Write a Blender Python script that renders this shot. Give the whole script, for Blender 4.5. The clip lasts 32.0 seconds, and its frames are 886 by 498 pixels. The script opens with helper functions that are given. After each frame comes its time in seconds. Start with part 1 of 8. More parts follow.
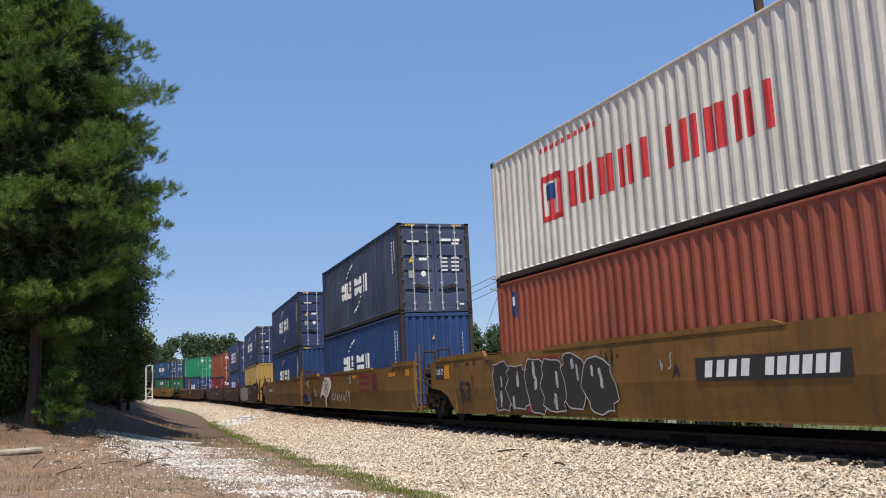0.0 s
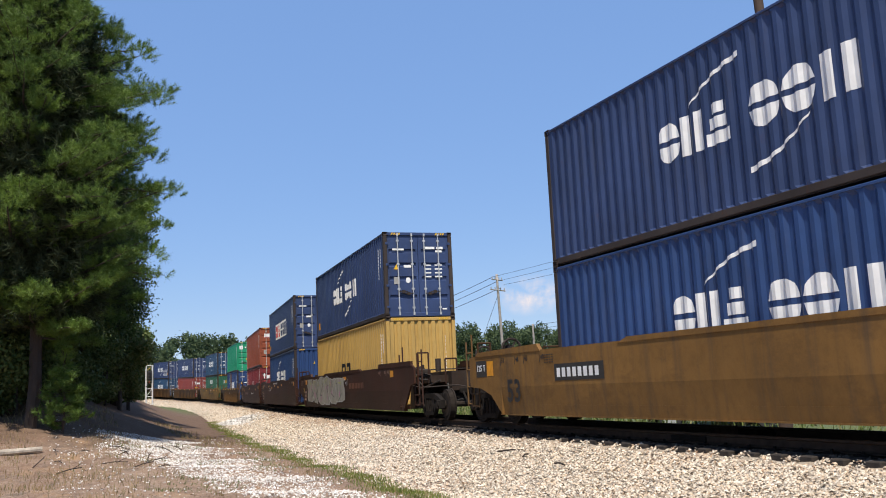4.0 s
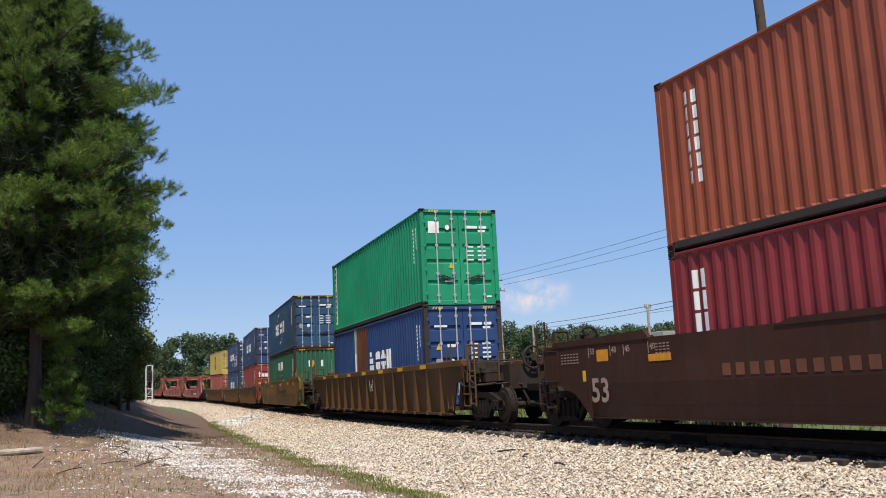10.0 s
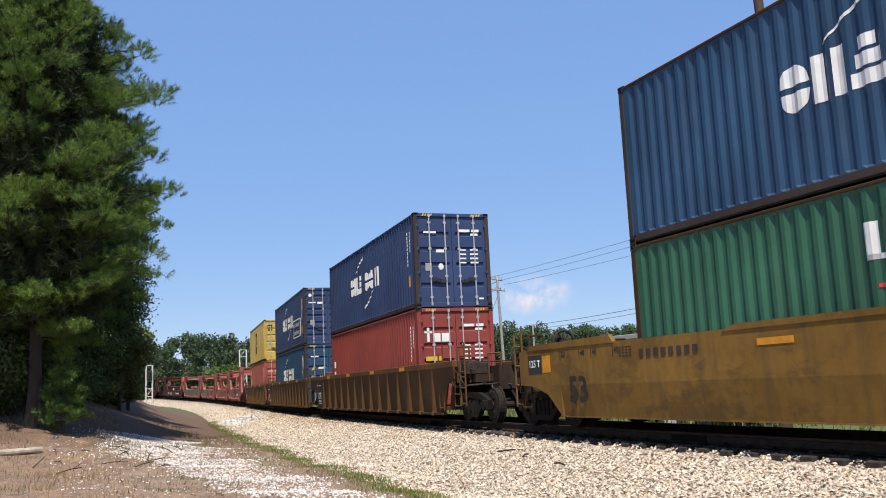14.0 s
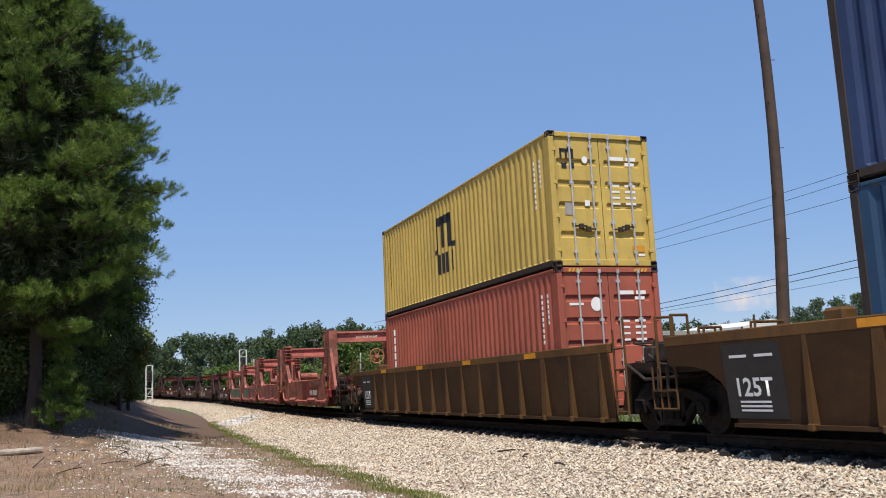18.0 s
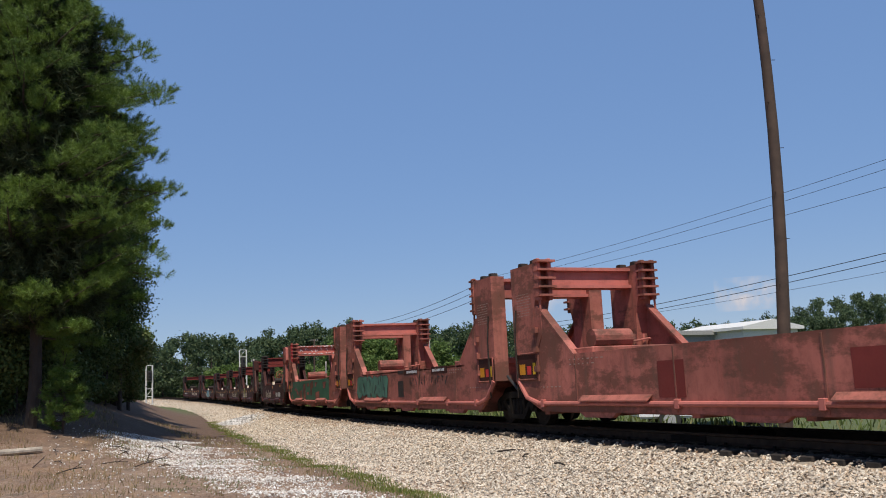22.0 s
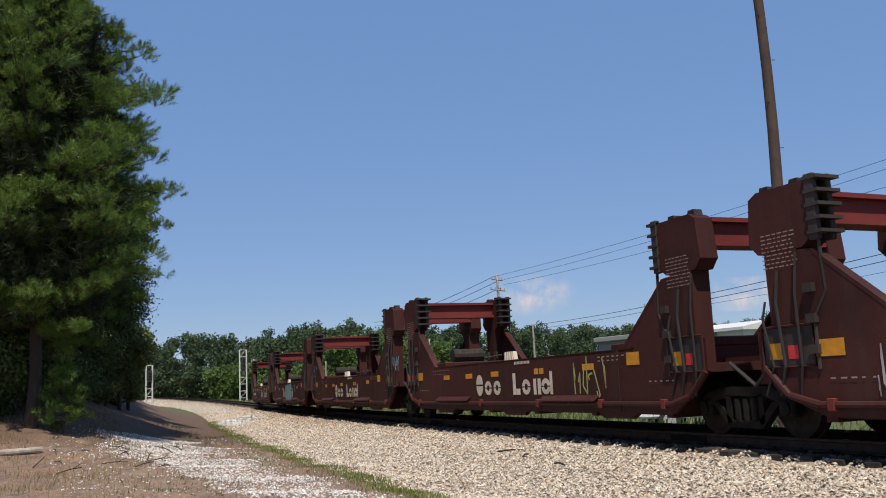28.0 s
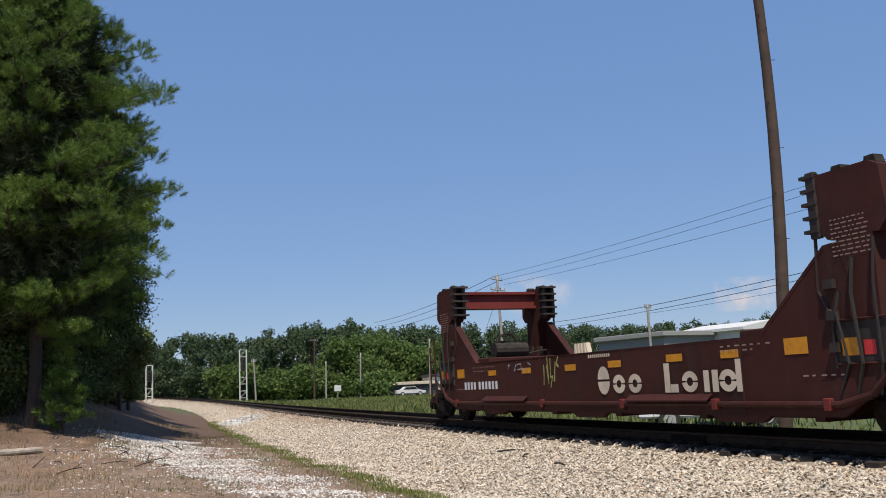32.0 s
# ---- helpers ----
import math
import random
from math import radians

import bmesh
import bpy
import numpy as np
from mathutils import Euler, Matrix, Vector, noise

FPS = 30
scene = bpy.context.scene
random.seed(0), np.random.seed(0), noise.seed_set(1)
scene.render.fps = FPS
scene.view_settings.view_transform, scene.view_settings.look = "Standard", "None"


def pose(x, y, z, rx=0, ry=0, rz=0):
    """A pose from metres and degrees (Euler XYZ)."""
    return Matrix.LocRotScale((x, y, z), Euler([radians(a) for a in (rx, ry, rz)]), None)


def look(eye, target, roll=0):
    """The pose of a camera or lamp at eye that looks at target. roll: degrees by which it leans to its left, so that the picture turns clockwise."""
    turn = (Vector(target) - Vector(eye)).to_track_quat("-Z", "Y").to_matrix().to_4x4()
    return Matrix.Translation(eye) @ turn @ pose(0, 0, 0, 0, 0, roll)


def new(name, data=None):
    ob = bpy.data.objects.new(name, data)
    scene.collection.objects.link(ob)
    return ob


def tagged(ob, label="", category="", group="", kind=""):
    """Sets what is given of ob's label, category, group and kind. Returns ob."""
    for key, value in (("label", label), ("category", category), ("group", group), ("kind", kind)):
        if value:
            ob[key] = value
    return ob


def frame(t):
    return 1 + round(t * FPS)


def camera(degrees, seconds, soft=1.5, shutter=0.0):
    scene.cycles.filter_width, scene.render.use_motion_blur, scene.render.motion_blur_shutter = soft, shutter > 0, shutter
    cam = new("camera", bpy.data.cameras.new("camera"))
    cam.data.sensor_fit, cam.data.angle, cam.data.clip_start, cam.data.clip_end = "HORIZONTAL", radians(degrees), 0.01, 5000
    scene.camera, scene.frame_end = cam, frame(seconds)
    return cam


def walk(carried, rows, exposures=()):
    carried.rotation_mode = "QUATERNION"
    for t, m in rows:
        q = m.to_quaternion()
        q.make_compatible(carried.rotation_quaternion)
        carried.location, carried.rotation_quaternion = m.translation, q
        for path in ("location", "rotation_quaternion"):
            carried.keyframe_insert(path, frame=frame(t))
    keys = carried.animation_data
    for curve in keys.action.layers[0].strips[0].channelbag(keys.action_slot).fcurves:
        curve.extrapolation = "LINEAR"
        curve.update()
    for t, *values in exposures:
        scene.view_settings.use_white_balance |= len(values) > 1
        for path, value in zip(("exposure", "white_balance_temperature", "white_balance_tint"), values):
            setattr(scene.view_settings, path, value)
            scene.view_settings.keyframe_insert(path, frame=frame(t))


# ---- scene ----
cam = camera(53.3345, 32.0, soft=1.0, shutter=0.0)
YAW, PITCH, ROLL = radians(25.1188), radians(8.7210), -2.6745
EYE = Vector((0.0, 0.0, 0.9784))
AIM = EYE + Vector((math.sin(YAW) * math.cos(PITCH), math.cos(YAW) * math.cos(PITCH), math.sin(PITCH)))
CAM_POSE = look(EYE, AIM, ROLL)
EXPOSURE = 0.30
walk(cam, [(0.0, CAM_POSE), (32.0, CAM_POSE)], [(t, EXPOSURE + e, 6700, 10) for t, e in (
    (0.0, 0.21), (1.0, 0.24), (2.0, 0.50), (3.0, 0.38), (6.0, 0.38), (7.0, 0.28), (8.0, 0.44), (9.0, 0.30), (10.0, 0.28), (10.6, 0.20), (11.2, 0.28), (12.0, 0.38), (13.0, 0.36), (14.0, 0.42), (15.0, 0.40), (17.0, 0.48), (17.5, 0.44), (18.0, 0.20), (19.0, 0.19), (19.5, 0.08), (20.5, -0.05), (26.0, -0.02), (32.0, 0.0))])

# ---- light ----
SUN_EL, SUN_AZ = radians(61), radians(204)   # azimuth clockwise from +y
world = bpy.data.worlds.new("world")
scene.world = world
world.use_nodes = True
wn, wl = world.node_tree.nodes, world.node_tree.links
sky = wn.new("ShaderNodeTexSky")
sky.sky_type = "NISHITA"
sky.sun_disc = False
sky.sun_elevation, sky.sun_rotation = SUN_EL, SUN_AZ
sky.air_density, sky.dust_density, sky.ozone_density = 1.0, 0.15, 5.0
wn["Background"].inputs["Strength"].default_value = 0.215
gam = wn.new("ShaderNodeGamma")
gam.inputs["Gamma"].default_value = 0.62
hsv = wn.new("ShaderNodeHueSaturation")
hsv.inputs["Hue"].default_value = 0.509
hsv.inputs["Saturation"].default_value = 1.38
wl.new(sky.outputs[0], gam.inputs["Color"])
wl.new(gam.outputs[0], hsv.inputs["Color"])
haze = wn.new("ShaderNodeMix")               # even summer haze over the whole dome
haze.data_type = "RGBA"
haze.inputs[0].default_value = 0.60
haze.inputs[7].default_value = (0.59, 1.06, 2.16, 1)
wl.new(hsv.outputs[0], haze.inputs[6])
wl.new(haze.outputs[2], wn["Background"].inputs["Color"])
sun_data = bpy.data.lights.new("sun", "SUN")
sun_data.energy, sun_data.angle, sun_data.color = 3.8, radians(0.53), (1.0, 0.935, 0.83)
sun = new("sun", sun_data)
SUN_DIR = Vector((math.sin(SUN_AZ) * math.cos(SUN_EL), math.cos(SUN_AZ) * math.cos(SUN_EL), math.sin(SUN_EL)))
sun.matrix_world = look(SUN_DIR * 100, (0, 0, 0))

# ---- plan ----
RNG = np.random.default_rng(7)
BOX_L, BOX_W, BOX_H = 12.192, 2.438, 2.896
TRACK_X = 9.258
C2, C3 = 0.00211479, -1.0529547e-05
BEND = 150.0


def track_x(y):
    """x of the near side of the loading gauge; the track's middle is 1.219 m farther."""
    c = np.clip(y, 0.0, BEND)
    return TRACK_X + C2 * c ** 2 + C3 * c ** 3 + np.maximum(0, y - BEND) * (2 * C2 * BEND + 3 * C3 * BEND ** 2)


def track_z(y):
    return 0.9 * (np.clip(y - 80.0, 0, 90) / 80.0) ** 2


_y = np.arange(-420.0, 620.0, 0.25)
_x = track_x(_y)
_s = np.concatenate([[0.0], np.cumsum(np.hypot(np.diff(_x), np.diff(_y)))])
_s -= np.interp(0.0, _y, _s)


def on_track(s):
    y = float(np.interp(s, _s, _y))
    return Vector((float(track_x(y)) + 1.219, y, float(track_z(y))))


_t = np.arange(0.0, 40.0, 0.02)
_v = np.interp(_t, np.arange(0, 33, 4.0), (10.05, 10.887, 11.294, 11.653, 11.927, 12.098, 12.196, 12.267, 12.334))
_d = 0.8 + np.concatenate([[0.0], np.cumsum((_v[1:] + _v[:-1]) * 0.01)])


def run(t):
    """How far along its way the train is after t seconds; it gathers speed slowly."""
    return float(np.interp(t, _t, _d))


def ride(s, t, base=6.0, z=0.0):
    a, b = on_track(s - base - run(t)), on_track(s + base - run(t))
    d = b - a
    m = (a + b) / 2
    return Matrix.LocRotScale((m.x, m.y, m.z + z), Euler((math.asin(d.z / d.length), 0, -math.atan2(d.x, d.y))), None)


def smooth(e0, e1, v):
    t = np.clip((v - e0) / (e1 - e0), 0, 1)
    return t * t * (3 - 2 * t)


def ground_z(x, y):
    x, y = np.asarray(x, float), np.asarray(y, float)
    u = x - track_x(y)
    base = -0.82 + track_z(y) * 0.95 * np.exp(-(u / 14.0) ** 2)
    left = 2.7 * smooth(-4.6, -13.5, u) * smooth(24.0, 46.0, y)      # the wooded bank
    right = 0.22 * smooth(6, 20, u)
    return base + left + right + 0.05 * np.sin(x * 0.9 + 1.3) * np.cos(y * 0.7) + 0.03 * np.sin(x * 2.3 + y * 1.9)


def bed_z(x, y):
    """Top of the ballast bank (used inside its own strip)."""
    u = x - track_x(y)
    top = -0.19
    near = top - 0.10 * smooth(0.02, -0.26, u) - (np.maximum(0, -0.30 - u) / 3.05) * 0.64
    far = top - (np.maximum(0, u - 2.75) / 2.2) * 0.74
    return np.minimum(near, far) + track_z(y)


# ---- mesh helpers ----
CACHE = {}


def add_faces(bm, verts, faces):
    vs = [bm.verts.new(v) for v in verts]
    for f in faces:
        try:
            bm.faces.new([vs[i] for i in f])
        except ValueError:
            pass
    return vs


def box(bm, x0, x1, y0, y1, z0, z1):
    v = [(x, y, z) for z in (z0, z1) for y in (y0, y1) for x in (x0, x1)]
    add_faces(bm, v, [(0, 2, 3, 1), (4, 5, 7, 6), (0, 1, 5, 4), (2, 6, 7, 3), (0, 4, 6, 2), (1, 3, 7, 5)])
    return bm


def rbox(bm, x0, x1, y0, y1, z0, z1, r=0.01):
    """A box with chamfered edges."""
    t = bmesh.new()
    box(t, x0, x1, y0, y1, z0, z1)
    bmesh.ops.bevel(t, geom=t.edges[:], offset=r, segments=1, affect="EDGES")
    me = bpy.data.meshes.new("t")
    t.to_mesh(me)
    t.free()
    bm.from_mesh(me)
    bpy.data.meshes.remove(me)
    return bm


def tube(bm, p0, p1, r, n=8, r1=None, caps=True):
    p0, p1 = Vector(p0), Vector(p1)
    d = (p1 - p0).normalized()
    a = d.orthogonal().normalized()
    b = d.cross(a)
    r1 = r if r1 is None else r1
    ring = [(math.cos(2 * math.pi * i / n), math.sin(2 * math.pi * i / n)) for i in range(n)]
    v = [p0 + (a * c + b * s) * r for c, s in ring] + [p1 + (a * c + b * s) * r1 for c, s in ring]
    f = [(i, (i + 1) % n, n + (i + 1) % n, n + i) for i in range(n)]
    if caps:
        f += [tuple(range(n - 1, -1, -1)), tuple(range(n, 2 * n))]
    add_faces(bm, v, f)
    return bm


def pipe(bm, pts, r, n=6):
    for a, b in zip(pts, pts[1:]):
        tube(bm, a, b, r, n)
    return bm


def prism_x(bm, poly, x0, x1):
    """A polygon of (y, z) drawn out from x0 to x1."""
    n = len(poly)
    v = [(x0, y, z) for y, z in poly] + [(x1, y, z) for y, z in poly]
    f = [tuple(range(n)), tuple(range(2 * n - 1, n - 1, -1))]
    f += [(i, n + i, n + (i + 1) % n, (i + 1) % n) for i in range(n)]
    add_faces(bm, v, f)
    return bm


def prism_y(bm, poly, y0, y1):
    """A polygon of (x, z) drawn out from y0 to y1."""
    n = len(poly)
    v = [(x, y0, z) for x, z in poly] + [(x, y1, z) for x, z in poly]
    f = [tuple(range(n)), tuple(range(2 * n - 1, n - 1, -1))]
    f += [(i, n + i, n + (i + 1) % n, (i + 1) % n) for i in range(n)]
    add_faces(bm, v, f)
    return bm


def finish(bm, name, material, smooth_faces=False):
    bmesh.ops.recalc_face_normals(bm, faces=bm.faces[:])
    me = bpy.data.meshes.new(name)
    bm.to_mesh(me)
    bm.free()
    me.materials.append(material)
    if smooth_faces:
        me.polygons.foreach_set("use_smooth", [True] * len(me.polygons))
    return me


def part(name, bm, material, parent, label="", at=None, smooth_faces=False):
    """Links a bmesh, or a ready mesh, as one object under a thing or a part."""
    me = bm if isinstance(bm, bpy.types.Mesh) else finish(bm, name, material, smooth_faces)
    ob = new(name, me)
    ob.parent = parent
    if at is not None:
        ob.matrix_basis = at
    if label:
        tagged(ob, label)
    return ob


def cached(key, build, material, smooth_faces=False):
    key = (key, material.name)
    if key not in CACHE:
        bm = bmesh.new()
        build(bm)
        CACHE[key] = finish(bm, key[0] if isinstance(key[0], str) else key[0][0], material, smooth_faces)
    return CACHE[key]


def from_arrays(name, verts, faces, material, smooth_faces=False):
    me = bpy.data.meshes.new(name)
    me.from_pydata(np.asarray(verts).tolist(), [], np.asarray(faces).tolist())
    me.materials.append(material)
    if smooth_faces:
        me.polygons.foreach_set("use_smooth", [True] * len(me.polygons))
    me.update()
    return me


def thing(name, label, category, group="", at=None):
    ob = tagged(new(name), label, category, group)
    ob.empty_display_size = 0.2
    if at is not None:
        ob.matrix_basis = at
    return ob


# ---- materials ----
class Nodes:
    def __init__(self, name):
        self.m = bpy.data.materials.new(name)
        self.m.use_nodes = True
        self.t = self.m.node_tree
        self.bsdf = self.t.nodes["Principled BSDF"]
        self.co = self.t.nodes.new("ShaderNodeTexCoord").outputs["Object"]

    def n(self, kind, **kw):
        nd = self.t.nodes.new(kind)
        for k, v in kw.items():
            nd.inputs[k].default_value = v
        return nd

    def link(self, a, b):
        self.t.links.new(a, b)

    def noise(self, scale, detail=4.0, stretch=None, rough=0.55):
        nz = self.n("ShaderNodeTexNoise", Scale=scale, Detail=detail, Roughness=rough)
        co = self.co
        if stretch:
            mp = self.n("ShaderNodeMapping", Scale=stretch)
            self.link(co, mp.inputs["Vector"])
            co = mp.outputs[0]
        self.link(co, nz.inputs["Vector"])
        return nz.outputs["Fac"]

    def ramp(self, fac, lo, hi, a=0.0, b=1.0):
        mr = self.n("ShaderNodeMapRange")
        for k, v in zip((1, 2, 3, 4), (lo, hi, a, b)):
            mr.inputs[k].default_value = v
        self.link(fac, mr.inputs[0])
        return mr.outputs[0]

    def mix(self, fac, a, b):
        mx = self.t.nodes.new("ShaderNodeMix")
        mx.data_type = "RGBA"
        for sock, v in ((mx.inputs[0], fac), (mx.inputs[6], a), (mx.inputs[7], b)):
            if isinstance(v, bpy.types.NodeSocket):
                self.link(v, sock)
            elif isinstance(v, (int, float)):
                sock.default_value = v
            else:
                sock.default_value = (*v, 1)
        return mx.outputs[2]

    def bump(self, fac, strength, distance=0.02):
        b = self.n("ShaderNodeBump", Strength=strength, Distance=distance)
        self.link(fac, b.inputs["Height"])
        self.link(b.outputs[0], self.bsdf.inputs["Normal"])

    def done(self, color, rough, metal=0.0):
        if isinstance(color, bpy.types.NodeSocket):
            self.link(color, self.bsdf.inputs["Base Color"])
        else:
            self.bsdf.inputs["Base Color"].default_value = (*color, 1)
        if isinstance(rough, bpy.types.NodeSocket):
            self.link(rough, self.bsdf.inputs["Roughness"])
        else:
            self.bsdf.inputs["Roughness"].default_value = rough
        self.bsdf.inputs["Metallic"].default_value = metal
        return self.m


def shade(c, k):
    return tuple(min(1.0, v * k) for v in c)


def paint(name, base, rough=0.45, rust=0.25, fade=0.2, streaks=0.35, grime=(0.05, 0.045, 0.04), blotch=0.0, blotch_color=(0.10, 0.045, 0.03), spread_from=0.52, mottle=0.22):
    """Painted steel: faded patches, dirt streaks that run down, rust specks, worn blotches."""
    k = Nodes(name)
    big = k.ramp(k.noise(0.55, 3), 0.3, 0.7)
    col = k.mix(big, shade(base, 1 - fade), shade(base, 1 + fade))
    if blotch:
        bl = k.ramp(k.noise(0.85, 7, (0.7, 0.7, 1.5), 0.72), spread_from, spread_from + 0.08, 0, blotch)
        col = k.mix(bl, col, blotch_color)
        pale = k.ramp(k.noise(1.6, 6, (0.8, 0.8, 1.2), 0.7), 0.62, 0.70, 0, blotch * 0.6)
        col = k.mix(pale, col, shade(base, 1.45))
    st = k.ramp(k.noise(1.0, 5, (5.0, 5.0, 0.35)), 0.5, 0.78, 0, streaks)
    col = k.mix(st, col, grime)
    sp = k.ramp(k.noise(7.0, 6, (1.0, 1.0, 0.5), 0.7), 0.62, 0.72, 0, rust)
    col = k.mix(sp, col, (0.10, 0.035, 0.014))
    col = k.mix(k.ramp(k.noise(5.0, 7, (1.0, 1.0, 0.7), 0.75), 0.45, 0.68, 0, mottle), col, shade(base, 0.45))
    fine = k.noise(30.0, 3)
    k.bump(fine, 0.08, 0.01)
    k.bsdf.inputs["Specular IOR Level"].default_value = 0.16 if rough >= 0.55 else 0.34
    return k.done(col, k.ramp(fine, 0.3, 0.7, rough - 0.08, rough + 0.12))


def plain(name, base, rough=0.6, metal=0.0, vary=0.15, scale=8.0, bump=0.1):
    k = Nodes(name)
    f = k.noise(scale, 5)
    col = k.mix(k.ramp(f, 0.3, 0.7), shade(base, 1 - vary), shade(base, 1 + vary))
    k.bump(k.noise(scale * 4, 3), bump, 0.01)
    return k.done(col, rough, metal)


def pieces(name, a, b, rough=0.85, c=None, translucent=0.0):
    """For heaps of small pieces: every piece has its own tone."""
    k = Nodes(name)
    g = k.t.nodes.new("ShaderNodeNewGeometry")
    col = k.mix(g.outputs["Random Per Island"], a, b)
    if c:
        r = k.t.nodes.new("ShaderNodeTexWhiteNoise")
        r.noise_dimensions = "1D"
        k.link(g.outputs["Random Per Island"], r.inputs["W"])
        col = k.mix(k.ramp(r.outputs[0], 0.55, 0.95), col, c)
    m = k.done(col, rough)
    if translucent:
        k.bsdf.inputs["Specular IOR Level"].default_value = 0.25
        tr = k.t.nodes.new("ShaderNodeBsdfTranslucent")
        k.link(col, tr.inputs[0])
        ms = k.n("ShaderNodeMixShader", Fac=translucent)
        out = k.t.nodes["Material Output"]
        k.link(k.bsdf.outputs[0], ms.inputs[1])
        k.link(tr.outputs[0], ms.inputs[2])
        k.link(ms.outputs[0], out.inputs[0])
    return m


PAINT = {
    "navy": paint("navy_paint", (0.032, 0.052, 0.125), rough=0.38),
    "navy_dusty": paint("dusty_navy_paint", (0.046, 0.060, 0.108), rough=0.42, fade=0.35, streaks=0.4, grime=(0.20, 0.18, 0.15)),
    "blue": paint("blue_paint", (0.026, 0.068, 0.135), rough=0.38, fade=0.25),
    "bright_blue": paint("bright_blue_paint", (0.025, 0.057, 0.158), rough=0.38),
    "white": paint("white_paint", (0.64, 0.61, 0.54), fade=0.12, streaks=0.45, rust=0.2, grime=(0.22, 0.18, 0.14)),
    "rust": paint("rust_red_paint", (0.275, 0.072, 0.042), fade=0.2, streaks=0.25),
    "orange_rust": paint("orange_brown_paint", (0.27, 0.068, 0.032), fade=0.15, streaks=0.2),
    "red": paint("crimson_paint", (0.20, 0.026, 0.030), fade=0.2),
    "coral": paint("coral_red_paint", (0.34, 0.092, 0.058), fade=0.2, streaks=0.3),
    "brick": paint("brick_red_paint", (0.25, 0.050, 0.040), fade=0.15),
    "green": paint("sea_green_paint", (0.012, 0.25, 0.125), fade=0.15, streaks=0.15, rust=0.1),
    "dark_green": paint("dark_green_paint", (0.030, 0.115, 0.068), fade=0.25, rust=0.35),
    "mustard": paint("mustard_paint", (0.46, 0.29, 0.085), fade=0.12, streaks=0.25),
    "yellow": paint("yellow_paint", (0.52, 0.37, 0.095), fade=0.12, streaks=0.3),
    "tan": paint("tan_car_paint", (0.20, 0.105, 0.032), rough=0.6, fade=0.2, streaks=0.6, blotch=0.4, blotch_color=(0.10, 0.055, 0.022), mottle=0.35),
    "brown": paint("brown_car_paint", (0.046, 0.0195, 0.0125), rough=0.6, fade=0.25, streaks=0.35, blotch=0.3, blotch_color=(0.032, 0.018, 0.015)),
    "rib_brown": paint("weathered_brown_paint", (0.060, 0.031, 0.0135), rough=0.65, fade=0.35, streaks=0.65, rust=0.6, grime=(0.035, 0.024, 0.016), blotch=0.5, blotch_color=(0.042, 0.024, 0.013)),
    "salmon": paint("faded_salmon_paint", (0.38, 0.128, 0.098), rough=0.7, fade=0.3, streaks=0.75, rust=0.7, blotch=0.75, blotch_color=(0.105, 0.052, 0.036), grime=(0.12, 0.075, 0.055), spread_from=0.47, mottle=0.5),
    "salmon_bright": paint("bright_salmon_paint", (0.48, 0.155, 0.125), rough=0.6, fade=0.2, streaks=0.3, rust=0.3, blotch=0.35),
    "maroon": paint("maroon_car_paint", (0.058, 0.0185, 0.0145), rough=0.6, fade=0.25, streaks=0.4, rust=0.3, blotch=0.35, blotch_color=(0.03, 0.014, 0.012)),
    "maroon_red": paint("worn_red_paint", (0.17, 0.033, 0.028), rough=0.6, fade=0.2, streaks=0.35),
}
PAINT["patch"] = paint("patch_brown_paint", (0.135, 0.050, 0.026), fade=0.3, streaks=0.5, rust=0.6)
PAINT["ochre"] = paint("ochre_car_paint", (0.215, 0.118, 0.027), rough=0.6, fade=0.25, streaks=0.5, blotch=0.6, blotch_color=(0.095, 0.055, 0.022), mottle=0.4)
PAINT["pale_green"] = paint("pale_green_paint", (0.30, 0.38, 0.26), fade=0.2, streaks=0.3)
PAINT["dull_tan"] = paint("dull_tan_paint", (0.118, 0.060, 0.021), rough=0.65, fade=0.3, streaks=0.6, rust=0.5, blotch=0.4, blotch_color=(0.07, 0.038, 0.018), mottle=0.4)
PAINT["grimy"] = paint("grimy_brown_steel", (0.044, 0.029, 0.021), rough=0.75, fade=0.35, streaks=0.5, rust=0.6, mottle=0.5)
# rusty edges and dark marks; on container bottom rails it is painted shade
PAINT["edge"] = paint("rusty_edge_and_rail_shade_paint", (0.050, 0.040, 0.036), rough=0.6, fade=0.3, streaks=0.4, rust=0.6)
PAINT["orange_iron"] = paint("orange_rusted_iron", (0.40, 0.16, 0.085), rough=0.7, fade=0.3, streaks=0.4, rust=0.6)
DARK = plain("black_steel", (0.022, 0.020, 0.018), 0.7)
FRAME = plain("dark_frame_steel", (0.040, 0.031, 0.026), 0.75, vary=0.4)
ROD = plain("galvanised_steel", (0.50, 0.50, 0.49), 0.4, 0.4)
CAST = plain("truck_iron", (0.015, 0.012, 0.010), 0.9, vary=0.35)
WHEEL = plain("wheel_steel", (0.024, 0.018, 0.014), 0.85, 0.0, vary=0.4)
WHITE = plain("white_lettering", (0.74, 0.74, 0.72), 0.55, vary=0.12, scale=3)
CREAM = plain("cream_lettering", (0.60, 0.50, 0.38), 0.6, vary=0.15, scale=3)
BLACK = plain("black_lettering", (0.015, 0.015, 0.017), 0.5)
RED = plain("red_lettering", (0.55, 0.035, 0.035), 0.5)
YELLOW = plain("yellow_marking", (0.65, 0.38, 0.02), 0.5)
FADED = plain("faded_small_writing", (0.30, 0.20, 0.16), 0.7)
AMBER = plain("amber_marking", (0.60, 0.25, 0.015), 0.5)
GREY = plain("grey_lettering", (0.30, 0.29, 0.27), 0.6)
RAIL = plain("rail_steel", (0.050, 0.034, 0.025), 0.75, 0.0, vary=0.3)
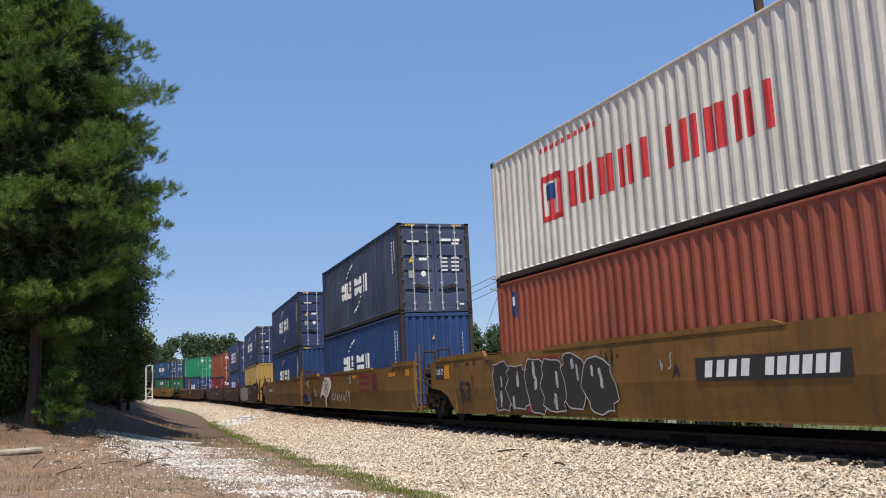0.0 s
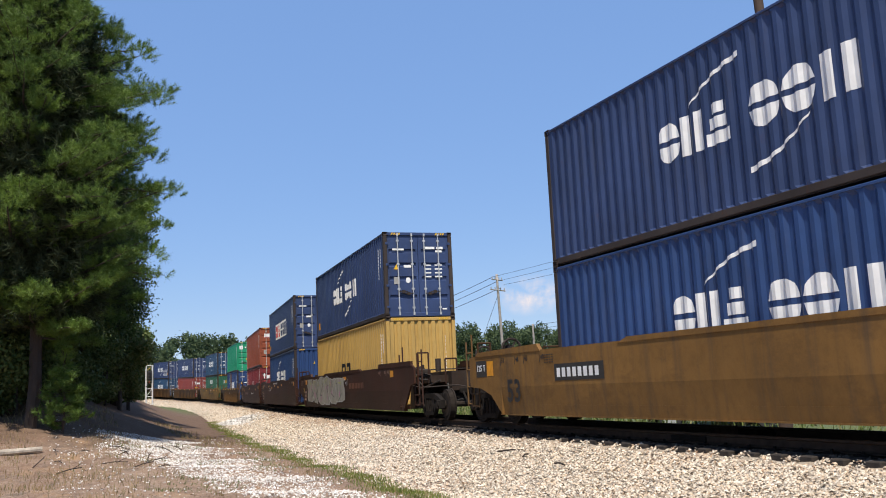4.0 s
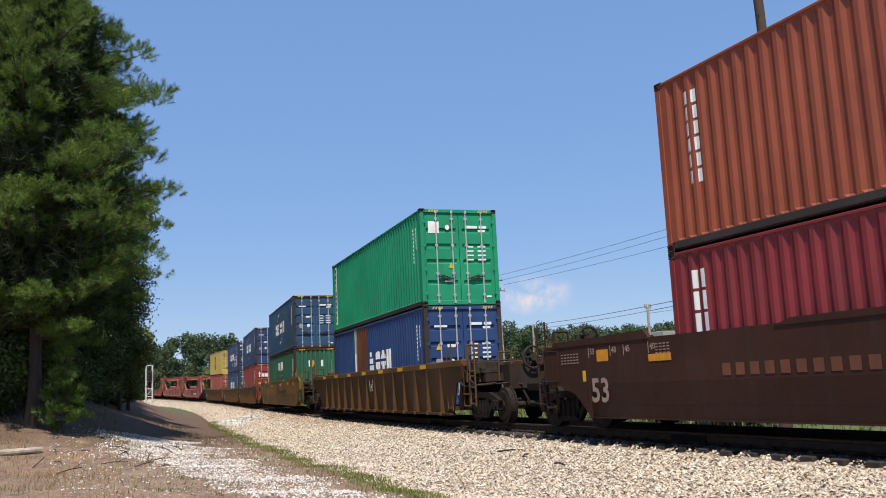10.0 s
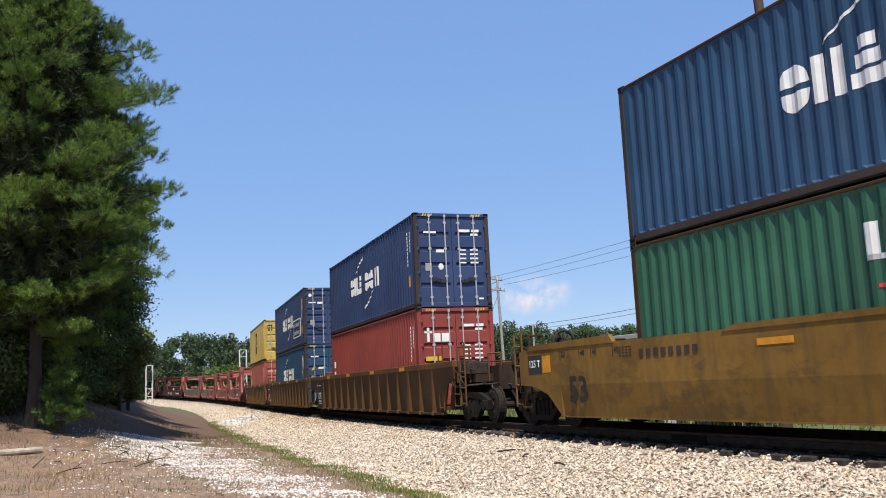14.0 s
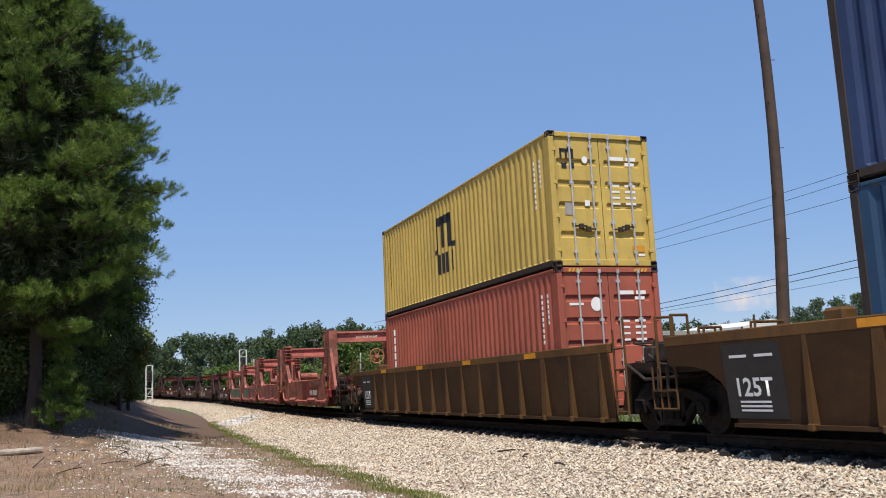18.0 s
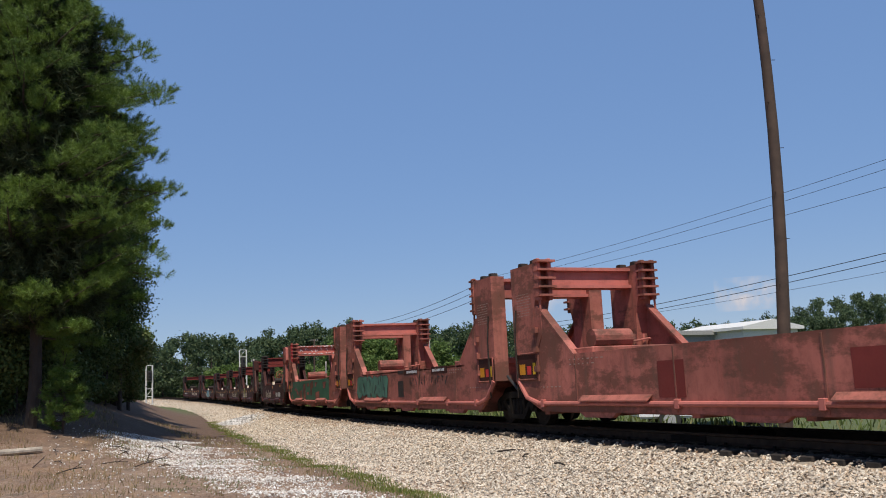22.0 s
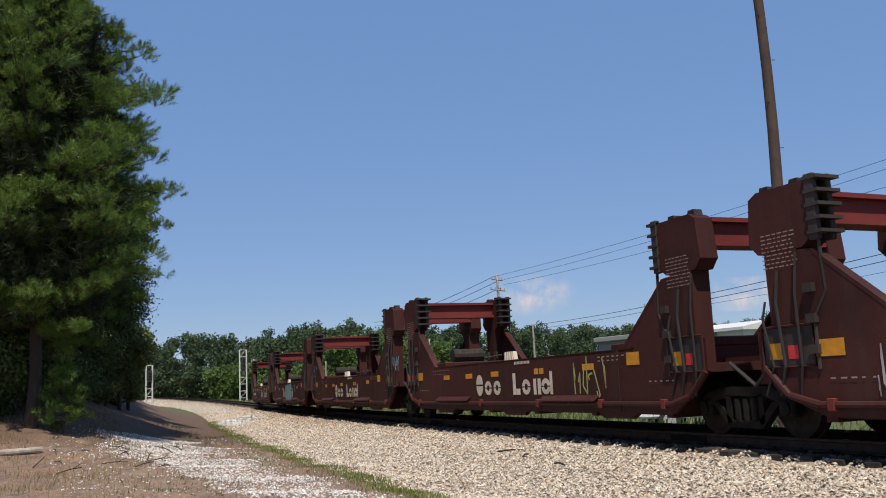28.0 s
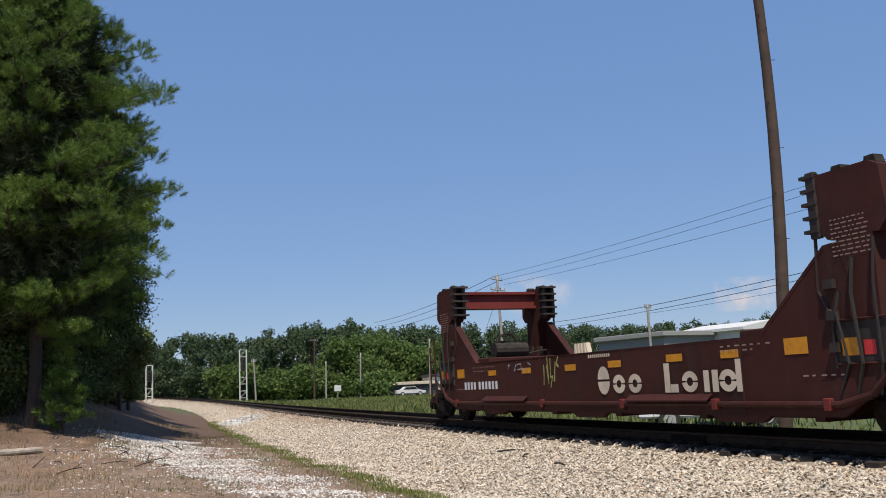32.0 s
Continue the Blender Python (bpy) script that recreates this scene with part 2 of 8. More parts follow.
for _m in (CAST, WHEEL, RAIL, FRAME):
    _m.node_tree.nodes["Principled BSDF"].inputs["Specular IOR Level"].default_value = 0.15
TIE = plain("creosoted_timber", (0.036, 0.027, 0.021), 0.9, vary=0.45, scale=5)


# ---- ground ----
def soil():
    k = Nodes("dry_soil_and_litter")
    a = k.ramp(k.noise(0.45, 6, None, 0.65), 0.38, 0.62)
    col = k.mix(a, (0.190, 0.112, 0.072), (0.270, 0.182, 0.122))
    col = k.mix(k.ramp(k.noise(0.8, 5, (1.0, 0.45, 1.0), 0.7), 0.54, 0.66, 0, 0.8), col, (0.33, 0.195, 0.095))
    col = k.mix(k.ramp(k.noise(1.5, 7, (1.0, 0.6, 1.0), 0.75), 0.52, 0.64, 0, 0.75), col, (0.105, 0.072, 0.052))
    col = k.mix(k.ramp(k.noise(9.0, 6, None, 0.75), 0.52, 0.66, 0, 0.85), col, (0.36, 0.29, 0.22))
    col = k.mix(k.ramp(k.noise(16.0, 6, None, 0.75), 0.56, 0.66, 0, 0.8), col, (0.085, 0.060, 0.045))
    # tree shade painted dark on the wooded bank, green for verge and field
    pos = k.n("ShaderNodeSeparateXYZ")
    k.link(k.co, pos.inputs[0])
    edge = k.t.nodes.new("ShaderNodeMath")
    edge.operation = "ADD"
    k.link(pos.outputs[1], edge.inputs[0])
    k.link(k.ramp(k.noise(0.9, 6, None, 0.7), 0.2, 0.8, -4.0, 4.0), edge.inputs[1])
    bank_shade = k.mix(k.noise(22.0, 5, (1.0, 1.0, 1.0), 0.7), (0.055, 0.034, 0.022), (0.16, 0.095, 0.060))
    col = k.mix(k.ramp(edge.outputs[0], 30.5, 34.0, 0, 0.9), col, bank_shade)
    far = k.ramp(pos.outputs[0], 13.0, 17.0)
    g = k.mix(k.noise(0.8, 6), (0.055, 0.085, 0.022), (0.12, 0.13, 0.05))
    col = k.mix(far, col, g)
    k.bump(k.noise(14.0, 6, None, 0.7), 0.7, 0.06)
    return k.done(col, 0.95)


def bank_soil():
    k = Nodes("ballast_fines")
    col = k.mix(k.noise(18.0, 5, None, 0.7), (0.17, 0.14, 0.105), (0.46, 0.39, 0.31))
    col = k.mix(k.ramp(k.noise(0.5, 4), 0.45, 0.65, 0, 0.5), col, (0.34, 0.22, 0.13))
    k.bump(k.noise(26.0, 4), 0.7, 0.05)
    return k.done(col, 0.95)


def grid_sheet(name, us, ys, fx, fz, material):
    U, Y = np.meshgrid(us, ys)
    X = fx(U, Y)
    Z = fz(X, Y)
    n, m = U.shape
    v = np.stack([X.ravel(), Y.ravel(), Z.ravel()], 1)
    i = np.arange(n * m).reshape(n, m)
    f = np.stack([i[:-1, :-1].ravel(), i[:-1, 1:].ravel(), i[1:, 1:].ravel(), i[1:, :-1].ravel()], 1)
    return from_arrays(name, v, f, material, True)


def build_ground():
    ys = np.unique(np.concatenate([np.arange(-400, 0, 20), np.arange(0, 80, 0.5), np.arange(80, 240, 4), np.arange(240, 900, 30), np.arange(900, 2600, 200)]))
    xs = np.unique(np.concatenate([np.arange(-1500, -60, 120), np.arange(-60, -10, 5), np.arange(-10, 24, 0.4), np.arange(24, 80, 4), np.arange(80, 400, 20), np.arange(400, 2200, 120)]))
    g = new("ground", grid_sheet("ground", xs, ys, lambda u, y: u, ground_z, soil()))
    tagged(g, "dry reddish soil with litter and a grass field", "ground", kind="structure")
    us = np.concatenate([np.arange(-3.7, -0.3, 0.2), np.arange(-0.3, 2.9, 0.2), np.arange(2.9, 5.4, 0.5)])
    ys = np.concatenate([np.arange(-400, 0, 10), np.arange(0, 70, 0.4), np.arange(70, 420, 5)])
    b = new("ballast_bank", grid_sheet("ballast_bank", us, ys, lambda u, y: u + track_x(y), lambda x, y: bed_z(x, y) - 0.03 + 0.02 * np.sin(x * 7 + y * 5), bank_soil()))
    me = b.data
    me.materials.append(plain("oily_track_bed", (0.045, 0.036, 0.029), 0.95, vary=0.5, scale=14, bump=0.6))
    co = np.empty(len(me.vertices) * 3)
    me.vertices.foreach_get("co", co)
    co = co.reshape(-1, 3)
    uu = co[:, 0] - track_x(co[:, 1])
    quads = np.empty(len(me.polygons) * 4, dtype=np.int32)
    me.polygons.foreach_get("vertices", quads)
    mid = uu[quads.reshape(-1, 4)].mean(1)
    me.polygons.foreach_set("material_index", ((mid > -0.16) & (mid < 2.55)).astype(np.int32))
    tagged(b, "sloping bank of pale track ballast", "ballast", kind="structure")


def stones(name, x, y, z, size, material, label, flat=0.7):
    """Loose broken stones as one mesh, six corners each."""
    n = len(x)
    base = np.array([(1, 0, 0), (-1, 0, 0), (0, 1, 0), (0, -1, 0), (0, 0, 1), (0, 0, -1)], float)
    tri = np.array([(0, 2, 4), (2, 1, 4), (1, 3, 4), (3, 0, 4), (2, 0, 5), (1, 2, 5), (3, 1, 5), (0, 3, 5)])
    r = RNG.uniform(0.55, 1.1, (n, 6, 1)) * size[:, None, None]
    v = base[None] * r + RNG.normal(0, 0.16, (n, 6, 3)) * size[:, None, None]
    a = RNG.uniform(0, 2 * np.pi, n)
    c, s = np.cos(a)[:, None], np.sin(a)[:, None]
    tilt = RNG.normal(0, 0.5, n)[:, None]
    vz = v[..., 2] * flat + v[..., 0] * np.sin(tilt)
    vx, vy = v[..., 0] * c - v[..., 1] * s, v[..., 0] * s + v[..., 1] * c
    v = np.stack([vx + x[:, None], vy + y[:, None], vz + z[:, None]], 2).reshape(-1, 3)
    f = (tri[None] + 6 * np.arange(n)[:, None, None]).reshape(-1, 3)
    ob = new(name, from_arrays(name, v, f, material))
    return tagged(ob, label, "gravel", kind="stuff")


def spread(n, y0, y1, u0, u1, power=1.0):
    """Places along the track, denser near the camera."""
    t = RNG.uniform(0, 1, n)
    y = y0 * (y1 / y0) ** t if power == 1.0 else y0 + (y1 - y0) * t
    return RNG.uniform(u0, u1, n), y


STICKS = [(8.67, 16.33, 0.71, -1.13), (8.49, 14.98, 0.25, 0.6), (9.78, 40.94, 0.4, 1.2), (8.27, 13.15, 0.2, 2.2)]


def build_stones():
    m = pieces("ballast_stone", (0.20, 0.160, 0.120), (0.74, 0.66, 0.545), 0.9, (0.54, 0.41, 0.29))
    u, y = spread(118000, 6.5, 175.0, -3.92, 0.42)
    # between the ties the stones reach in under the rail; they thin out over the ties' ends
    gap = np.abs((y - 3.0) % 0.53 - 0.265)
    keep = (u < -0.22 + RNG.normal(0, 0.06, len(u))) | ((gap < 0.13) & (u < -0.06 + RNG.normal(0, 0.05, len(u))))
    u, y = u[keep], y[keep]
    stained = u > -0.85 + 0.9 * smooth(42, 14, y) + 0.55 * np.array([noise.noise(Vector((0.0, b * 0.25, 2.0))) for b in y]) + RNG.normal(0, 0.35, len(u))
    su, sy = u[stained], y[stained]
    u, y = u[~stained], y[~stained]
    sx = su + track_x(sy)
    stones("ballast_stones_by_rail", sx, sy, bed_z(sx, sy), RNG.uniform(0.013, 0.033, len(sx)) * (1 + sy / 60), pieces("rust_stained_ballast", (0.17, 0.125, 0.088), (0.56, 0.46, 0.36), 0.9, (0.36, 0.23, 0.14)), "rust stained ballast stones along the ties")
    x = u + track_x(y)
    stones("ballast_stones", x, y, np.maximum(bed_z(x, y), ground_z(x, y) + 0.01), RNG.uniform(0.013, 0.033, len(x)) * (1 + y / 60), m, "pale broken ballast stones beside the track")
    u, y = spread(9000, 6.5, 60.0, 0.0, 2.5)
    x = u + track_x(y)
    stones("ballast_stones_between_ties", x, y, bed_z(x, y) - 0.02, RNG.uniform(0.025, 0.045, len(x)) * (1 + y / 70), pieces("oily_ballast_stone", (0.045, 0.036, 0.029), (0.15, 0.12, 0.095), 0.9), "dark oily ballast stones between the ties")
    # two low heaps of fresh stone tipped on the shoulder
    hx, hy = [], []
    for cx, cy, n in ((10.6, 55.0, 1500), (11.9, 57.5, 1100)):
        hx.append(cx + RNG.normal(0, 0.45, n))
        hy.append(cy + RNG.normal(0, 2.6, n))
    hx, hy = np.concatenate(hx), np.concatenate(hy)
    lift = 0.22 * np.exp(-((hy - 56.0) / 3.2) ** 2) * RNG.uniform(0.4, 1.0, len(hx))
    stones("fresh_stone_heap", hx, hy, bed_z(hx, hy) + lift, RNG.uniform(0.04, 0.075, len(hx)), pieces("fresh_grey_stone", (0.42, 0.40, 0.38), (0.74, 0.72, 0.69), 0.9), "low heap of fresh pale stone on the shoulder")
    # white gravel apron
    w = pieces("white_gravel", (0.46, 0.43, 0.39), (0.82, 0.80, 0.76), 0.9, (0.36, 0.27, 0.20))
    n = 60000
    y = RNG.uniform(10, 36, n)
    x = RNG.uniform(0.5, 7.5, n)
    band = np.interp(y, (10, 13, 16, 20, 24, 28, 31, 36), (5.1, 4.9, 4.35, 4.3, 4.3, 4.0, 3.9, 3.9))
    wide = np.interp(y, (10, 14, 20, 26, 30, 36), (0.9, 0.75, 0.95, 1.3, 1.75, 1.2))
    patch = np.array([noise.noise(Vector((a * 0.9, b * 0.30, 3.0))) for a, b in zip(x, y)])
    fine = np.array([noise.noise(Vector((a * 2.6, b * 1.1, 8.0))) for a, b in zip(x, y)])
    d = np.abs(x - band) / wide
    keep = (1.05 - d + 0.75 * patch + 0.45 * fine + RNG.normal(0, 0.16, n) > 0.15) & (x < track_x(y) - 3.6) & (RNG.uniform(0, 1, n) < 0.72)
    stray = (RNG.uniform(0, 1, n) < 0.035) & (x < track_x(y) - 3.6)
    keep |= stray
    x, y = x[keep], y[keep]
    stones("white_gravel", x, y, ground_z(x, y) + 0.008, RNG.uniform(0.010, 0.027, len(x)) * (1 + y / 50), w, "white crushed gravel scattered on soil")
    for x, y, ln, an in STICKS:
        bm = bmesh.new()
        e = Vector((math.cos(an) * ln, math.sin(an) * ln, 0.03))
        pipe(bm, [(0, 0, 0), tuple(e * 0.5 + Vector((0.01, 0.02, 0.02))), tuple(e)], 0.016, 6)
        ob = new("timber_splinter", finish(bm, "timber_splinter", TIE))
        ob.matrix_basis = pose(x, y, float(bed_z(x, y)) + 0.035)
        tagged(ob, "dark timber splinter lying on the ballast", "stick", "splinters on ballast")
    # loose litter over the soil
    n = 17000
    x, y = RNG.uniform(-9, 6.0, n), 8 + 34 * RNG.uniform(0, 1, n) ** 1.5
    keep = x < track_x(y) - 3.4
    x, y = x[keep], y[keep]
    stones("soil_clods", x, y, ground_z(x, y), RNG.uniform(0.008, 0.03, len(x)), pieces("soil_clod", (0.12, 0.07, 0.045), (0.34, 0.25, 0.18), 0.95), "small clods and pebbles on dry soil", 0.5)


def blades(name, x, y, z, h, width, material, label, lean=0.35):
    n = len(x)
    a = RNG.uniform(0, 2 * np.pi, n)
    dx, dy = np.cos(a) * width, np.sin(a) * width
    lx, ly = RNG.normal(0, lean, n) * h, RNG.normal(0, lean, n) * h
    p = np.stack([
        np.stack([x - dx, y - dy, z], 1), np.stack([x + dx, y + dy, z], 1),
        np.stack([x + dx * 0.7 + lx * 0.4, y + dy * 0.7 + ly * 0.4, z + h * 0.6], 1), np.stack([x - dx * 0.7 + lx * 0.4, y - dy * 0.7 + ly * 0.4, z + h * 0.6], 1),
        np.stack([x + lx, y + ly, z + h], 1)], 1).reshape(-1, 3)
    k = 5 * np.arange(n)[:, None]
    me = bpy.data.meshes.new(name)
    f = [tuple(q) for q in (k + np.array([[0, 1, 2, 3]])).tolist()] + [tuple(q) for q in (k + np.array([[3, 2, 4]])).tolist()]
    me.from_pydata(p.tolist(), [], f)
    me.materials.append(material)
    return tagged(new(name, me), label, "grass", kind="stuff")


def build_grass():
    green = pieces("fresh_grass", (0.11, 0.17, 0.030), (0.21, 0.25, 0.06), 0.7, (0.30, 0.25, 0.10), 0.35)
    dry = pieces("dry_grass", (0.24, 0.16, 0.08), (0.36, 0.27, 0.15), 0.8, (0.13, 0.13, 0.05), 0.25)
    n = 14000
    u, y = spread(n, 10.0, 60.0, -1, 1)
    x = track_x(y) - 3.85 + RNG.normal(0, 0.17, n)
    keep = np.array([noise.noise(Vector((a * 0.9, b * 0.35, 9.0))) for a, b in zip(x, y)]) + RNG.normal(0, 0.15, n) > -0.34
    x, y = x[keep], y[keep]
    blades("verge_grass", x, y, ground_z(x, y) + 0.02, RNG.uniform(0.02, 0.07, len(x)), 0.004 * (1 + y / 20), green, "strip of short green grass along the ballast foot")
    n = 9000
    x, y = RNG.uniform(1.5, 6.2, n), RNG.uniform(10, 34, n)
    keep = (np.array([noise.noise(Vector((a * 0.8, b * 0.4, 15.0))) for a, b in zip(x, y)]) > 0.22) & (x < track_x(y) - 3.7)
    x, y = x[keep], y[keep]
    blades("low_weeds", x, y, ground_z(x, y), RNG.uniform(0.02, 0.08, len(x)), 0.005 * (1 + y / 20), pieces("low_weed", (0.10, 0.13, 0.045), (0.20, 0.21, 0.09), 0.75, (0.28, 0.24, 0.13), 0.25), "thin low green weeds in the gravel")
    n = 42000
    x, y = RNG.uniform(-10, 7.0, n), 8 + 40 * RNG.uniform(0, 1, n) ** 1.3
    keep = (np.array([noise.noise(Vector((a * 0.6, b * 0.35, 5.0))) for a, b in zip(x, y)]) + RNG.normal(0, 0.2, n) > 0.0) & (x < track_x(y) - 3.9) & (np.abs(x - 4.3) > 1.1)
    x, y = x[keep], y[keep]
    blades("dry_grass", x, y, ground_z(x, y), RNG.uniform(0.02, 0.20, len(x)), 0.0035 * (1 + y / 20), dry, "sparse dry grass and weeds on soil")
    n = 22000
    y = RNG.uniform(12, 130, n)
    x = track_x(y) + 6.0 + 30 * RNG.uniform(0, 1, n) ** 1.6
    field = pieces("field_grass_blade", (0.075, 0.115, 0.026), (0.15, 0.18, 0.05), 0.75, (0.22, 0.20, 0.09), 0.25)
    blades("field_grass", x, y, ground_z(x, y), RNG.uniform(0.10, 0.40, n), 0.02 * (1 + y / 40), field, "rough green grass field beyond the track")
    n = 5000
    y = RNG.uniform(20, 150, n)
    x = track_x(y) + RNG.uniform(5.0, 7.0, n)
    blades("tall_weeds", x, y, ground_z(x, y), RNG.uniform(0.25, 0.8, n), 0.025 * (1 + y / 50), field, "tall green weeds behind the rails")


# ---- track ----
def rail_mesh(offset, y0, y1):
    prof = [(-0.036, 0.0), (0.036, 0.0), (0.036, -0.035), (0.009, -0.05), (0.009, -0.145), (0.07, -0.158), (0.07, -0.172), (-0.07, -0.172), (-0.07, -0.158), (-0.009, -0.145), (-0.009, -0.05), (-0.036, -0.035)]
    ys = np.linspace(y0, y1, 13)
    v, f = [], []
    k = len(prof)
    for y in ys:
        x, z = float(track_x(y)) + 1.219 + offset, float(track_z(y))
        v += [(x + a, y, z + b) for a, b in prof]
    for i in range(len(ys) - 1):
        f += [(i * k + j, i * k + (j + 1) % k, (i + 1) * k + (j + 1) % k, (i + 1) * k + j) for j in range(k)]
    f += [tuple(range(k - 1, -1, -1)), tuple(range((len(ys) - 1) * k, len(ys) * k))]
    return f, v


def build_track():
    cuts = [-400, -200, -100, -40, 0] + [12 * i for i in range(1, 15)] + [200, 260, 340, 440]
    for off in (-0.753, 0.753):
        r = thing("rail", "worn steel rail on timber ties", "rail", "running rails")
        for y0, y1 in zip(cuts, cuts[1:]):
            f, v = rail_mesh(off, y0, y1 - 0.006)
            me = bpy.data.meshes.new("rail_section")
            me.from_pydata(v, [], f)
            me.materials.append(RAIL)
            part("rail_section", me, RAIL, r)
            if 0 < y1 < 100:
                x, z = float(track_x(y1)) + 1.219 + off, float(track_z(y1))
                h = -math.atan2(float(track_x(y1 + 0.5) - track_x(y1 - 0.5)), 1.0)
                part("joint_bar", cached(("joint_bar",), lambda b: rbox(b, -0.030, 0.030, -0.46, 0.46, -0.14, -0.055, 0.006), CAST), CAST, r, at=Matrix.LocRotScale((x, y1, z), Euler((0, 0, h)), None))
    def tie(b):
        rbox(b, -1.32, 1.32, -0.115, 0.115, -0.36, -0.185, 0.015)
    def plate(b):
        rbox(b, -0.17, 0.17, -0.10, 0.10, -0.188, -0.160, 0.006)
    def spike(b):
        rbox(b, -0.11, -0.075, -0.02, 0.02, -0.165, -0.125, 0.005)
    tm = cached(("tie",), tie, TIE)
    pm = cached(("tie_plate",), plate, CAST)
    sm = cached(("spike",), spike, CAST)
    y, i = 3.0, 0
    while y < 130:
        h = -math.atan2(float(track_x(y + 0.5) - track_x(y - 0.5)), 1.0)
        t = new("tie", tm)
        t.matrix_basis = Matrix.LocRotScale((float(track_x(y)) + 1.219 + RNG.normal(0, 0.02), y, float(track_z(y)) + RNG.normal(0, 0.004)), Euler((0, 0, h + RNG.normal(0, 0.01))), None)
        tagged(t, "dark creosoted timber railway tie", "railway tie", "ties")
        if y < 60:
            for x in (-0.753, 0.753):
                q = part("tie_plate", pm, CAST, t, at=pose(x, 0, 0))
                if y < 30 and x < 0:
                    part("spike", sm, CAST, q)
        y += 0.53 if y < 60 else 0.56
        i += 1


# ---- trees ----
def bark():
    k = Nodes("pine_bark")
    n = k.noise(3.0, 6, (4.0, 4.0, 0.8), 0.7)
    k.bump(n, 0.8, 0.05)
    return k.done(k.mix(n, (0.022, 0.016, 0.013), (0.085, 0.062, 0.048)), 0.9)


BARK = bark()
PALEBARK = plain("bleached_bark", (0.24, 0.21, 0.18), 0.9, vary=0.3, scale=5)
def needle_material():
    """Young bright shoots and older dull ones, bough by bough; every needle a little different."""
    k = Nodes("pine_needles")
    g = k.t.nodes.new("ShaderNodeNewGeometry")
    old = k.mix(g.outputs["Random Per Island"], (0.040, 0.082, 0.014), (0.090, 0.150, 0.028))
    young = k.mix(g.outputs["Random Per Island"], (0.092, 0.172, 0.022), (0.190, 0.272, 0.048))
    col = k.mix(k.ramp(k.noise(0.9, 4, None, 0.6), 0.36, 0.60), old, young)
    m = k.done(col, 0.5)
    k.bsdf.inputs["Specular IOR Level"].default_value = 0.3
    tr = k.t.nodes.new("ShaderNodeBsdfTranslucent")
    k.link(col, tr.inputs[0])
    ms = k.n("ShaderNodeMixShader", Fac=0.15)
    k.link(k.bsdf.outputs[0], ms.inputs[1])
    k.link(tr.outputs[0], ms.inputs[2])
    k.link(ms.outputs[0], k.t.nodes["Material Output"].inputs[0])
    return m


NEEDLE = needle_material()
# darker needle colour that carries the shade deep inside the crowns
INNER_SHADE = pieces("shaded_inner_needles", (0.018, 0.030, 0.010), (0.042, 0.058, 0.018), 0.9)
LEAF = pieces("oak_leaves", (0.036, 0.066, 0.016), (0.088, 0.125, 0.032), 0.6, (0.125, 0.150, 0.045), 0.12)
FAR_LEAF = pieces("far_leaves", (0.038, 0.070, 0.032), (0.085, 0.122, 0.058), 0.7, (0.12, 0.155, 0.07), 0.3)


def trunk_mesh(bm, pts, radii, n=9):
    for (a, b), (r0, r1) in zip(zip(pts, pts[1:]), zip(radii, radii[1:])):
        tube(bm, a, b, r0, n, r1, False)


def tufts(centres, dirs, size, count, width):
    """Round needle brushes: count thin blades round each shoot's tip."""
    n = len(centres)
    d = dirs / np.linalg.norm(dirs, axis=1, keepdims=True)
    v = RNG.normal(0, 1, (n, count, 3))
    v /= np.linalg.norm(v, axis=2, keepdims=True)
    v = v + d[:, None] * 0.75
    v /= np.linalg.norm(v, axis=2, keepdims=True)
    ln = size[:, None, None] * RNG.uniform(0.55, 0.85, (n, count, 1))
    base = centres[:, None] + d[:, None] * RNG.uniform(-0.7, 0.45, (n, count, 1)) * size[:, None, None]
    side = np.cross(v, RNG.normal(0, 1, (n, count, 3)))
    side /= np.linalg.norm(side, axis=2, keepdims=True) + 1e-9
    w = width * RNG.uniform(0.7, 1.3, (n, count, 1))
    p = np.stack([base - side * w, base + side * w, base + v * ln], 2).reshape(-1, 3)
    f = np.arange(len(p)).reshape(-1, 3)
    return p, f


def leaves(centres, spread_, count, size):
    n = len(centres)
    c = (centres[:, None] + RNG.normal(0, 1, (n, count, 3)) * spread_).reshape(-1, 3)
    k = len(c)
    a = RNG.normal(0, 1, (k, 3))
    a /= np.linalg.norm(a, axis=1, keepdims=True)
    b = np.cross(a, RNG.normal(0, 1, (k, 3)))
    b /= np.linalg.norm(b, axis=1, keepdims=True) + 1e-9
    s = size * RNG.uniform(0.6, 1.3, (k, 1))
    p = np.stack([c - a * s, c + b * s * 0.55, c + a * s, c - b * s * 0.55], 1).reshape(-1, 3)
    return p, np.arange(4 * k).reshape(-1, 4)


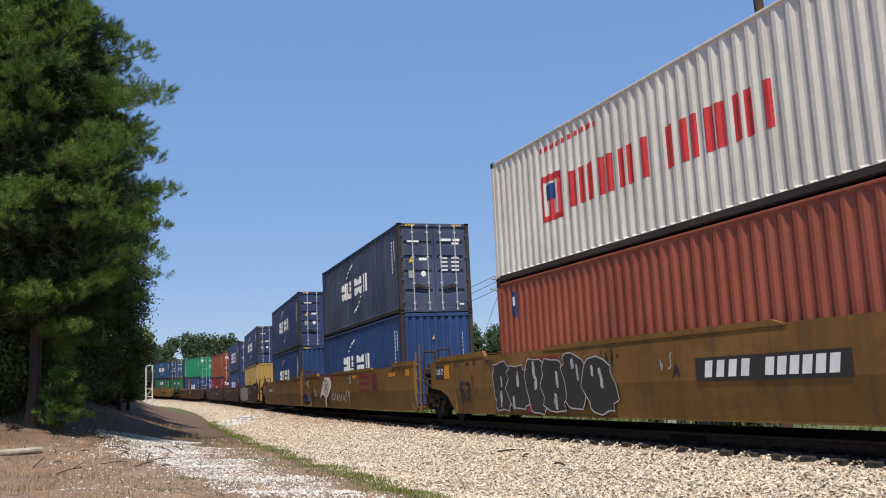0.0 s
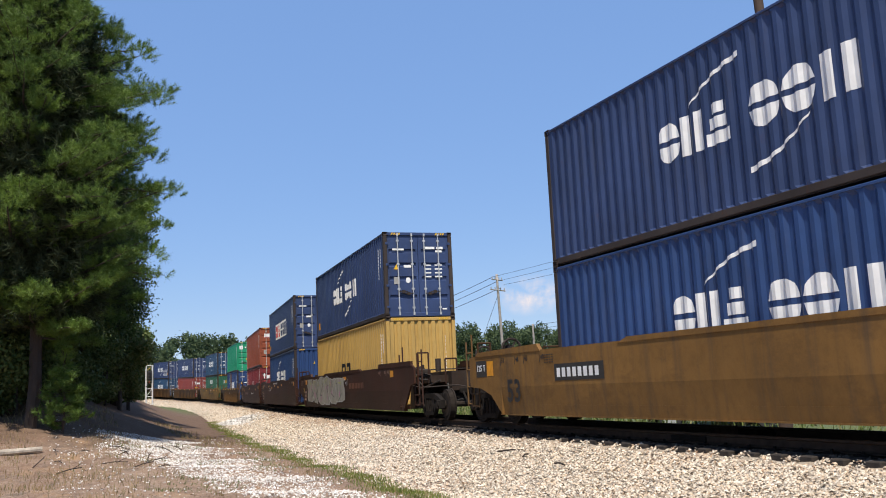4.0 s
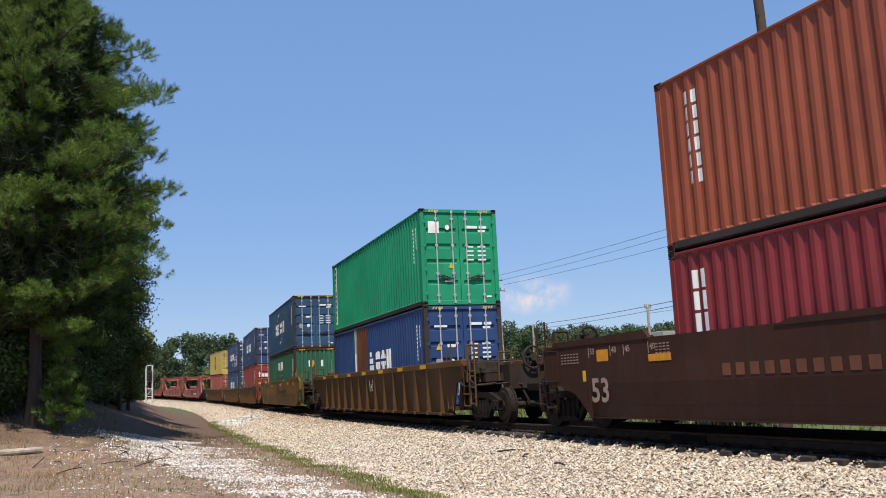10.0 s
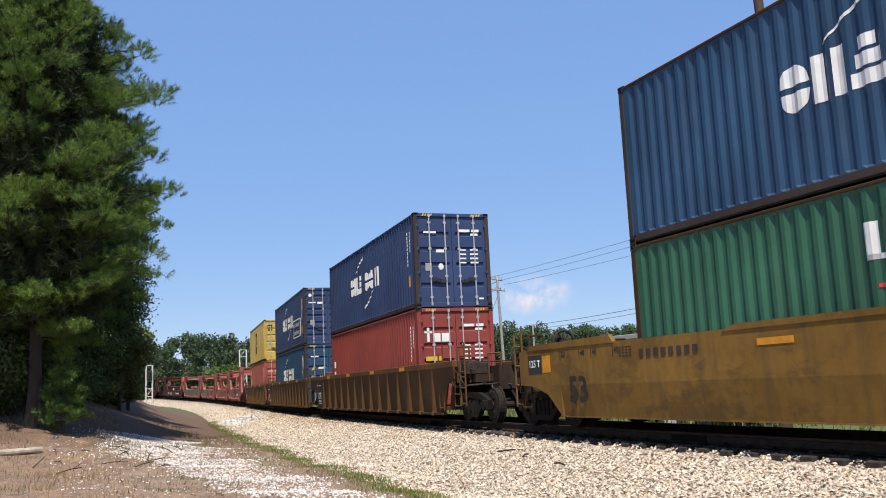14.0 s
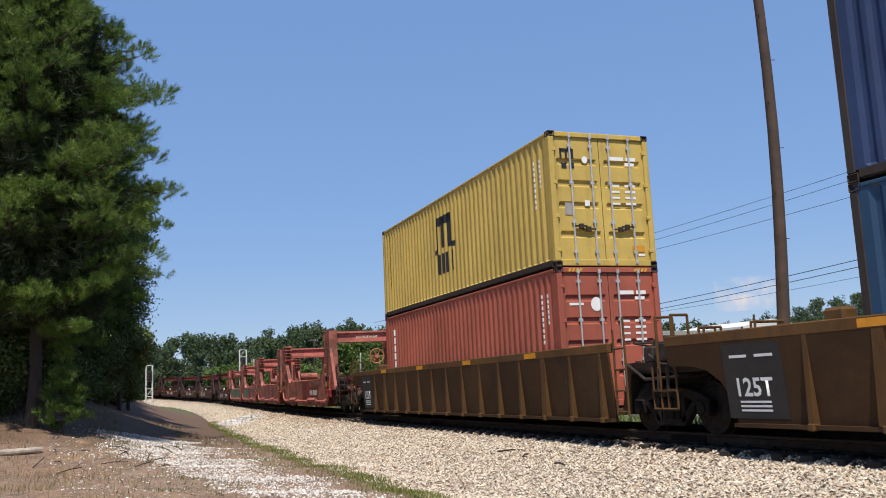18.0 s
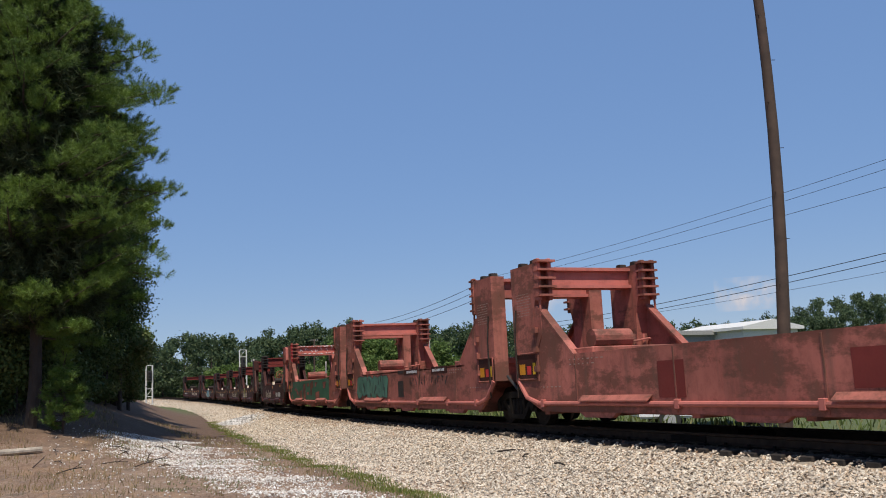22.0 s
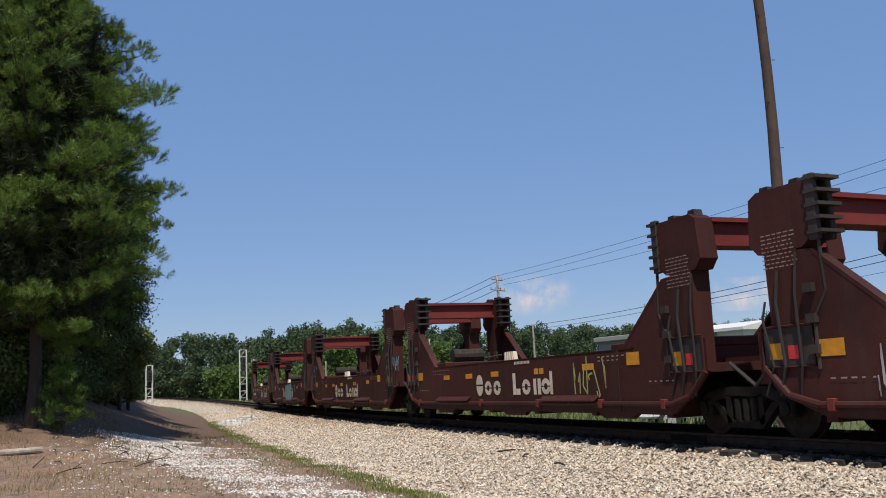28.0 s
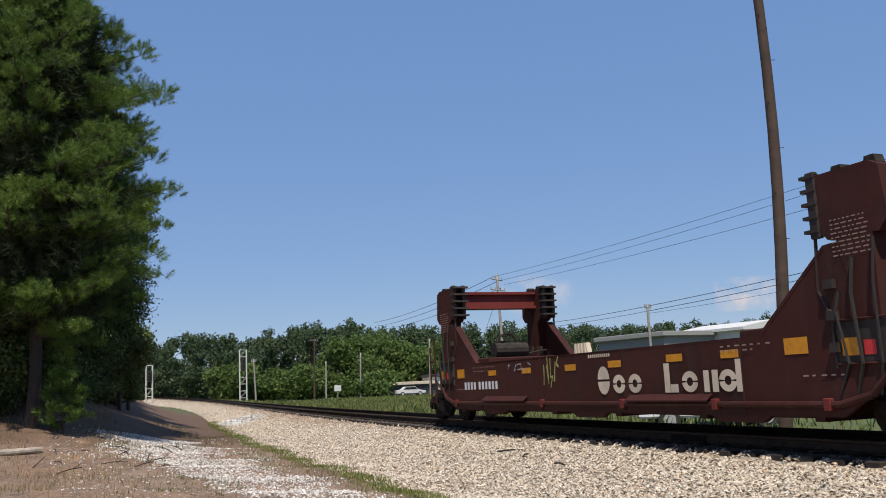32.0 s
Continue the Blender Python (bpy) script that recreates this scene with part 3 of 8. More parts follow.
def pine(name, x, y, height, profile, label, shoots=1500, low=1.5, count=26, lean=0.0, limbs=70, width=0.009, tuft=0.30, inner=0):
    """profile: (height fraction, radius) pairs of the crown's outline."""
    z0 = float(ground_z(x, y))
    t = thing(name, label, "tree", "roadside pines", pose(x, y, z0))
    bm = bmesh.new()
    pts = [Vector((lean * (h / height) ** 2 + 0.12 * math.sin(h * 0.7 + x), 0.1 * math.cos(h * 0.5 + y), h)) for h in np.linspace(-0.4, height, 12)]
    rad = [0.020 * height * (1 - 0.93 * i / 11) * 0.55 + 0.015 for i in range(12)]
    trunk_mesh(bm, pts, rad)
    part("trunk", bm, BARK, t)
    hs, rs = zip(*profile)
    lb = bmesh.new()
    cs, ds = [], []
    for i in range(limbs):
        f = (i + RNG.uniform(0, 1)) / limbs
        h = low + (height - low) * f ** 0.9
        r = float(np.interp(h / height, hs, rs)) * RNG.uniform(0.72, 1.02)
        a = RNG.uniform(0, 2 * np.pi)
        j = min(10, int((h + 0.4) / (height + 0.4) * 11))
        p0 = pts[j]
        p0 = Vector((p0.x, p0.y, h))
        rise = r * RNG.uniform(-0.10, 0.30) + (0.4 if f > 0.8 else 0)
        p1 = p0 + Vector((math.cos(a) * r * 0.55, math.sin(a) * r * 0.55, rise * 0.3))
        p2 = p0 + Vector((math.cos(a + 0.1) * r, math.sin(a + 0.1) * r, rise))
        tube(lb, p0, p1, 0.012 * r + 0.016, 5, 0.008 * r + 0.010, False)
        tube(lb, p1, p2, 0.008 * r + 0.010, 5, 0.006, False)
        # boughs: mounds of brushes on the limb's outer half, dark gaps between them
        pads = max(2, int(1.6 + 0.75 * r))
        m = max(3, int(shoots / limbs / pads * (0.5 + r / max(rs))))
        for k in range(pads):
            s = min(1.0, 0.30 + 0.70 * (k + RNG.uniform(0.3, 1.0)) / pads)
            b = p0.lerp(p1, min(1, s / 0.55)) if s < 0.55 else p1.lerp(p2, (s - 0.55) / 0.45)
            pr = min(0.95, 0.22 + 0.15 * r) * (1.15 - 0.40 * s) * RNG.uniform(0.7, 1.2)
            for _ in range(m):
                off = Vector(RNG.normal(0, 1, 3)).normalized() * (pr * RNG.uniform(0.55, 1.0))
                off.z = abs(off.z) * 0.75 - 0.15 * pr
                cs.append(tuple(b + off))
                ds.append((math.cos(a) * 0.25 + off.x / pr, math.sin(a) * 0.25 + off.y / pr, 0.55 + off.z / pr))
    part("limb", lb, BARK, t)
    cs, ds = np.array(cs), np.array(ds)
    p, f = tufts(cs, ds, RNG.uniform(0.7, 1.25, len(cs)) * tuft, count, width)
    part("crown", from_arrays("crown", p, f, NEEDLE), NEEDLE, t)
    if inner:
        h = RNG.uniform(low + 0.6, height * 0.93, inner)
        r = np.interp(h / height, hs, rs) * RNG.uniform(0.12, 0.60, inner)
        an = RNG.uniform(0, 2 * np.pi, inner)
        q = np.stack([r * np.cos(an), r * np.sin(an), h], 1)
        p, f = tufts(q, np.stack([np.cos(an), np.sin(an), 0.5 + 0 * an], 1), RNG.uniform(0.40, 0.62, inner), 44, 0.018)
        part("inner_foliage", from_arrays("inner_foliage", p, f, INNER_SHADE), INNER_SHADE, t, "inner needles coloured dark for the crown's inner shade")
    return t


def leafy(name, x, y, height, radius, label, clumps=160, count=26, leaf=0.09, low=0.25, group="broadleaf trees", mat_=None, spread_=None, z0=None, squash=1.0):
    z0 = float(ground_z(x, y)) if z0 is None else z0
    t = thing(name, label, "tree", group, pose(x, y, z0))
    bm = bmesh.new()
    top = Vector((RNG.normal(0, 0.2), RNG.normal(0, 0.2), height * 0.8))
    tube(bm, (0, 0, -0.3), top * 0.5, 0.022 * height + 0.02, 8, 0.014 * height + 0.015, False)
    tube(bm, top * 0.5, top, 0.014 * height + 0.015, 8, 0.02, False)
    part("trunk", bm, BARK, t)
    lumps = [(RNG.normal(0, 0.42 * radius), RNG.normal(0, 0.42 * radius), height * RNG.uniform(low + 0.12, 0.9), radius * RNG.uniform(0.35, 0.62)) for _ in range(9)]
    cs = []
    lb = bmesh.new()
    for cx_, cy_, cz_, cr in lumps:
        tube(lb, top * RNG.uniform(0.4, 0.8), (cx_, cy_, cz_), 0.010 * height * 0.6 + 0.01, 5, 0.01, False)
        v = RNG.normal(0, 1, (clumps // 9, 3))
        v /= np.linalg.norm(v, axis=1, keepdims=True)
        cs.append(np.array((cx_, cy_, cz_)) + v * cr * RNG.uniform(0.55, 1.05, (len(v), 1)) * np.array((1, 1, 0.8 * squash)))
    part("limb", lb, BARK, t)
    cs = np.concatenate(cs)
    cs[:, 2] = np.maximum(cs[:, 2], height * low * 0.6)
    p, f = leaves(cs, spread_ or radius * 0.12, count, leaf)
    mm = mat_ or LEAF
    part("crown", from_arrays("crown", p, f, mm), mm, t)
    return t


SWAY = []


def build_near_trees():
    prof = [(0.0, 0.4), (0.13, 2.2), (0.20, 3.6), (0.26, 4.6), (0.32, 5.1), (0.42, 5.1), (0.50, 4.7), (0.56, 4.5), (0.66, 4.0), (0.76, 2.5), (0.90, 1.3), (1.0, 0.3)]
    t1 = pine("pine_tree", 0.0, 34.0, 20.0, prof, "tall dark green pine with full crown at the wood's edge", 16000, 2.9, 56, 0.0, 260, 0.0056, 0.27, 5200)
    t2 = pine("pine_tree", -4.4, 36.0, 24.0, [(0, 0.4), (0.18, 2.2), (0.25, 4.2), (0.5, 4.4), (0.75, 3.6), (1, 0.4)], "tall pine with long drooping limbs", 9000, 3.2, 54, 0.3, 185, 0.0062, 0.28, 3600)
    for t, stubs in ((t1, ((2.9, 0.35, 0.9, 0.8), (4.2, -0.5, 1.3, 0.2), (5.6, -0.9, 1.0, 1.0), (6.6, -1.9, 1.4, -0.2), (9.2, -1.2, 1.5, 0.5))),):
        for h, an, ln, rise in stubs:
            bm = bmesh.new()
            e = Vector((math.cos(an) * ln, math.sin(an) * ln, rise))
            pipe(bm, [(0, 0, h), tuple(Vector((0, 0, h)) + e * 0.5 + Vector((0, 0, -0.12))), tuple(Vector((0, 0, h)) + e)], 0.022, 5)
            part("dead_limb", bm, PALEBARK, t, "bare bleached dead limb")
    pine("pine_tree", -8.5, 41.0, 24.0, [(0, 1.5), (0.2, 4.4), (0.5, 4.4), (0.75, 3.6), (1, 0.4)], "tall pine in the shade of the wood", 1800, 2.0, 30, 0.2, 90, 0.03, 0.45)
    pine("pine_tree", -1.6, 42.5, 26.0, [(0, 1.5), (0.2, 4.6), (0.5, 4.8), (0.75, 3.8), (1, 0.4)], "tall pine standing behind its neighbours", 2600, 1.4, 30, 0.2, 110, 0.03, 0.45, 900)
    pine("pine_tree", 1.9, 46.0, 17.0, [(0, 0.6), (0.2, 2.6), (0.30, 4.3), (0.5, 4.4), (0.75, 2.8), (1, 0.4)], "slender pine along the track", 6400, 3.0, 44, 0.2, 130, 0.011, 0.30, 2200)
    pine("pine_sapling", 0.9, 33.4, 2.75, [(0, 0.75), (0.3, 0.85), (0.7, 0.5), (1, 0.1)], "young green pine sapling on bare soil", 420, 0.15, 34, 0.0, 40, 0.010, 0.20)
    pine("pine_sapling", -1.6, 32.6, 1.4, [(0, 0.6), (0.3, 0.7), (0.7, 0.4), (1, 0.1)], "small pine sapling among dry twigs", 220, 0.15, 30, 0.0, 26, 0.010, 0.20)
    pine("pine_tree", 2.7, 57.0, 18.0, [(0, 1.2), (0.2, 3.2), (0.5, 3.2), (0.75, 2.4), (1, 0.4)], "slim pine beside the cleared strip", 2200, 0.8, 28, 0.1, 90, 0.03, 0.45)
    t3 = leafy("oak_tree", 4.0, 50.0, 11.6, 2.3, "slim broadleaf tree with small grey green leaves", 1000, 22, 0.085, 0.18)
    SWAY.extend([(t1, 0.09, 3.4), (t2, 0.08, 4.1), (t3, 0.16, 2.6)])
    for x, y, h, r in ((4.0, 58, 6.0, 1.8), (4.8, 66, 7.0, 2.2), (5.4, 76, 6.0, 2.6), (6.4, 90, 6.5, 2.8), (2.0, 62, 10, 3.4), (4.5, 80, 10, 3.6), (8.2, 108, 6, 3.2), (8.0, 120, 8, 3.6), (9.8, 132, 7, 3.4)):
        leafy("roadside_bush", x, y, h, r, "yellow green bushy growth beside the track", 640, 26, 0.15, 0.06, "trackside bushes")
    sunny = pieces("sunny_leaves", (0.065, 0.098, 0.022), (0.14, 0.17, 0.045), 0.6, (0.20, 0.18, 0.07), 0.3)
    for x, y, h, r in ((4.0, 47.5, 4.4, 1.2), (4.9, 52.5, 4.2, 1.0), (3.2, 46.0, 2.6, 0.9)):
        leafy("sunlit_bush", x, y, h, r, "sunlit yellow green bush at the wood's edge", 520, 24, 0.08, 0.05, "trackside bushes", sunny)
    for x, y, h, r in ((-6, 38.5, 2.2, 1.6), (2.6, 48, 2.0, 1.3), (3.6, 53, 2.2, 1.3), (-8.5, 38, 2.4, 1.7), (-0.4, 41, 2.6, 2.0), (-3.5, 40, 3.0, 2.2), (0.8, 46, 3.0, 2.0), (-2.4, 41.5, 4.0, 2.4), (-5.6, 41, 5.0, 2.6), (-8, 43, 5.0, 3.0), (-0.6, 44.5, 5.5, 2.6), (2.0, 52, 4.5, 2.2), (1.2, 48, 6.0, 2.4), (-3.0, 46, 6.5, 3.0), (-7.0, 46, 6.5, 3.0), (2.6, 56, 5.0, 2.2), (-1.3, 35.6, 2.2, 1.0), (-2.6, 36.5, 3.2, 1.5), (-0.5, 36.0, 3.4, 1.8), (-1.8, 37.5, 5.2, 2.0), (1.0, 38.5, 4.2, 1.6), (1.8, 42.5, 4.6, 1.7), (3.4, 50.5, 3.6, 1.5), (4.2, 56, 4.0, 1.5), (-0.2, 40.5, 7.0, 2.2)):
        leafy("low_bush", x, y, h, r, "low shaded bush under the pines", 320, 22, 0.08, 0.04, "undergrowth")
    for x, y, h in ((-10, 50, 22), (-5, 55, 23), (0, 60, 22), (-14, 46, 24), (1.5, 72, 20), (-18, 40, 24), (-13, 38, 23)):
        pine("wood_pine", x, y, h, [(0, 3.0), (0.3, 5.0), (0.6, 4.4), (1, 0.4)], "pine of the dense wood behind", 1300, 0.6, 22, 0.2, 70, 0.06, 0.6)
    # felled log and dry sticks at the wood's foot
    log = thing("felled_log", "short pale felled log lying on the soil", "log", "", pose(-0.6, 29.4, float(ground_z(-0.6, 29.4)) + 0.09, 0, 0, 12))
    bm = bmesh.new()
    tube(bm, (-0.95, 0, 0), (0.95, 0.06, 0.02), 0.10, 9, 0.085)
    part("stem", bm, plain("bleached_wood", (0.36, 0.31, 0.25), 0.85, vary=0.3, scale=6), log)
    for k in range(16):
        x, y = RNG.uniform(-1.5, 4.5), RNG.uniform(25, 31)
        bm = bmesh.new()
        ln = RNG.uniform(0.3, 0.9)
        an = RNG.uniform(0, 6.28)
        e = Vector((math.cos(an) * ln, math.sin(an) * ln, RNG.uniform(0.0, 0.25)))
        pipe(bm, [(0, 0, 0), tuple(e * 0.5 + Vector((0.03, 0.04, 0.03))), tuple(e)], 0.014, 5)
        tube(bm, e * 0.55, e * 0.8 + Vector((0.1, -0.06, 0.12)), 0.010, 5, 0.005)
        ob = new("dry_stick", finish(bm, "dry_stick", BARK))
        ob.matrix_basis = pose(x, y, float(ground_z(x, y)) + 0.012)
        tagged(ob, "dry grey brown stick lying on the soil", "stick", "fallen sticks")


def build_far_wood():
    """Rows of distant trees, one heap of foliage."""
    rows = []
    for k in range(4):
        x = 14.0
        while x < 330:
            y = 170 + 9 * k + RNG.uniform(-4, 4) + (0 if x < 220 else (x - 220) * -0.3)
            top = float(np.interp(x, (14, 22.2, 25, 28, 31, 33.7, 36, 38, 41, 45, 47, 52, 56, 62, 69, 77, 89, 96, 104, 110, 126, 180, 200, 211, 330), (6.0, 9.2, 11.4, 12.0, 12.7, 12.2, 11.0, 10.8, 11.4, 12.1, 12.9, 13.6, 14.1, 14.0, 13.5, 13.5, 13.3, 13.4, 13.1, 12.3, 12.7, 12.8, 15.6, 20.0, 22.0)))
            r = RNG.uniform(2.6, 4.6)
            rows.append((x, y, top * (1 + 0.035 * k) * RNG.uniform(0.90, 1.05) + 0.5, r))
            x += r * RNG.uniform(0.9, 1.5)
    cs, cv = [], bmesh.new()
    for x, y, h, r in rows:
        z0 = float(ground_z(x, y))
        tube(cv, (x, y, z0 - 0.3), (x, y, z0 + h * 0.7), 0.2, 5, 0.08, False)
        for q_ in range(12):
            f = RNG.uniform(0.10, 0.90) if q_ else 0.93
            f = RNG.uniform(0.04, 0.30) if q_ > 8 else f
            c = np.array((x + RNG.normal(0, 0.34 * r), y + RNG.normal(0, 0.34 * r), z0 + h * f))
            v = RNG.normal(0, 1, (15, 3))
            v /= np.linalg.norm(v, axis=1, keepdims=True)
            q = c + v * r * (0.55 - 0.22 * f) * RNG.uniform(0.6, 1.05, (15, 1))
            q[:, 2] = np.clip(q[:, 2], z0 + 0.3, z0 + h)
            cs.append(q)
    p, f = leaves(np.concatenate(cs), 0.36, 13, 0.30)
    tagged(new("far_wood", from_arrays("far_wood", p, f, FAR_LEAF)), "distant green mixed wood along the field", "woods", kind="stuff")
    tagged(new("far_trunks", finish(cv, "far_trunks", BARK)), "trunks of the distant wood", "woods", kind="stuff")
    light = pieces("light_leaves", (0.075, 0.13, 0.030), (0.15, 0.21, 0.06), 0.7, None, 0.3)
    for x, y, h, r in ((49, 150, 10.5, 4.2), (54, 152, 12.0, 4.6), (58, 148, 11, 4.6), (62, 150, 9, 4), (66, 150, 9.5, 4.6), (44, 150, 5, 3.4), (41, 150, 4.5, 3.2), (33, 152, 6.5, 3.6), (30, 150, 5.5, 3.2), (50, 136, 4, 2.6), (37, 156, 5.0, 3.2), (71, 150, 8, 4.0)):
        leafy("field_tree", x, y, h, r, "light green broadleaf tree at the field's far side", 560, 18, 0.30, 0.05, "field trees", light, r * 0.12)


# ---- poles, wires, far things ----
PALEPOLE = plain("bleached_pole_timber", (0.30, 0.27, 0.24), 0.85, vary=0.2, scale=3)
WOODPOLE = plain("weathered_pole_timber", (0.062, 0.038, 0.027), 0.85, vary=0.3, scale=3)
CONCRETE = plain("pale_concrete", (0.45, 0.44, 0.41), 0.8)
WIRE = plain("black_wire", (0.03, 0.03, 0.032), 0.6)
SHEET = plain("white_sheet_metal", (0.62, 0.61, 0.58), 0.7)
GLASSY = plain("dark_glass", (0.02, 0.025, 0.03), 0.1)


def wooden_pole(name, base, top, r0, r1, label, steps=False, arms=(), bow=0.0):
    base, top = Vector(base), Vector(top)
    wood = PALEPOLE if "grey" in label or "pale" in label else WOODPOLE
    t = thing(name, label, "utility pole", "utility poles", Matrix.Translation(base))
    bm = bmesh.new()
    d = top - base
    n, k = 10, 12
    v = []
    for i in range(n + 1):
        r = r0 + (r1 - r0) * i / n
        c = Vector((bow * math.sin(math.pi * i / n), 0, 0))
        v += [tuple(d * (i / n) + c + Vector((math.cos(2 * math.pi * j / k) * r, math.sin(2 * math.pi * j / k) * r, 0))) for j in range(k)]
    f = [(i * k + j, i * k + (j + 1) % k, (i + 1) * k + (j + 1) % k, (i + 1) * k + j) for i in range(n) for j in range(k)]
    add_faces(bm, v, f + [tuple(range(n * k, n * k + k))])
    part("shaft", bm, wood, t, smooth_faces=True)
    if steps:
        for i in range(8):
            b = bmesh.new()
            p = d * (0.24 + 0.075 * i) + Vector((bow * math.sin(math.pi * (0.24 + 0.075 * i)), 0, 0))
            tube(b, p, p + Vector((0.22 if i % 2 else -0.20, -0.1, 0)), 0.009, 5)
            part("step_bolt", b, CAST, t)
    for h, w, ang in arms:
        b = bmesh.new()
        p = d * h
        v = Vector((math.cos(ang), math.sin(ang), 0)) * w
        tube(b, p - v, p + v, 0.06, 6)
        arm = part("crossarm", b, wood, t)
        for k in (-0.9, -0.35, 0.35, 0.9):
            b = bmesh.new()
            tube(b, p + v * k, p + v * k + Vector((0, 0, 0.28)), 0.05, 6)
            part("insulator", b, GREY, arm)
    return t


def wires(pairs, label):
    for i, (a, b, sag, r) in enumerate(pairs):
        a, b = Vector(a), Vector(b)
        bm = bmesh.new()
        pts = [a.lerp(b, t) - Vector((0, 0, sag * 4 * t * (1 - t))) for t in np.linspace(0, 1, 17)]
        pipe(bm, pts, r, 5)
        tagged(new("overhead_wire", finish(bm, "overhead_wire", WIRE)), label, "wire", "overhead wires")


def signal_mast(x, y, h, w, label):
    z0 = float(ground_z(x, y))
    t = thing("signal_mast", label, "railway signal", "signal masts", pose(x, y, z0))
    for sx in (-w / 2, w / 2):
        b = bmesh.new()
        tube(b, (sx, 0, 0), (sx, 0, h), 0.09, 8)
        part("leg", b, SHEET, t)
    n = int(h / 0.9)
    b = bmesh.new()
    for i in range(n + 1):
        z = h * i / n
        tube(b, (-w / 2, 0, z), (w / 2, 0, z), 0.04, 5)
        if i < n and i % 2:
            tube(b, (-w / 2, 0, z), (w / 2, 0, z + h / n), 0.03, 5)
    part("lattice", b, SHEET, t)
    b = bmesh.new()
    rbox(b, -0.3, 0.3, -0.25, 0.1, h * 0.62, h * 0.86, 0.04)
    hd = part("signal_head", b, DARK, t)
    for k in (0.66, 0.74, 0.82):
        b = bmesh.new()
        tube(b, (0, -0.25, h * k), (0, -0.45, h * k), 0.11, 10)
        part("lens_hood", b, DARK, hd)


def cloud_material():
    k = Nodes("thin_cloud")
    n = k.ramp(k.noise(0.018, 6, None, 0.6), 0.40, 0.70)
    ln = k.t.nodes.new("ShaderNodeVectorMath")
    ln.operation = "LENGTH"
    mp = k.n("ShaderNodeMapping", Scale=(0.0078, 1.0, 0.0165))
    k.link(k.co, mp.inputs["Vector"])
    k.link(mp.outputs[0], ln.inputs[0])
    edge = k.ramp(ln.outputs["Value"], 0.25, 1.0, 1.0, 0.0)
    mul = k.t.nodes.new("ShaderNodeMath")
    mul.operation = "MULTIPLY"
    k.link(n, mul.inputs[0])
    k.link(edge, mul.inputs[1])
    em = k.n("ShaderNodeEmission", Strength=0.62)
    em.inputs["Color"].default_value = (0.95, 0.86, 0.86, 1)
    tr = k.t.nodes.new("ShaderNodeBsdfTransparent")
    ms = k.t.nodes.new("ShaderNodeMixShader")
    k.link(mul.outputs[0], ms.inputs[0])
    k.link(tr.outputs[0], ms.inputs[1])
    k.link(em.outputs[0], ms.inputs[2])
    k.link(ms.outputs[0], k.t.nodes["Material Output"].inputs[0])
    return k.m


def build_clouds():
    m = cloud_material()
    for az, el, w, h in ((0.5363, 0.096, 135, 62), (0.768, 0.082, 80, 44)):
        d = 2400.0
        bm = bmesh.new()
        add_faces(bm, [(-w, 0, -h), (w, 0, -h), (w, 0, h), (-w, 0, h)], [(0, 1, 2, 3)])
        ob = new("backdrop_cloud", finish(bm, "backdrop_cloud", m))
        ob.matrix_basis = pose(math.sin(az) * d, math.cos(az) * d, d * el, 0, 0, -math.degrees(az))
        ob.visible_shadow = False
        tagged(ob, "faint pinkish white cloud low in the sky", "cloud", kind="structure")


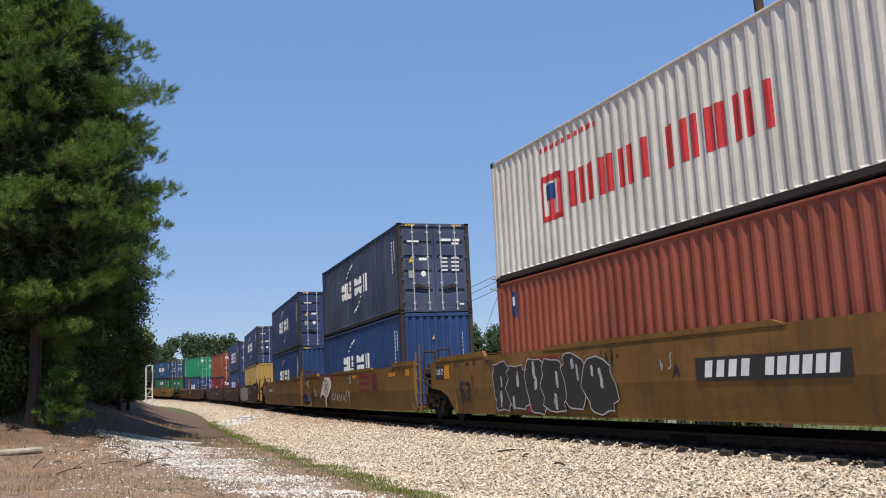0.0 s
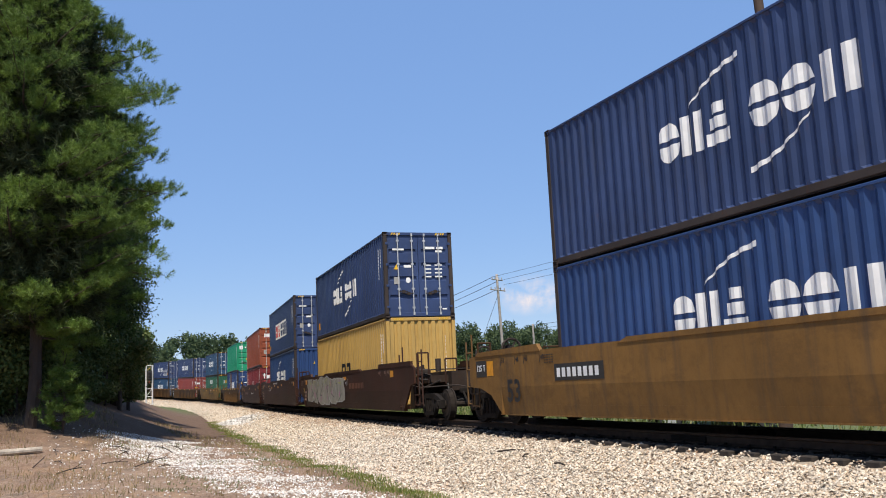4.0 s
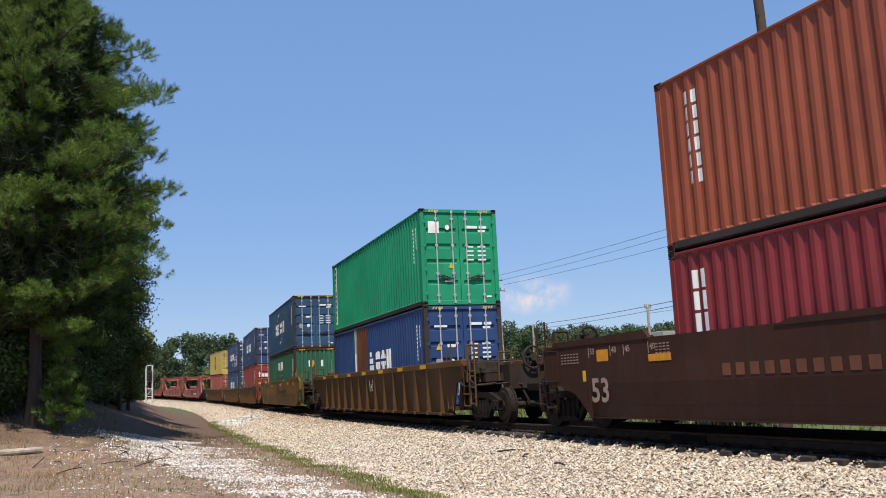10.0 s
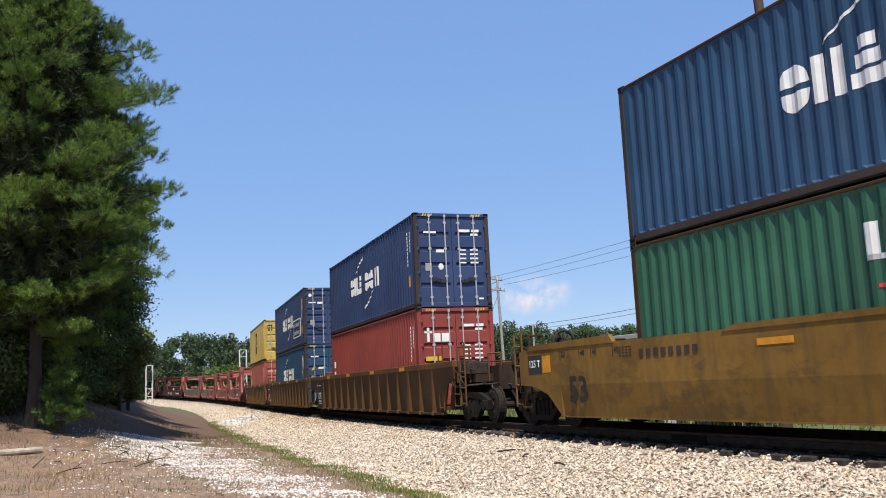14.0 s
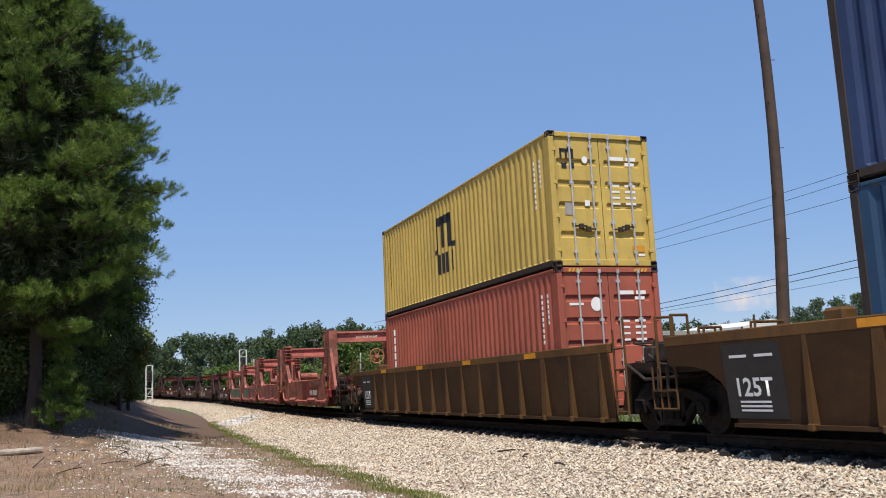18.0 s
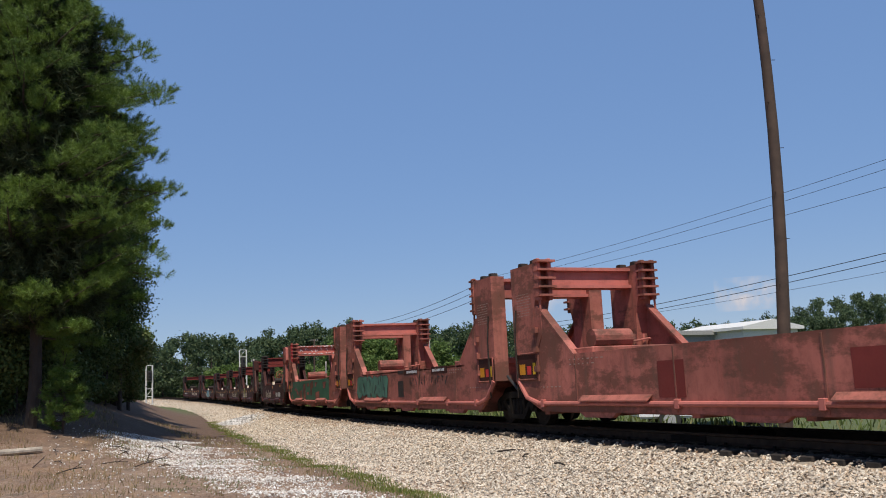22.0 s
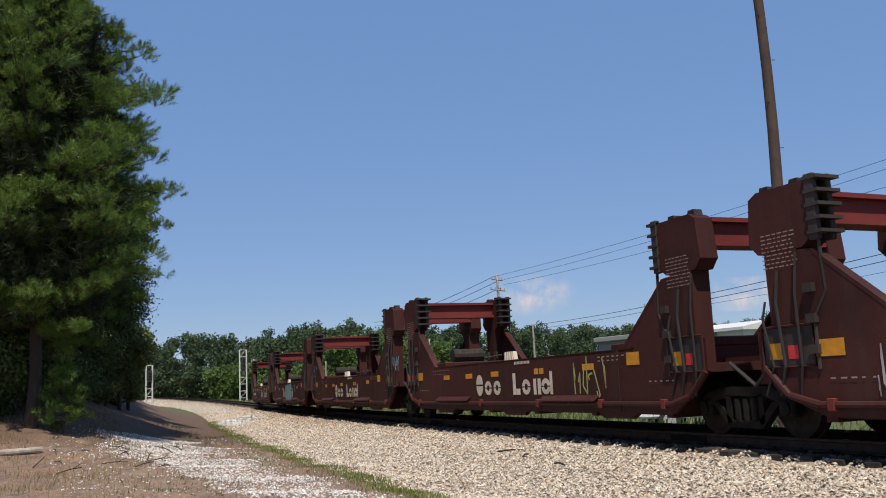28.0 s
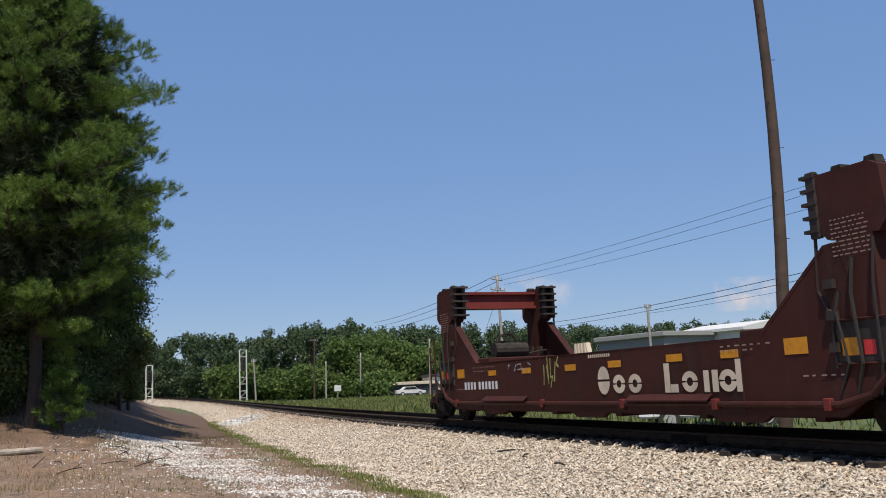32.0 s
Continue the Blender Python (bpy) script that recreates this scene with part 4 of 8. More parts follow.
def build_far_things():
    # tall pole close behind the track
    wooden_pole("utility_pole", (16.53, 16.3, -0.75), (16.86, 16.3, 15.0), 0.175, 0.105, "weathered brown wooden utility pole with step bolts", True, ((0.985, 1.2, 1.2),), 0.48)
    wooden_pole("utility_pole", (43.9, 80, -0.7), (43.5, 80, 12.0), 0.17, 0.12, "grey wooden utility pole with crossarms", False, ((0.955, 1.0, 0.5), (0.87, 1.4, 0.5)))
    wooden_pole("utility_pole", (45.3, 58, -0.7), (45.3, 58, 6.6), 0.12, 0.10, "slim pale utility pole", False, ((0.97, 0.5, 0.4),))
    wooden_pole("utility_pole", (45.1, 76, -0.7), (45.1, 76, 6.5), 0.12, 0.10, "slim pale utility pole")
    wooden_pole("utility_pole", (59.8, 135, -0.7), (60.0, 135, 8.6), 0.16, 0.12, "grey wooden utility pole beside the road")
    wooden_pole("utility_pole", (47.6, 135, -0.7), (47.8, 135, 6.6), 0.14, 0.11, "grey wooden utility pole beside the road")
    wooden_pole("utility_pole", (41.9, 135, -0.7), (42.0, 135, 5.4), 0.14, 0.11, "grey wooden utility pole beside the road")
    wooden_pole("utility_pole", (40.3, 136, -0.7), (40.5, 136, 9.0), 0.16, 0.12, "wooden pole with transformer and lamp", False, ((0.97, 0.7, 0.3),))
    wooden_pole("utility_pole", (30.2, 132, -0.7), (29.9, 132, 6.0), 0.14, 0.10, "leaning grey wooden pole by the signal", False, ((0.95, 0.4, 0.3),))
    up = "black overhead wire between utility poles"
    wires([((43.1, 80, 11.75), (46.4, 20, 13.9), 0.6, 0.015), ((43.6, 80, 11.3), (46.2, 20, 13.3), 0.6, 0.015), ((44.2, 80, 10.9), (45.9, 20, 11.9), 0.5, 0.015),
           ((45.1, 76, 6.4), (45.3, 58, 6.5), 0.1, 0.022), ((45.1, 76, 6.0), (45.3, 58, 6.1), 0.1, 0.018),
           ((45.3, 58, 6.5), (46.3, 20, 8.6), 0.25, 0.024), ((45.3, 58, 6.1), (46.2, 20, 8.1), 0.25, 0.024), ((45.3, 58, 5.9), (46.1, 20, 7.2), 0.3, 0.012),
           ((43.1, 80, 11.75), (56, 150, 12.6), 0.6, 0.03), ((43.6, 80, 11.3), (57, 150, 12.0), 0.6, 0.03), ((43.9, 80, 10.6), (58, 150, 11.4), 0.6, 0.03),
           ((43.6, 80, 10.0), (39.0, 80.5, -0.6), 0.0, 0.02)], up)
    signal_mast(27.9, 130, 7.9, 1.0, "white lattice signal mast beside the track")
    signal_mast(12.55, 110, 4.55, 0.72, "small white lattice signal mast by the bushes")
    # buildings and the road beyond the field
    flat_building("warehouse", 66, 78, -0.6, 17, 10, 5.4, 6, GREY_WALL, GREY, "long grey warehouse with flat grey roof", 5)
    flat_building("gabled_shed", 69.5, 74, -0.6, 8.5, 9, 6.0, 6, SHEET, SHEET, "white gabled metal shed", 3, 0.75)
    flat_building("roadside_store", 59, 142, -0.7, 9.0, 8, 1.9, 0, DARK_WALL, CREAM, "low dark store with cream fascia", 4)
    flat_building("store_annex", 65, 141, -0.7, 5.0, 7, 3.0, 0, SHEET, DARK_WALL, "small white annex with dark roof", 2)
    bm = bmesh.new()
    add_faces(bm, [(34, 132, -0.52), (160, 96, -0.52), (160, 103, -0.5), (34, 139, -0.5)], [(0, 1, 2, 3)])
    tagged(new("road", finish(bm, "road", ASPHALT)), "grey asphalt road beyond the field", "road", kind="structure")
    pick_up_truck("parked_car", 18.9, 21.6, -0.72, 62, CAR_WHITE, "white car parked behind the track")
    pick_up_truck("parked_car", 20.4, 23.4, -0.72, 70, PAINT["bright_blue"], "blue car parked behind the track")
    pick_up_truck("parked_car", 65.0, 134, -0.55, 70, CAR_WHITE, "white car parked by the store")
    pick_up_truck("parked_car", 54.5, 131, -0.55, 80, SHEET, "pale car on the far road")
    s = thing("road_sign", "white road sign on a thin post", "sign", "road signs", pose(43.5, 134, -0.6))
    bm = bmesh.new()
    tube(bm, (0, 0, 0), (0, 0, 2.2), 0.04, 6)
    part("post", bm, ROD, s)
    bm = bmesh.new()
    rbox(bm, -0.55, 0.55, -0.04, 0.0, 1.3, 2.2, 0.02)
    part("panel", bm, SHEET, s)


GREY_WALL = plain("grey_wall", (0.24, 0.235, 0.23), 0.8)
DARK_WALL = plain("dark_wall", (0.05, 0.05, 0.055), 0.7)
ASPHALT = plain("asphalt", (0.11, 0.11, 0.11), 0.9, vary=0.2, scale=2)
CAR_WHITE = plain("white_car_paint", (0.72, 0.73, 0.75), 0.25, vary=0.03)


def pick_up_truck(name, x, y, z, turn, paint_, label):
    t = thing(name, label, "car", "parked cars", pose(x, y, z, 0, 0, turn))
    b = bmesh.new()
    prism_x(b, [(-2.3, 0.35), (-2.35, 0.75), (-1.2, 0.92), (-0.7, 1.42), (0.9, 1.45), (1.5, 0.98), (2.25, 0.9), (2.3, 0.4)], -0.88, 0.88)
    bmesh.ops.bevel(b, geom=b.edges[:], offset=0.06, segments=2, affect="EDGES")
    body = part("body", b, paint_, t, smooth_faces=False)
    for sx in (-1, 1):
        b = bmesh.new()
        x0, x1 = sorted((sx * 0.87, sx * 0.895))
        prism_x(b, [(-1.05, 0.98), (-0.66, 1.36), (0.84, 1.38), (1.25, 1.0)], x0, x1)
        part("side_window", b, GLASSY, body)
    b = bmesh.new()
    add_faces(b, [(-0.75, -1.22, 0.97), (0.75, -1.22, 0.97), (0.68, -0.76, 1.41), (-0.68, -0.76, 1.41)], [(0, 1, 2, 3)])
    part("windscreen", b, GLASSY, body)
    for sx in (-1, 1):
        b = bmesh.new()
        rbox(b, sx * 0.68 - 0.16, sx * 0.68 + 0.16, -2.38, -2.3, 0.6, 0.74, 0.02)
        part("headlight", b, SHEET, body)
        for y_ in (-1.45, 1.4):
            b = bmesh.new()
            tube(b, (sx * 0.72, y_, 0.33), (sx * 0.92, y_, 0.33), 0.33, 18)
            w = part("tyre", b, DARK, t)
            b = bmesh.new()
            tube(b, (sx * 0.9, y_, 0.33), (sx * 0.935, y_, 0.33), 0.2, 12)
            part("rim", b, ROD, w)
    return t


def flat_building(name, x, y, z, w, d, h, turn, wall, roof, label, bays=8, gable=0.0):
    t = thing(name, label, "building", "far buildings", pose(x, y, z, 0, 0, turn))
    b = bmesh.new()
    box(b, -w / 2, w / 2, -d / 2, d / 2, 0, h)
    wl_ = part("wall", b, wall, t)
    b = bmesh.new()
    if gable:
        prism_y(b, [(-w / 2 - 0.5, h), (0, h + gable), (w / 2 + 0.5, h), (w / 2 + 0.5, h - 0.3), (-w / 2 - 0.5, h - 0.3)], -d / 2 - 0.5, d / 2 + 0.5)
    else:
        rbox(b, -w / 2 - 0.4, w / 2 + 0.4, -d / 2 - 0.4, d / 2 + 0.4, h, h + 0.5, 0.05)
    part("roof", b, roof, t)
    for i in range(bays):
        x0 = -w / 2 + w * (i + 0.2) / bays
        b = bmesh.new()
        rbox(b, x0, x0 + w / bays * 0.6, -d / 2 - 0.06, -d / 2 + 0.02, 0.9, min(h - 0.5, 2.6), 0.02)
        part("window", b, GLASSY, t)
    return t


# ---- containers ----
PITCH_C, DEPTH_C = 0.2785, 0.036
Y_C0 = -BOX_L / 2 + 0.21
N_C = int((BOX_L - 0.42) / PITCH_C)
KNOTS = (0.0, 0.072, 0.140, 0.212)


def corr_depth(y):
    """How far the corrugated wall lies behind its outer face at y."""
    u = (y - Y_C0) % PITCH_C
    if y < Y_C0 or y > Y_C0 + N_C * PITCH_C:
        return 0.0
    return float(np.interp(u, (0, 0.072, 0.140, 0.212, PITCH_C), (0, 0, DEPTH_C, DEPTH_C, 0)))


def corr_breaks(y0, y1, extra=()):
    ys = [Y_C0 + PITCH_C * i + k for i in range(N_C + 1) for k in KNOTS]
    return sorted({y0, y1, *[y for y in ys if y0 < y < y1], *[e for e in extra if y0 < e < y1]})


def wall_near(bm, h):
    ys = [-BOX_L / 2 + 0.1, *[Y_C0 + PITCH_C * i + k for i in range(N_C) for k in KNOTS], Y_C0 + N_C * PITCH_C, BOX_L / 2 - 0.1]
    z0, z1 = 0.15, h - 0.06
    x = -BOX_W / 2 + 0.014
    v = []
    for y in ys:
        d = corr_depth(y)
        v += [(x, y, z0), (x + d, y, z0 + 0.05), (x + d, y, z1 - 0.07), (x, y, z1)]
    f = []
    for i in range(len(ys) - 1):
        for j in range(3):
            f.append((4 * i + j, 4 * i + 4 + j, 4 * i + 5 + j, 4 * i + 1 + j))
    add_faces(bm, v, f)


def wall_far(bm, h):
    wall_near(bm, h)
    bmesh.ops.scale(bm, vec=(-1, 1, 1), verts=bm.verts[:])


def end_ribbed(bm, h):
    """The blank end wall, with upright corrugations."""
    xs, ds = [-BOX_W / 2 + 0.14], [0]
    p = 0.242
    for i in range(9):
        x = -BOX_W / 2 + 0.15 + p * i
        xs += [x, x + 0.11, x + 0.145, x + 0.205]
        ds += [0, 0, 0.045, 0.045]
    xs.append(BOX_W / 2 - 0.14)
    ds.append(0)
    y = -BOX_L / 2 + 0.03
    v = [(x, y + d, z) for x, d in zip(xs, ds) for z in (0.16, h - 0.1)]
    add_faces(bm, v, [(2 * i, 2 * i + 2, 2 * i + 3, 2 * i + 1) for i in range(len(xs) - 1)])


def door_leaf(bm, h, side, grooves):
    """One door leaf with pressed horizontal channels. side: -1 or 1."""
    x0, x1 = sorted((side * 0.006, side * (BOX_W / 2 - 0.115)))
    z0, z1 = 0.17, h - 0.13
    y = -BOX_L / 2 + 0.055
    zs, ds = [z0], [0.0]
    for g in grooves:
        zg = z0 + (z1 - z0) * g
        zs += [zg - 0.075, zg - 0.045, zg + 0.045, zg + 0.075]
        ds += [0, 0.042, 0.042, 0]
    zs.append(z1)
    ds.append(0)
    a, b = x0 + 0.13, x1 - 0.13
    if side < 0:
        a, b = x0 + 0.10, x1 - 0.10
    cols = [(x0, 0), (a - 0.03, 0), (a, 1), (b, 1), (b + 0.03, 0), (x1, 0)]
    v = [(x, y + d * k, z) for x, k in cols for z, d in zip(zs, ds)]
    n = len(zs)
    f = [(i * n + j, (i + 1) * n + j, (i + 1) * n + j + 1, i * n + j + 1) for i in range(5) for j in range(n - 1)]
    add_faces(bm, v, f)
    # edges of the leaf
    box(bm, x0, x1, y + 0.002, y + 0.05, z0 - 0.012, z0)
    box(bm, x0, x1, y + 0.002, y + 0.05, z1, z1 + 0.012)


def casting(bm):
    t = bmesh.new()
    box(t, -0.081, 0.081, -0.089, 0.089, 0, 0.118)
    bmesh.ops.bevel(t, geom=t.edges[:], offset=0.012, segments=1, affect="EDGES")
    big = [f for f in t.faces if f.calc_area() > 0.006]
    r = bmesh.ops.inset_individual(t, faces=big, thickness=0.032)
    for f in big:
        bmesh.ops.translate(t, vec=-f.normal * 0.03, verts=f.verts[:])
    me = bpy.data.meshes.new("t")
    t.to_mesh(me)
    t.free()
    bm.from_mesh(me)
    bpy.data.meshes.remove(me)


def side_marks(bm, shapes, lift=0.005):
    """Flat paint on the corrugated near wall. shapes: (y0, y1, low(y), high(y)) or (y0, y1, z0, z1)."""
    x = -BOX_W / 2 + 0.014 - lift
    for y0, y1, lo, hi in shapes:
        y0, y1 = min(y0, y1), max(y0, y1)
        extra = []
        if callable(lo):
            extra = [y0 + (y1 - y0) * i / 14 for i in range(15)]
        ys = corr_breaks(y0, y1, extra)
        flo = lo if callable(lo) else (lambda y, c=lo: c)
        fhi = hi if callable(hi) else (lambda y, c=hi: c)
        v = []
        for y in ys:
            d = corr_depth(y)
            v += [(x + d, y, flo(y)), (x + d, y, fhi(y))]
        add_faces(bm, v, [(2 * i, 2 * i + 2, 2 * i + 3, 2 * i + 1) for i in range(len(ys) - 1)])


def ring(y0, y1, z0, z1, t=0.15, gap=None):
    """Two plain upright bars: one sign of a painted trade mark."""
    a, b = min(y0, y1), max(y0, y1)
    t = (b - a) * (0.36 if gap == "bottom" else 0.32)
    return [(a, a + t, z0, z1), (b - t, b, z0, z1)]


def plain_sign(y0, y1, z0, z1, kind):
    """One plain shape of a painted mark: two half discs, a cut wedge or two upright bars."""
    a, b = min(y0, y1), max(y0, y1)
    m, h, zm = (a + b) / 2, (b - a) / 2, (z0 + z1) / 2
    g = 0.07 * (z1 - z0)
    if kind == "disc":
        e = lambda y: (z1 - z0) / 2 * max(0.02, 1 - min(1, abs((y - m) / h)) ** 2.6) ** 0.5
        return [(a, b, lambda y: zm + min(g, e(y)), lambda y: zm + e(y)), (a, b, lambda y: zm - e(y), lambda y: zm - min(g, e(y)))]
    if kind == "wedge":
        return [(a, b, z0, z0 + 0.30 * (z1 - z0)), (a + h * 0.25, b - h * 0.25, z0 + 0.38 * (z1 - z0), z0 + 0.66 * (z1 - z0)), (a + h * 0.5, b - h * 0.5, z0 + 0.74 * (z1 - z0), z1)]
    return [(a, a + h * 0.72, z0, z1), (b - h * 0.72, b, z0, z1)]


def sign_row(ya, yb, z0, z1, kinds):
    w = (ya - yb) / len(kinds)
    return [q for i, k in enumerate(kinds) for q in plain_sign(ya - w * i - 0.03, ya - w * (i + 1) + 0.05, z0, z1, k)]


def trade_blocks(ya, yb, z0, z1, n, gaps):
    """n blocks from ya (rear) towards yb (front)."""
    w = (ya - yb) / n
    out = []
    for i in range(n):
        out += ring(ya - w * i - 0.03, ya - w * (i + 1) + 0.05, z0, z1, 0.17, gaps[i % len(gaps)])
    return out


def swoosh(ya, za, yb, zb, bulge, wide):
    def mid(y):
        f = (y - ya) / (yb - ya)
        return za + (zb - za) * f + bulge * math.sin(math.pi * min(1, max(0, f)))
    return [(ya, yb, lambda y: mid(y) - wide * (0.35 + 0.65 * abs((y - ya) / (yb - ya))), lambda y: mid(y) + wide * (0.35 + 0.65 * abs((y - ya) / (yb - ya))))]


def mark_arc_line(n="white"):
    """Six plain blocks between two bent strokes."""
    s = sign_row(2.34, 0.50, 1.20, 1.86, ("disc", "bars", "wedge"))
    s += sign_row(0.18, -1.90, 1.20, 1.86, ("disc", "disc", "bars"))
    s += swoosh(1.49, 1.97, 0.24, 2.44, 0.10, 0.045)
    s += [(a, b, lo, hi) for a, b, lo, hi in swoosh(-0.98, 1.14, 0.21, 0.62, -0.10, 0.045)]
    return [(WHITE, s)]


def mark_boxed():
    s = [(2.50, -2.75, 0.97, 1.90)]
    red = sign_row(2.38, 0.38, 1.06, 1.80, ("disc", "bars", "wedge"))
    blue = sign_row(-0.02, -2.62, 1.06, 1.80, ("disc", "disc", "bars"))
    return [(WHITE, s), (RED, red), (PAINT["navy"], blue)]


def mark_red_pair():
    s = trade_blocks(2.58, -0.16, 1.12, 1.84, 4, ("bottom", "bottom", "top", "top"))
    s += trade_blocks(-0.62, -3.20, 1.12, 1.84, 4, ("bottom", "top", "top", "top"))
    s += [(3.74, 3.60, 1.00, 1.98), (3.60, 2.92, 1.84, 1.98), (3.60, 2.92, 1.00, 1.12), (3.02, 2.90, 1.00, 1.98), (3.42, 3.22, 1.12, 1.5)]
    s += [(3.65 - 0.13 * i, 3.57 - 0.13 * i, 2.50, 2.60) for i in range(17)]
    return [(RED, s), (PAINT["bright_blue"], [(3.52, 3.12, 1.45, 1.78)])]


def mark_two_rows():
    s = [(0.98, 0.80, 1.42, 2.30), (0.98, -0.20, 2.10, 2.34), (0.52, 0.32, 1.46, 2.3), (0.06, -0.16, 1.42, 2.3), (-0.16, -0.50, 1.38, 1.52), (1.06, 0.8, 1.32, 1.46)]
    s += ring(0.88, 0.36, 0.74, 1.30, 0.16, None) + ring(0.24, -0.32, 0.74, 1.30, 0.16, None)
    return [(BLACK, s)]


def mark_serif_row():
    return [(WHITE, [(1.18 - 0.34 * i - (0.04 if i % 2 else 0), 0.98 - 0.34 * i, 1.9, 2.38) for i in range(7)] + [(1.18 - 0.34 * i, 0.90 - 0.34 * i, 1.9, 1.97) for i in range(7)]),
            (RED, [(1.05, -1.1, 1.55, 1.60)])]


def mark_column(y, z0, z1, n, w, material):
    h = (z1 - z0) / n
    return [(material, [q for i in range(n) for q in ring(y + w / 2, y - w / 2, z0 + h * i + 0.03, z0 + h * (i + 1) - 0.02, 0.07, (None, "top", "bottom")[i % 3])])]


def side_small():
    """Small code plates by the front corner."""
    return [(WHITE, [(-5.35, -5.30, 1.35 + 0.12 * i, 1.43 + 0.12 * i) for i in range(9)] + [(-5.62, -5.57, 1.75 + 0.11 * i, 1.83 + 0.11 * i) for i in range(6)]),
            (AMBER, [(-5.58, -5.40, 0.95, 1.15)])]


def end_flat(rects):
    """Painted bars on the end that faces forward. rects: (x0, x1, z0, z1, y lift)."""
    def build(bm):
        for x0, x1, z0, z1 in rects:
            y = -BOX_L / 2 + 0.047
            add_faces(bm, [(x0, y, z0), (x1, y, z0), (x1, y, z1), (x0, y, z1)], [(0, 1, 2, 3)])
    return build


def lettered(words, size, material, name="lettering"):
    """Readable words as a mesh, drawn in x and z, facing -y, starting at the origin."""
    cu = bpy.data.curves.new("t", "FONT")
    cu.body, cu.size, cu.offset = words, size, 0.022 * size
    cu.resolution_u = 2
    ob = bpy.data.objects.new("t", cu)
    scene.collection.objects.link(ob)
    me = bpy.data.meshes.new_from_object(ob.evaluated_get(bpy.context.evaluated_depsgraph_get()))
    bpy.data.objects.remove(ob)
    bpy.data.curves.remove(cu)
    me.transform(Matrix.Rotation(math.pi / 2, 4, "X"))
    me.materials.clear()
    me.materials.append(material)
    me.name = name
    return me


FACE_NEAR = Matrix.Rotation(-math.pi / 2, 4, "Z")   # turns -y writing towards -x


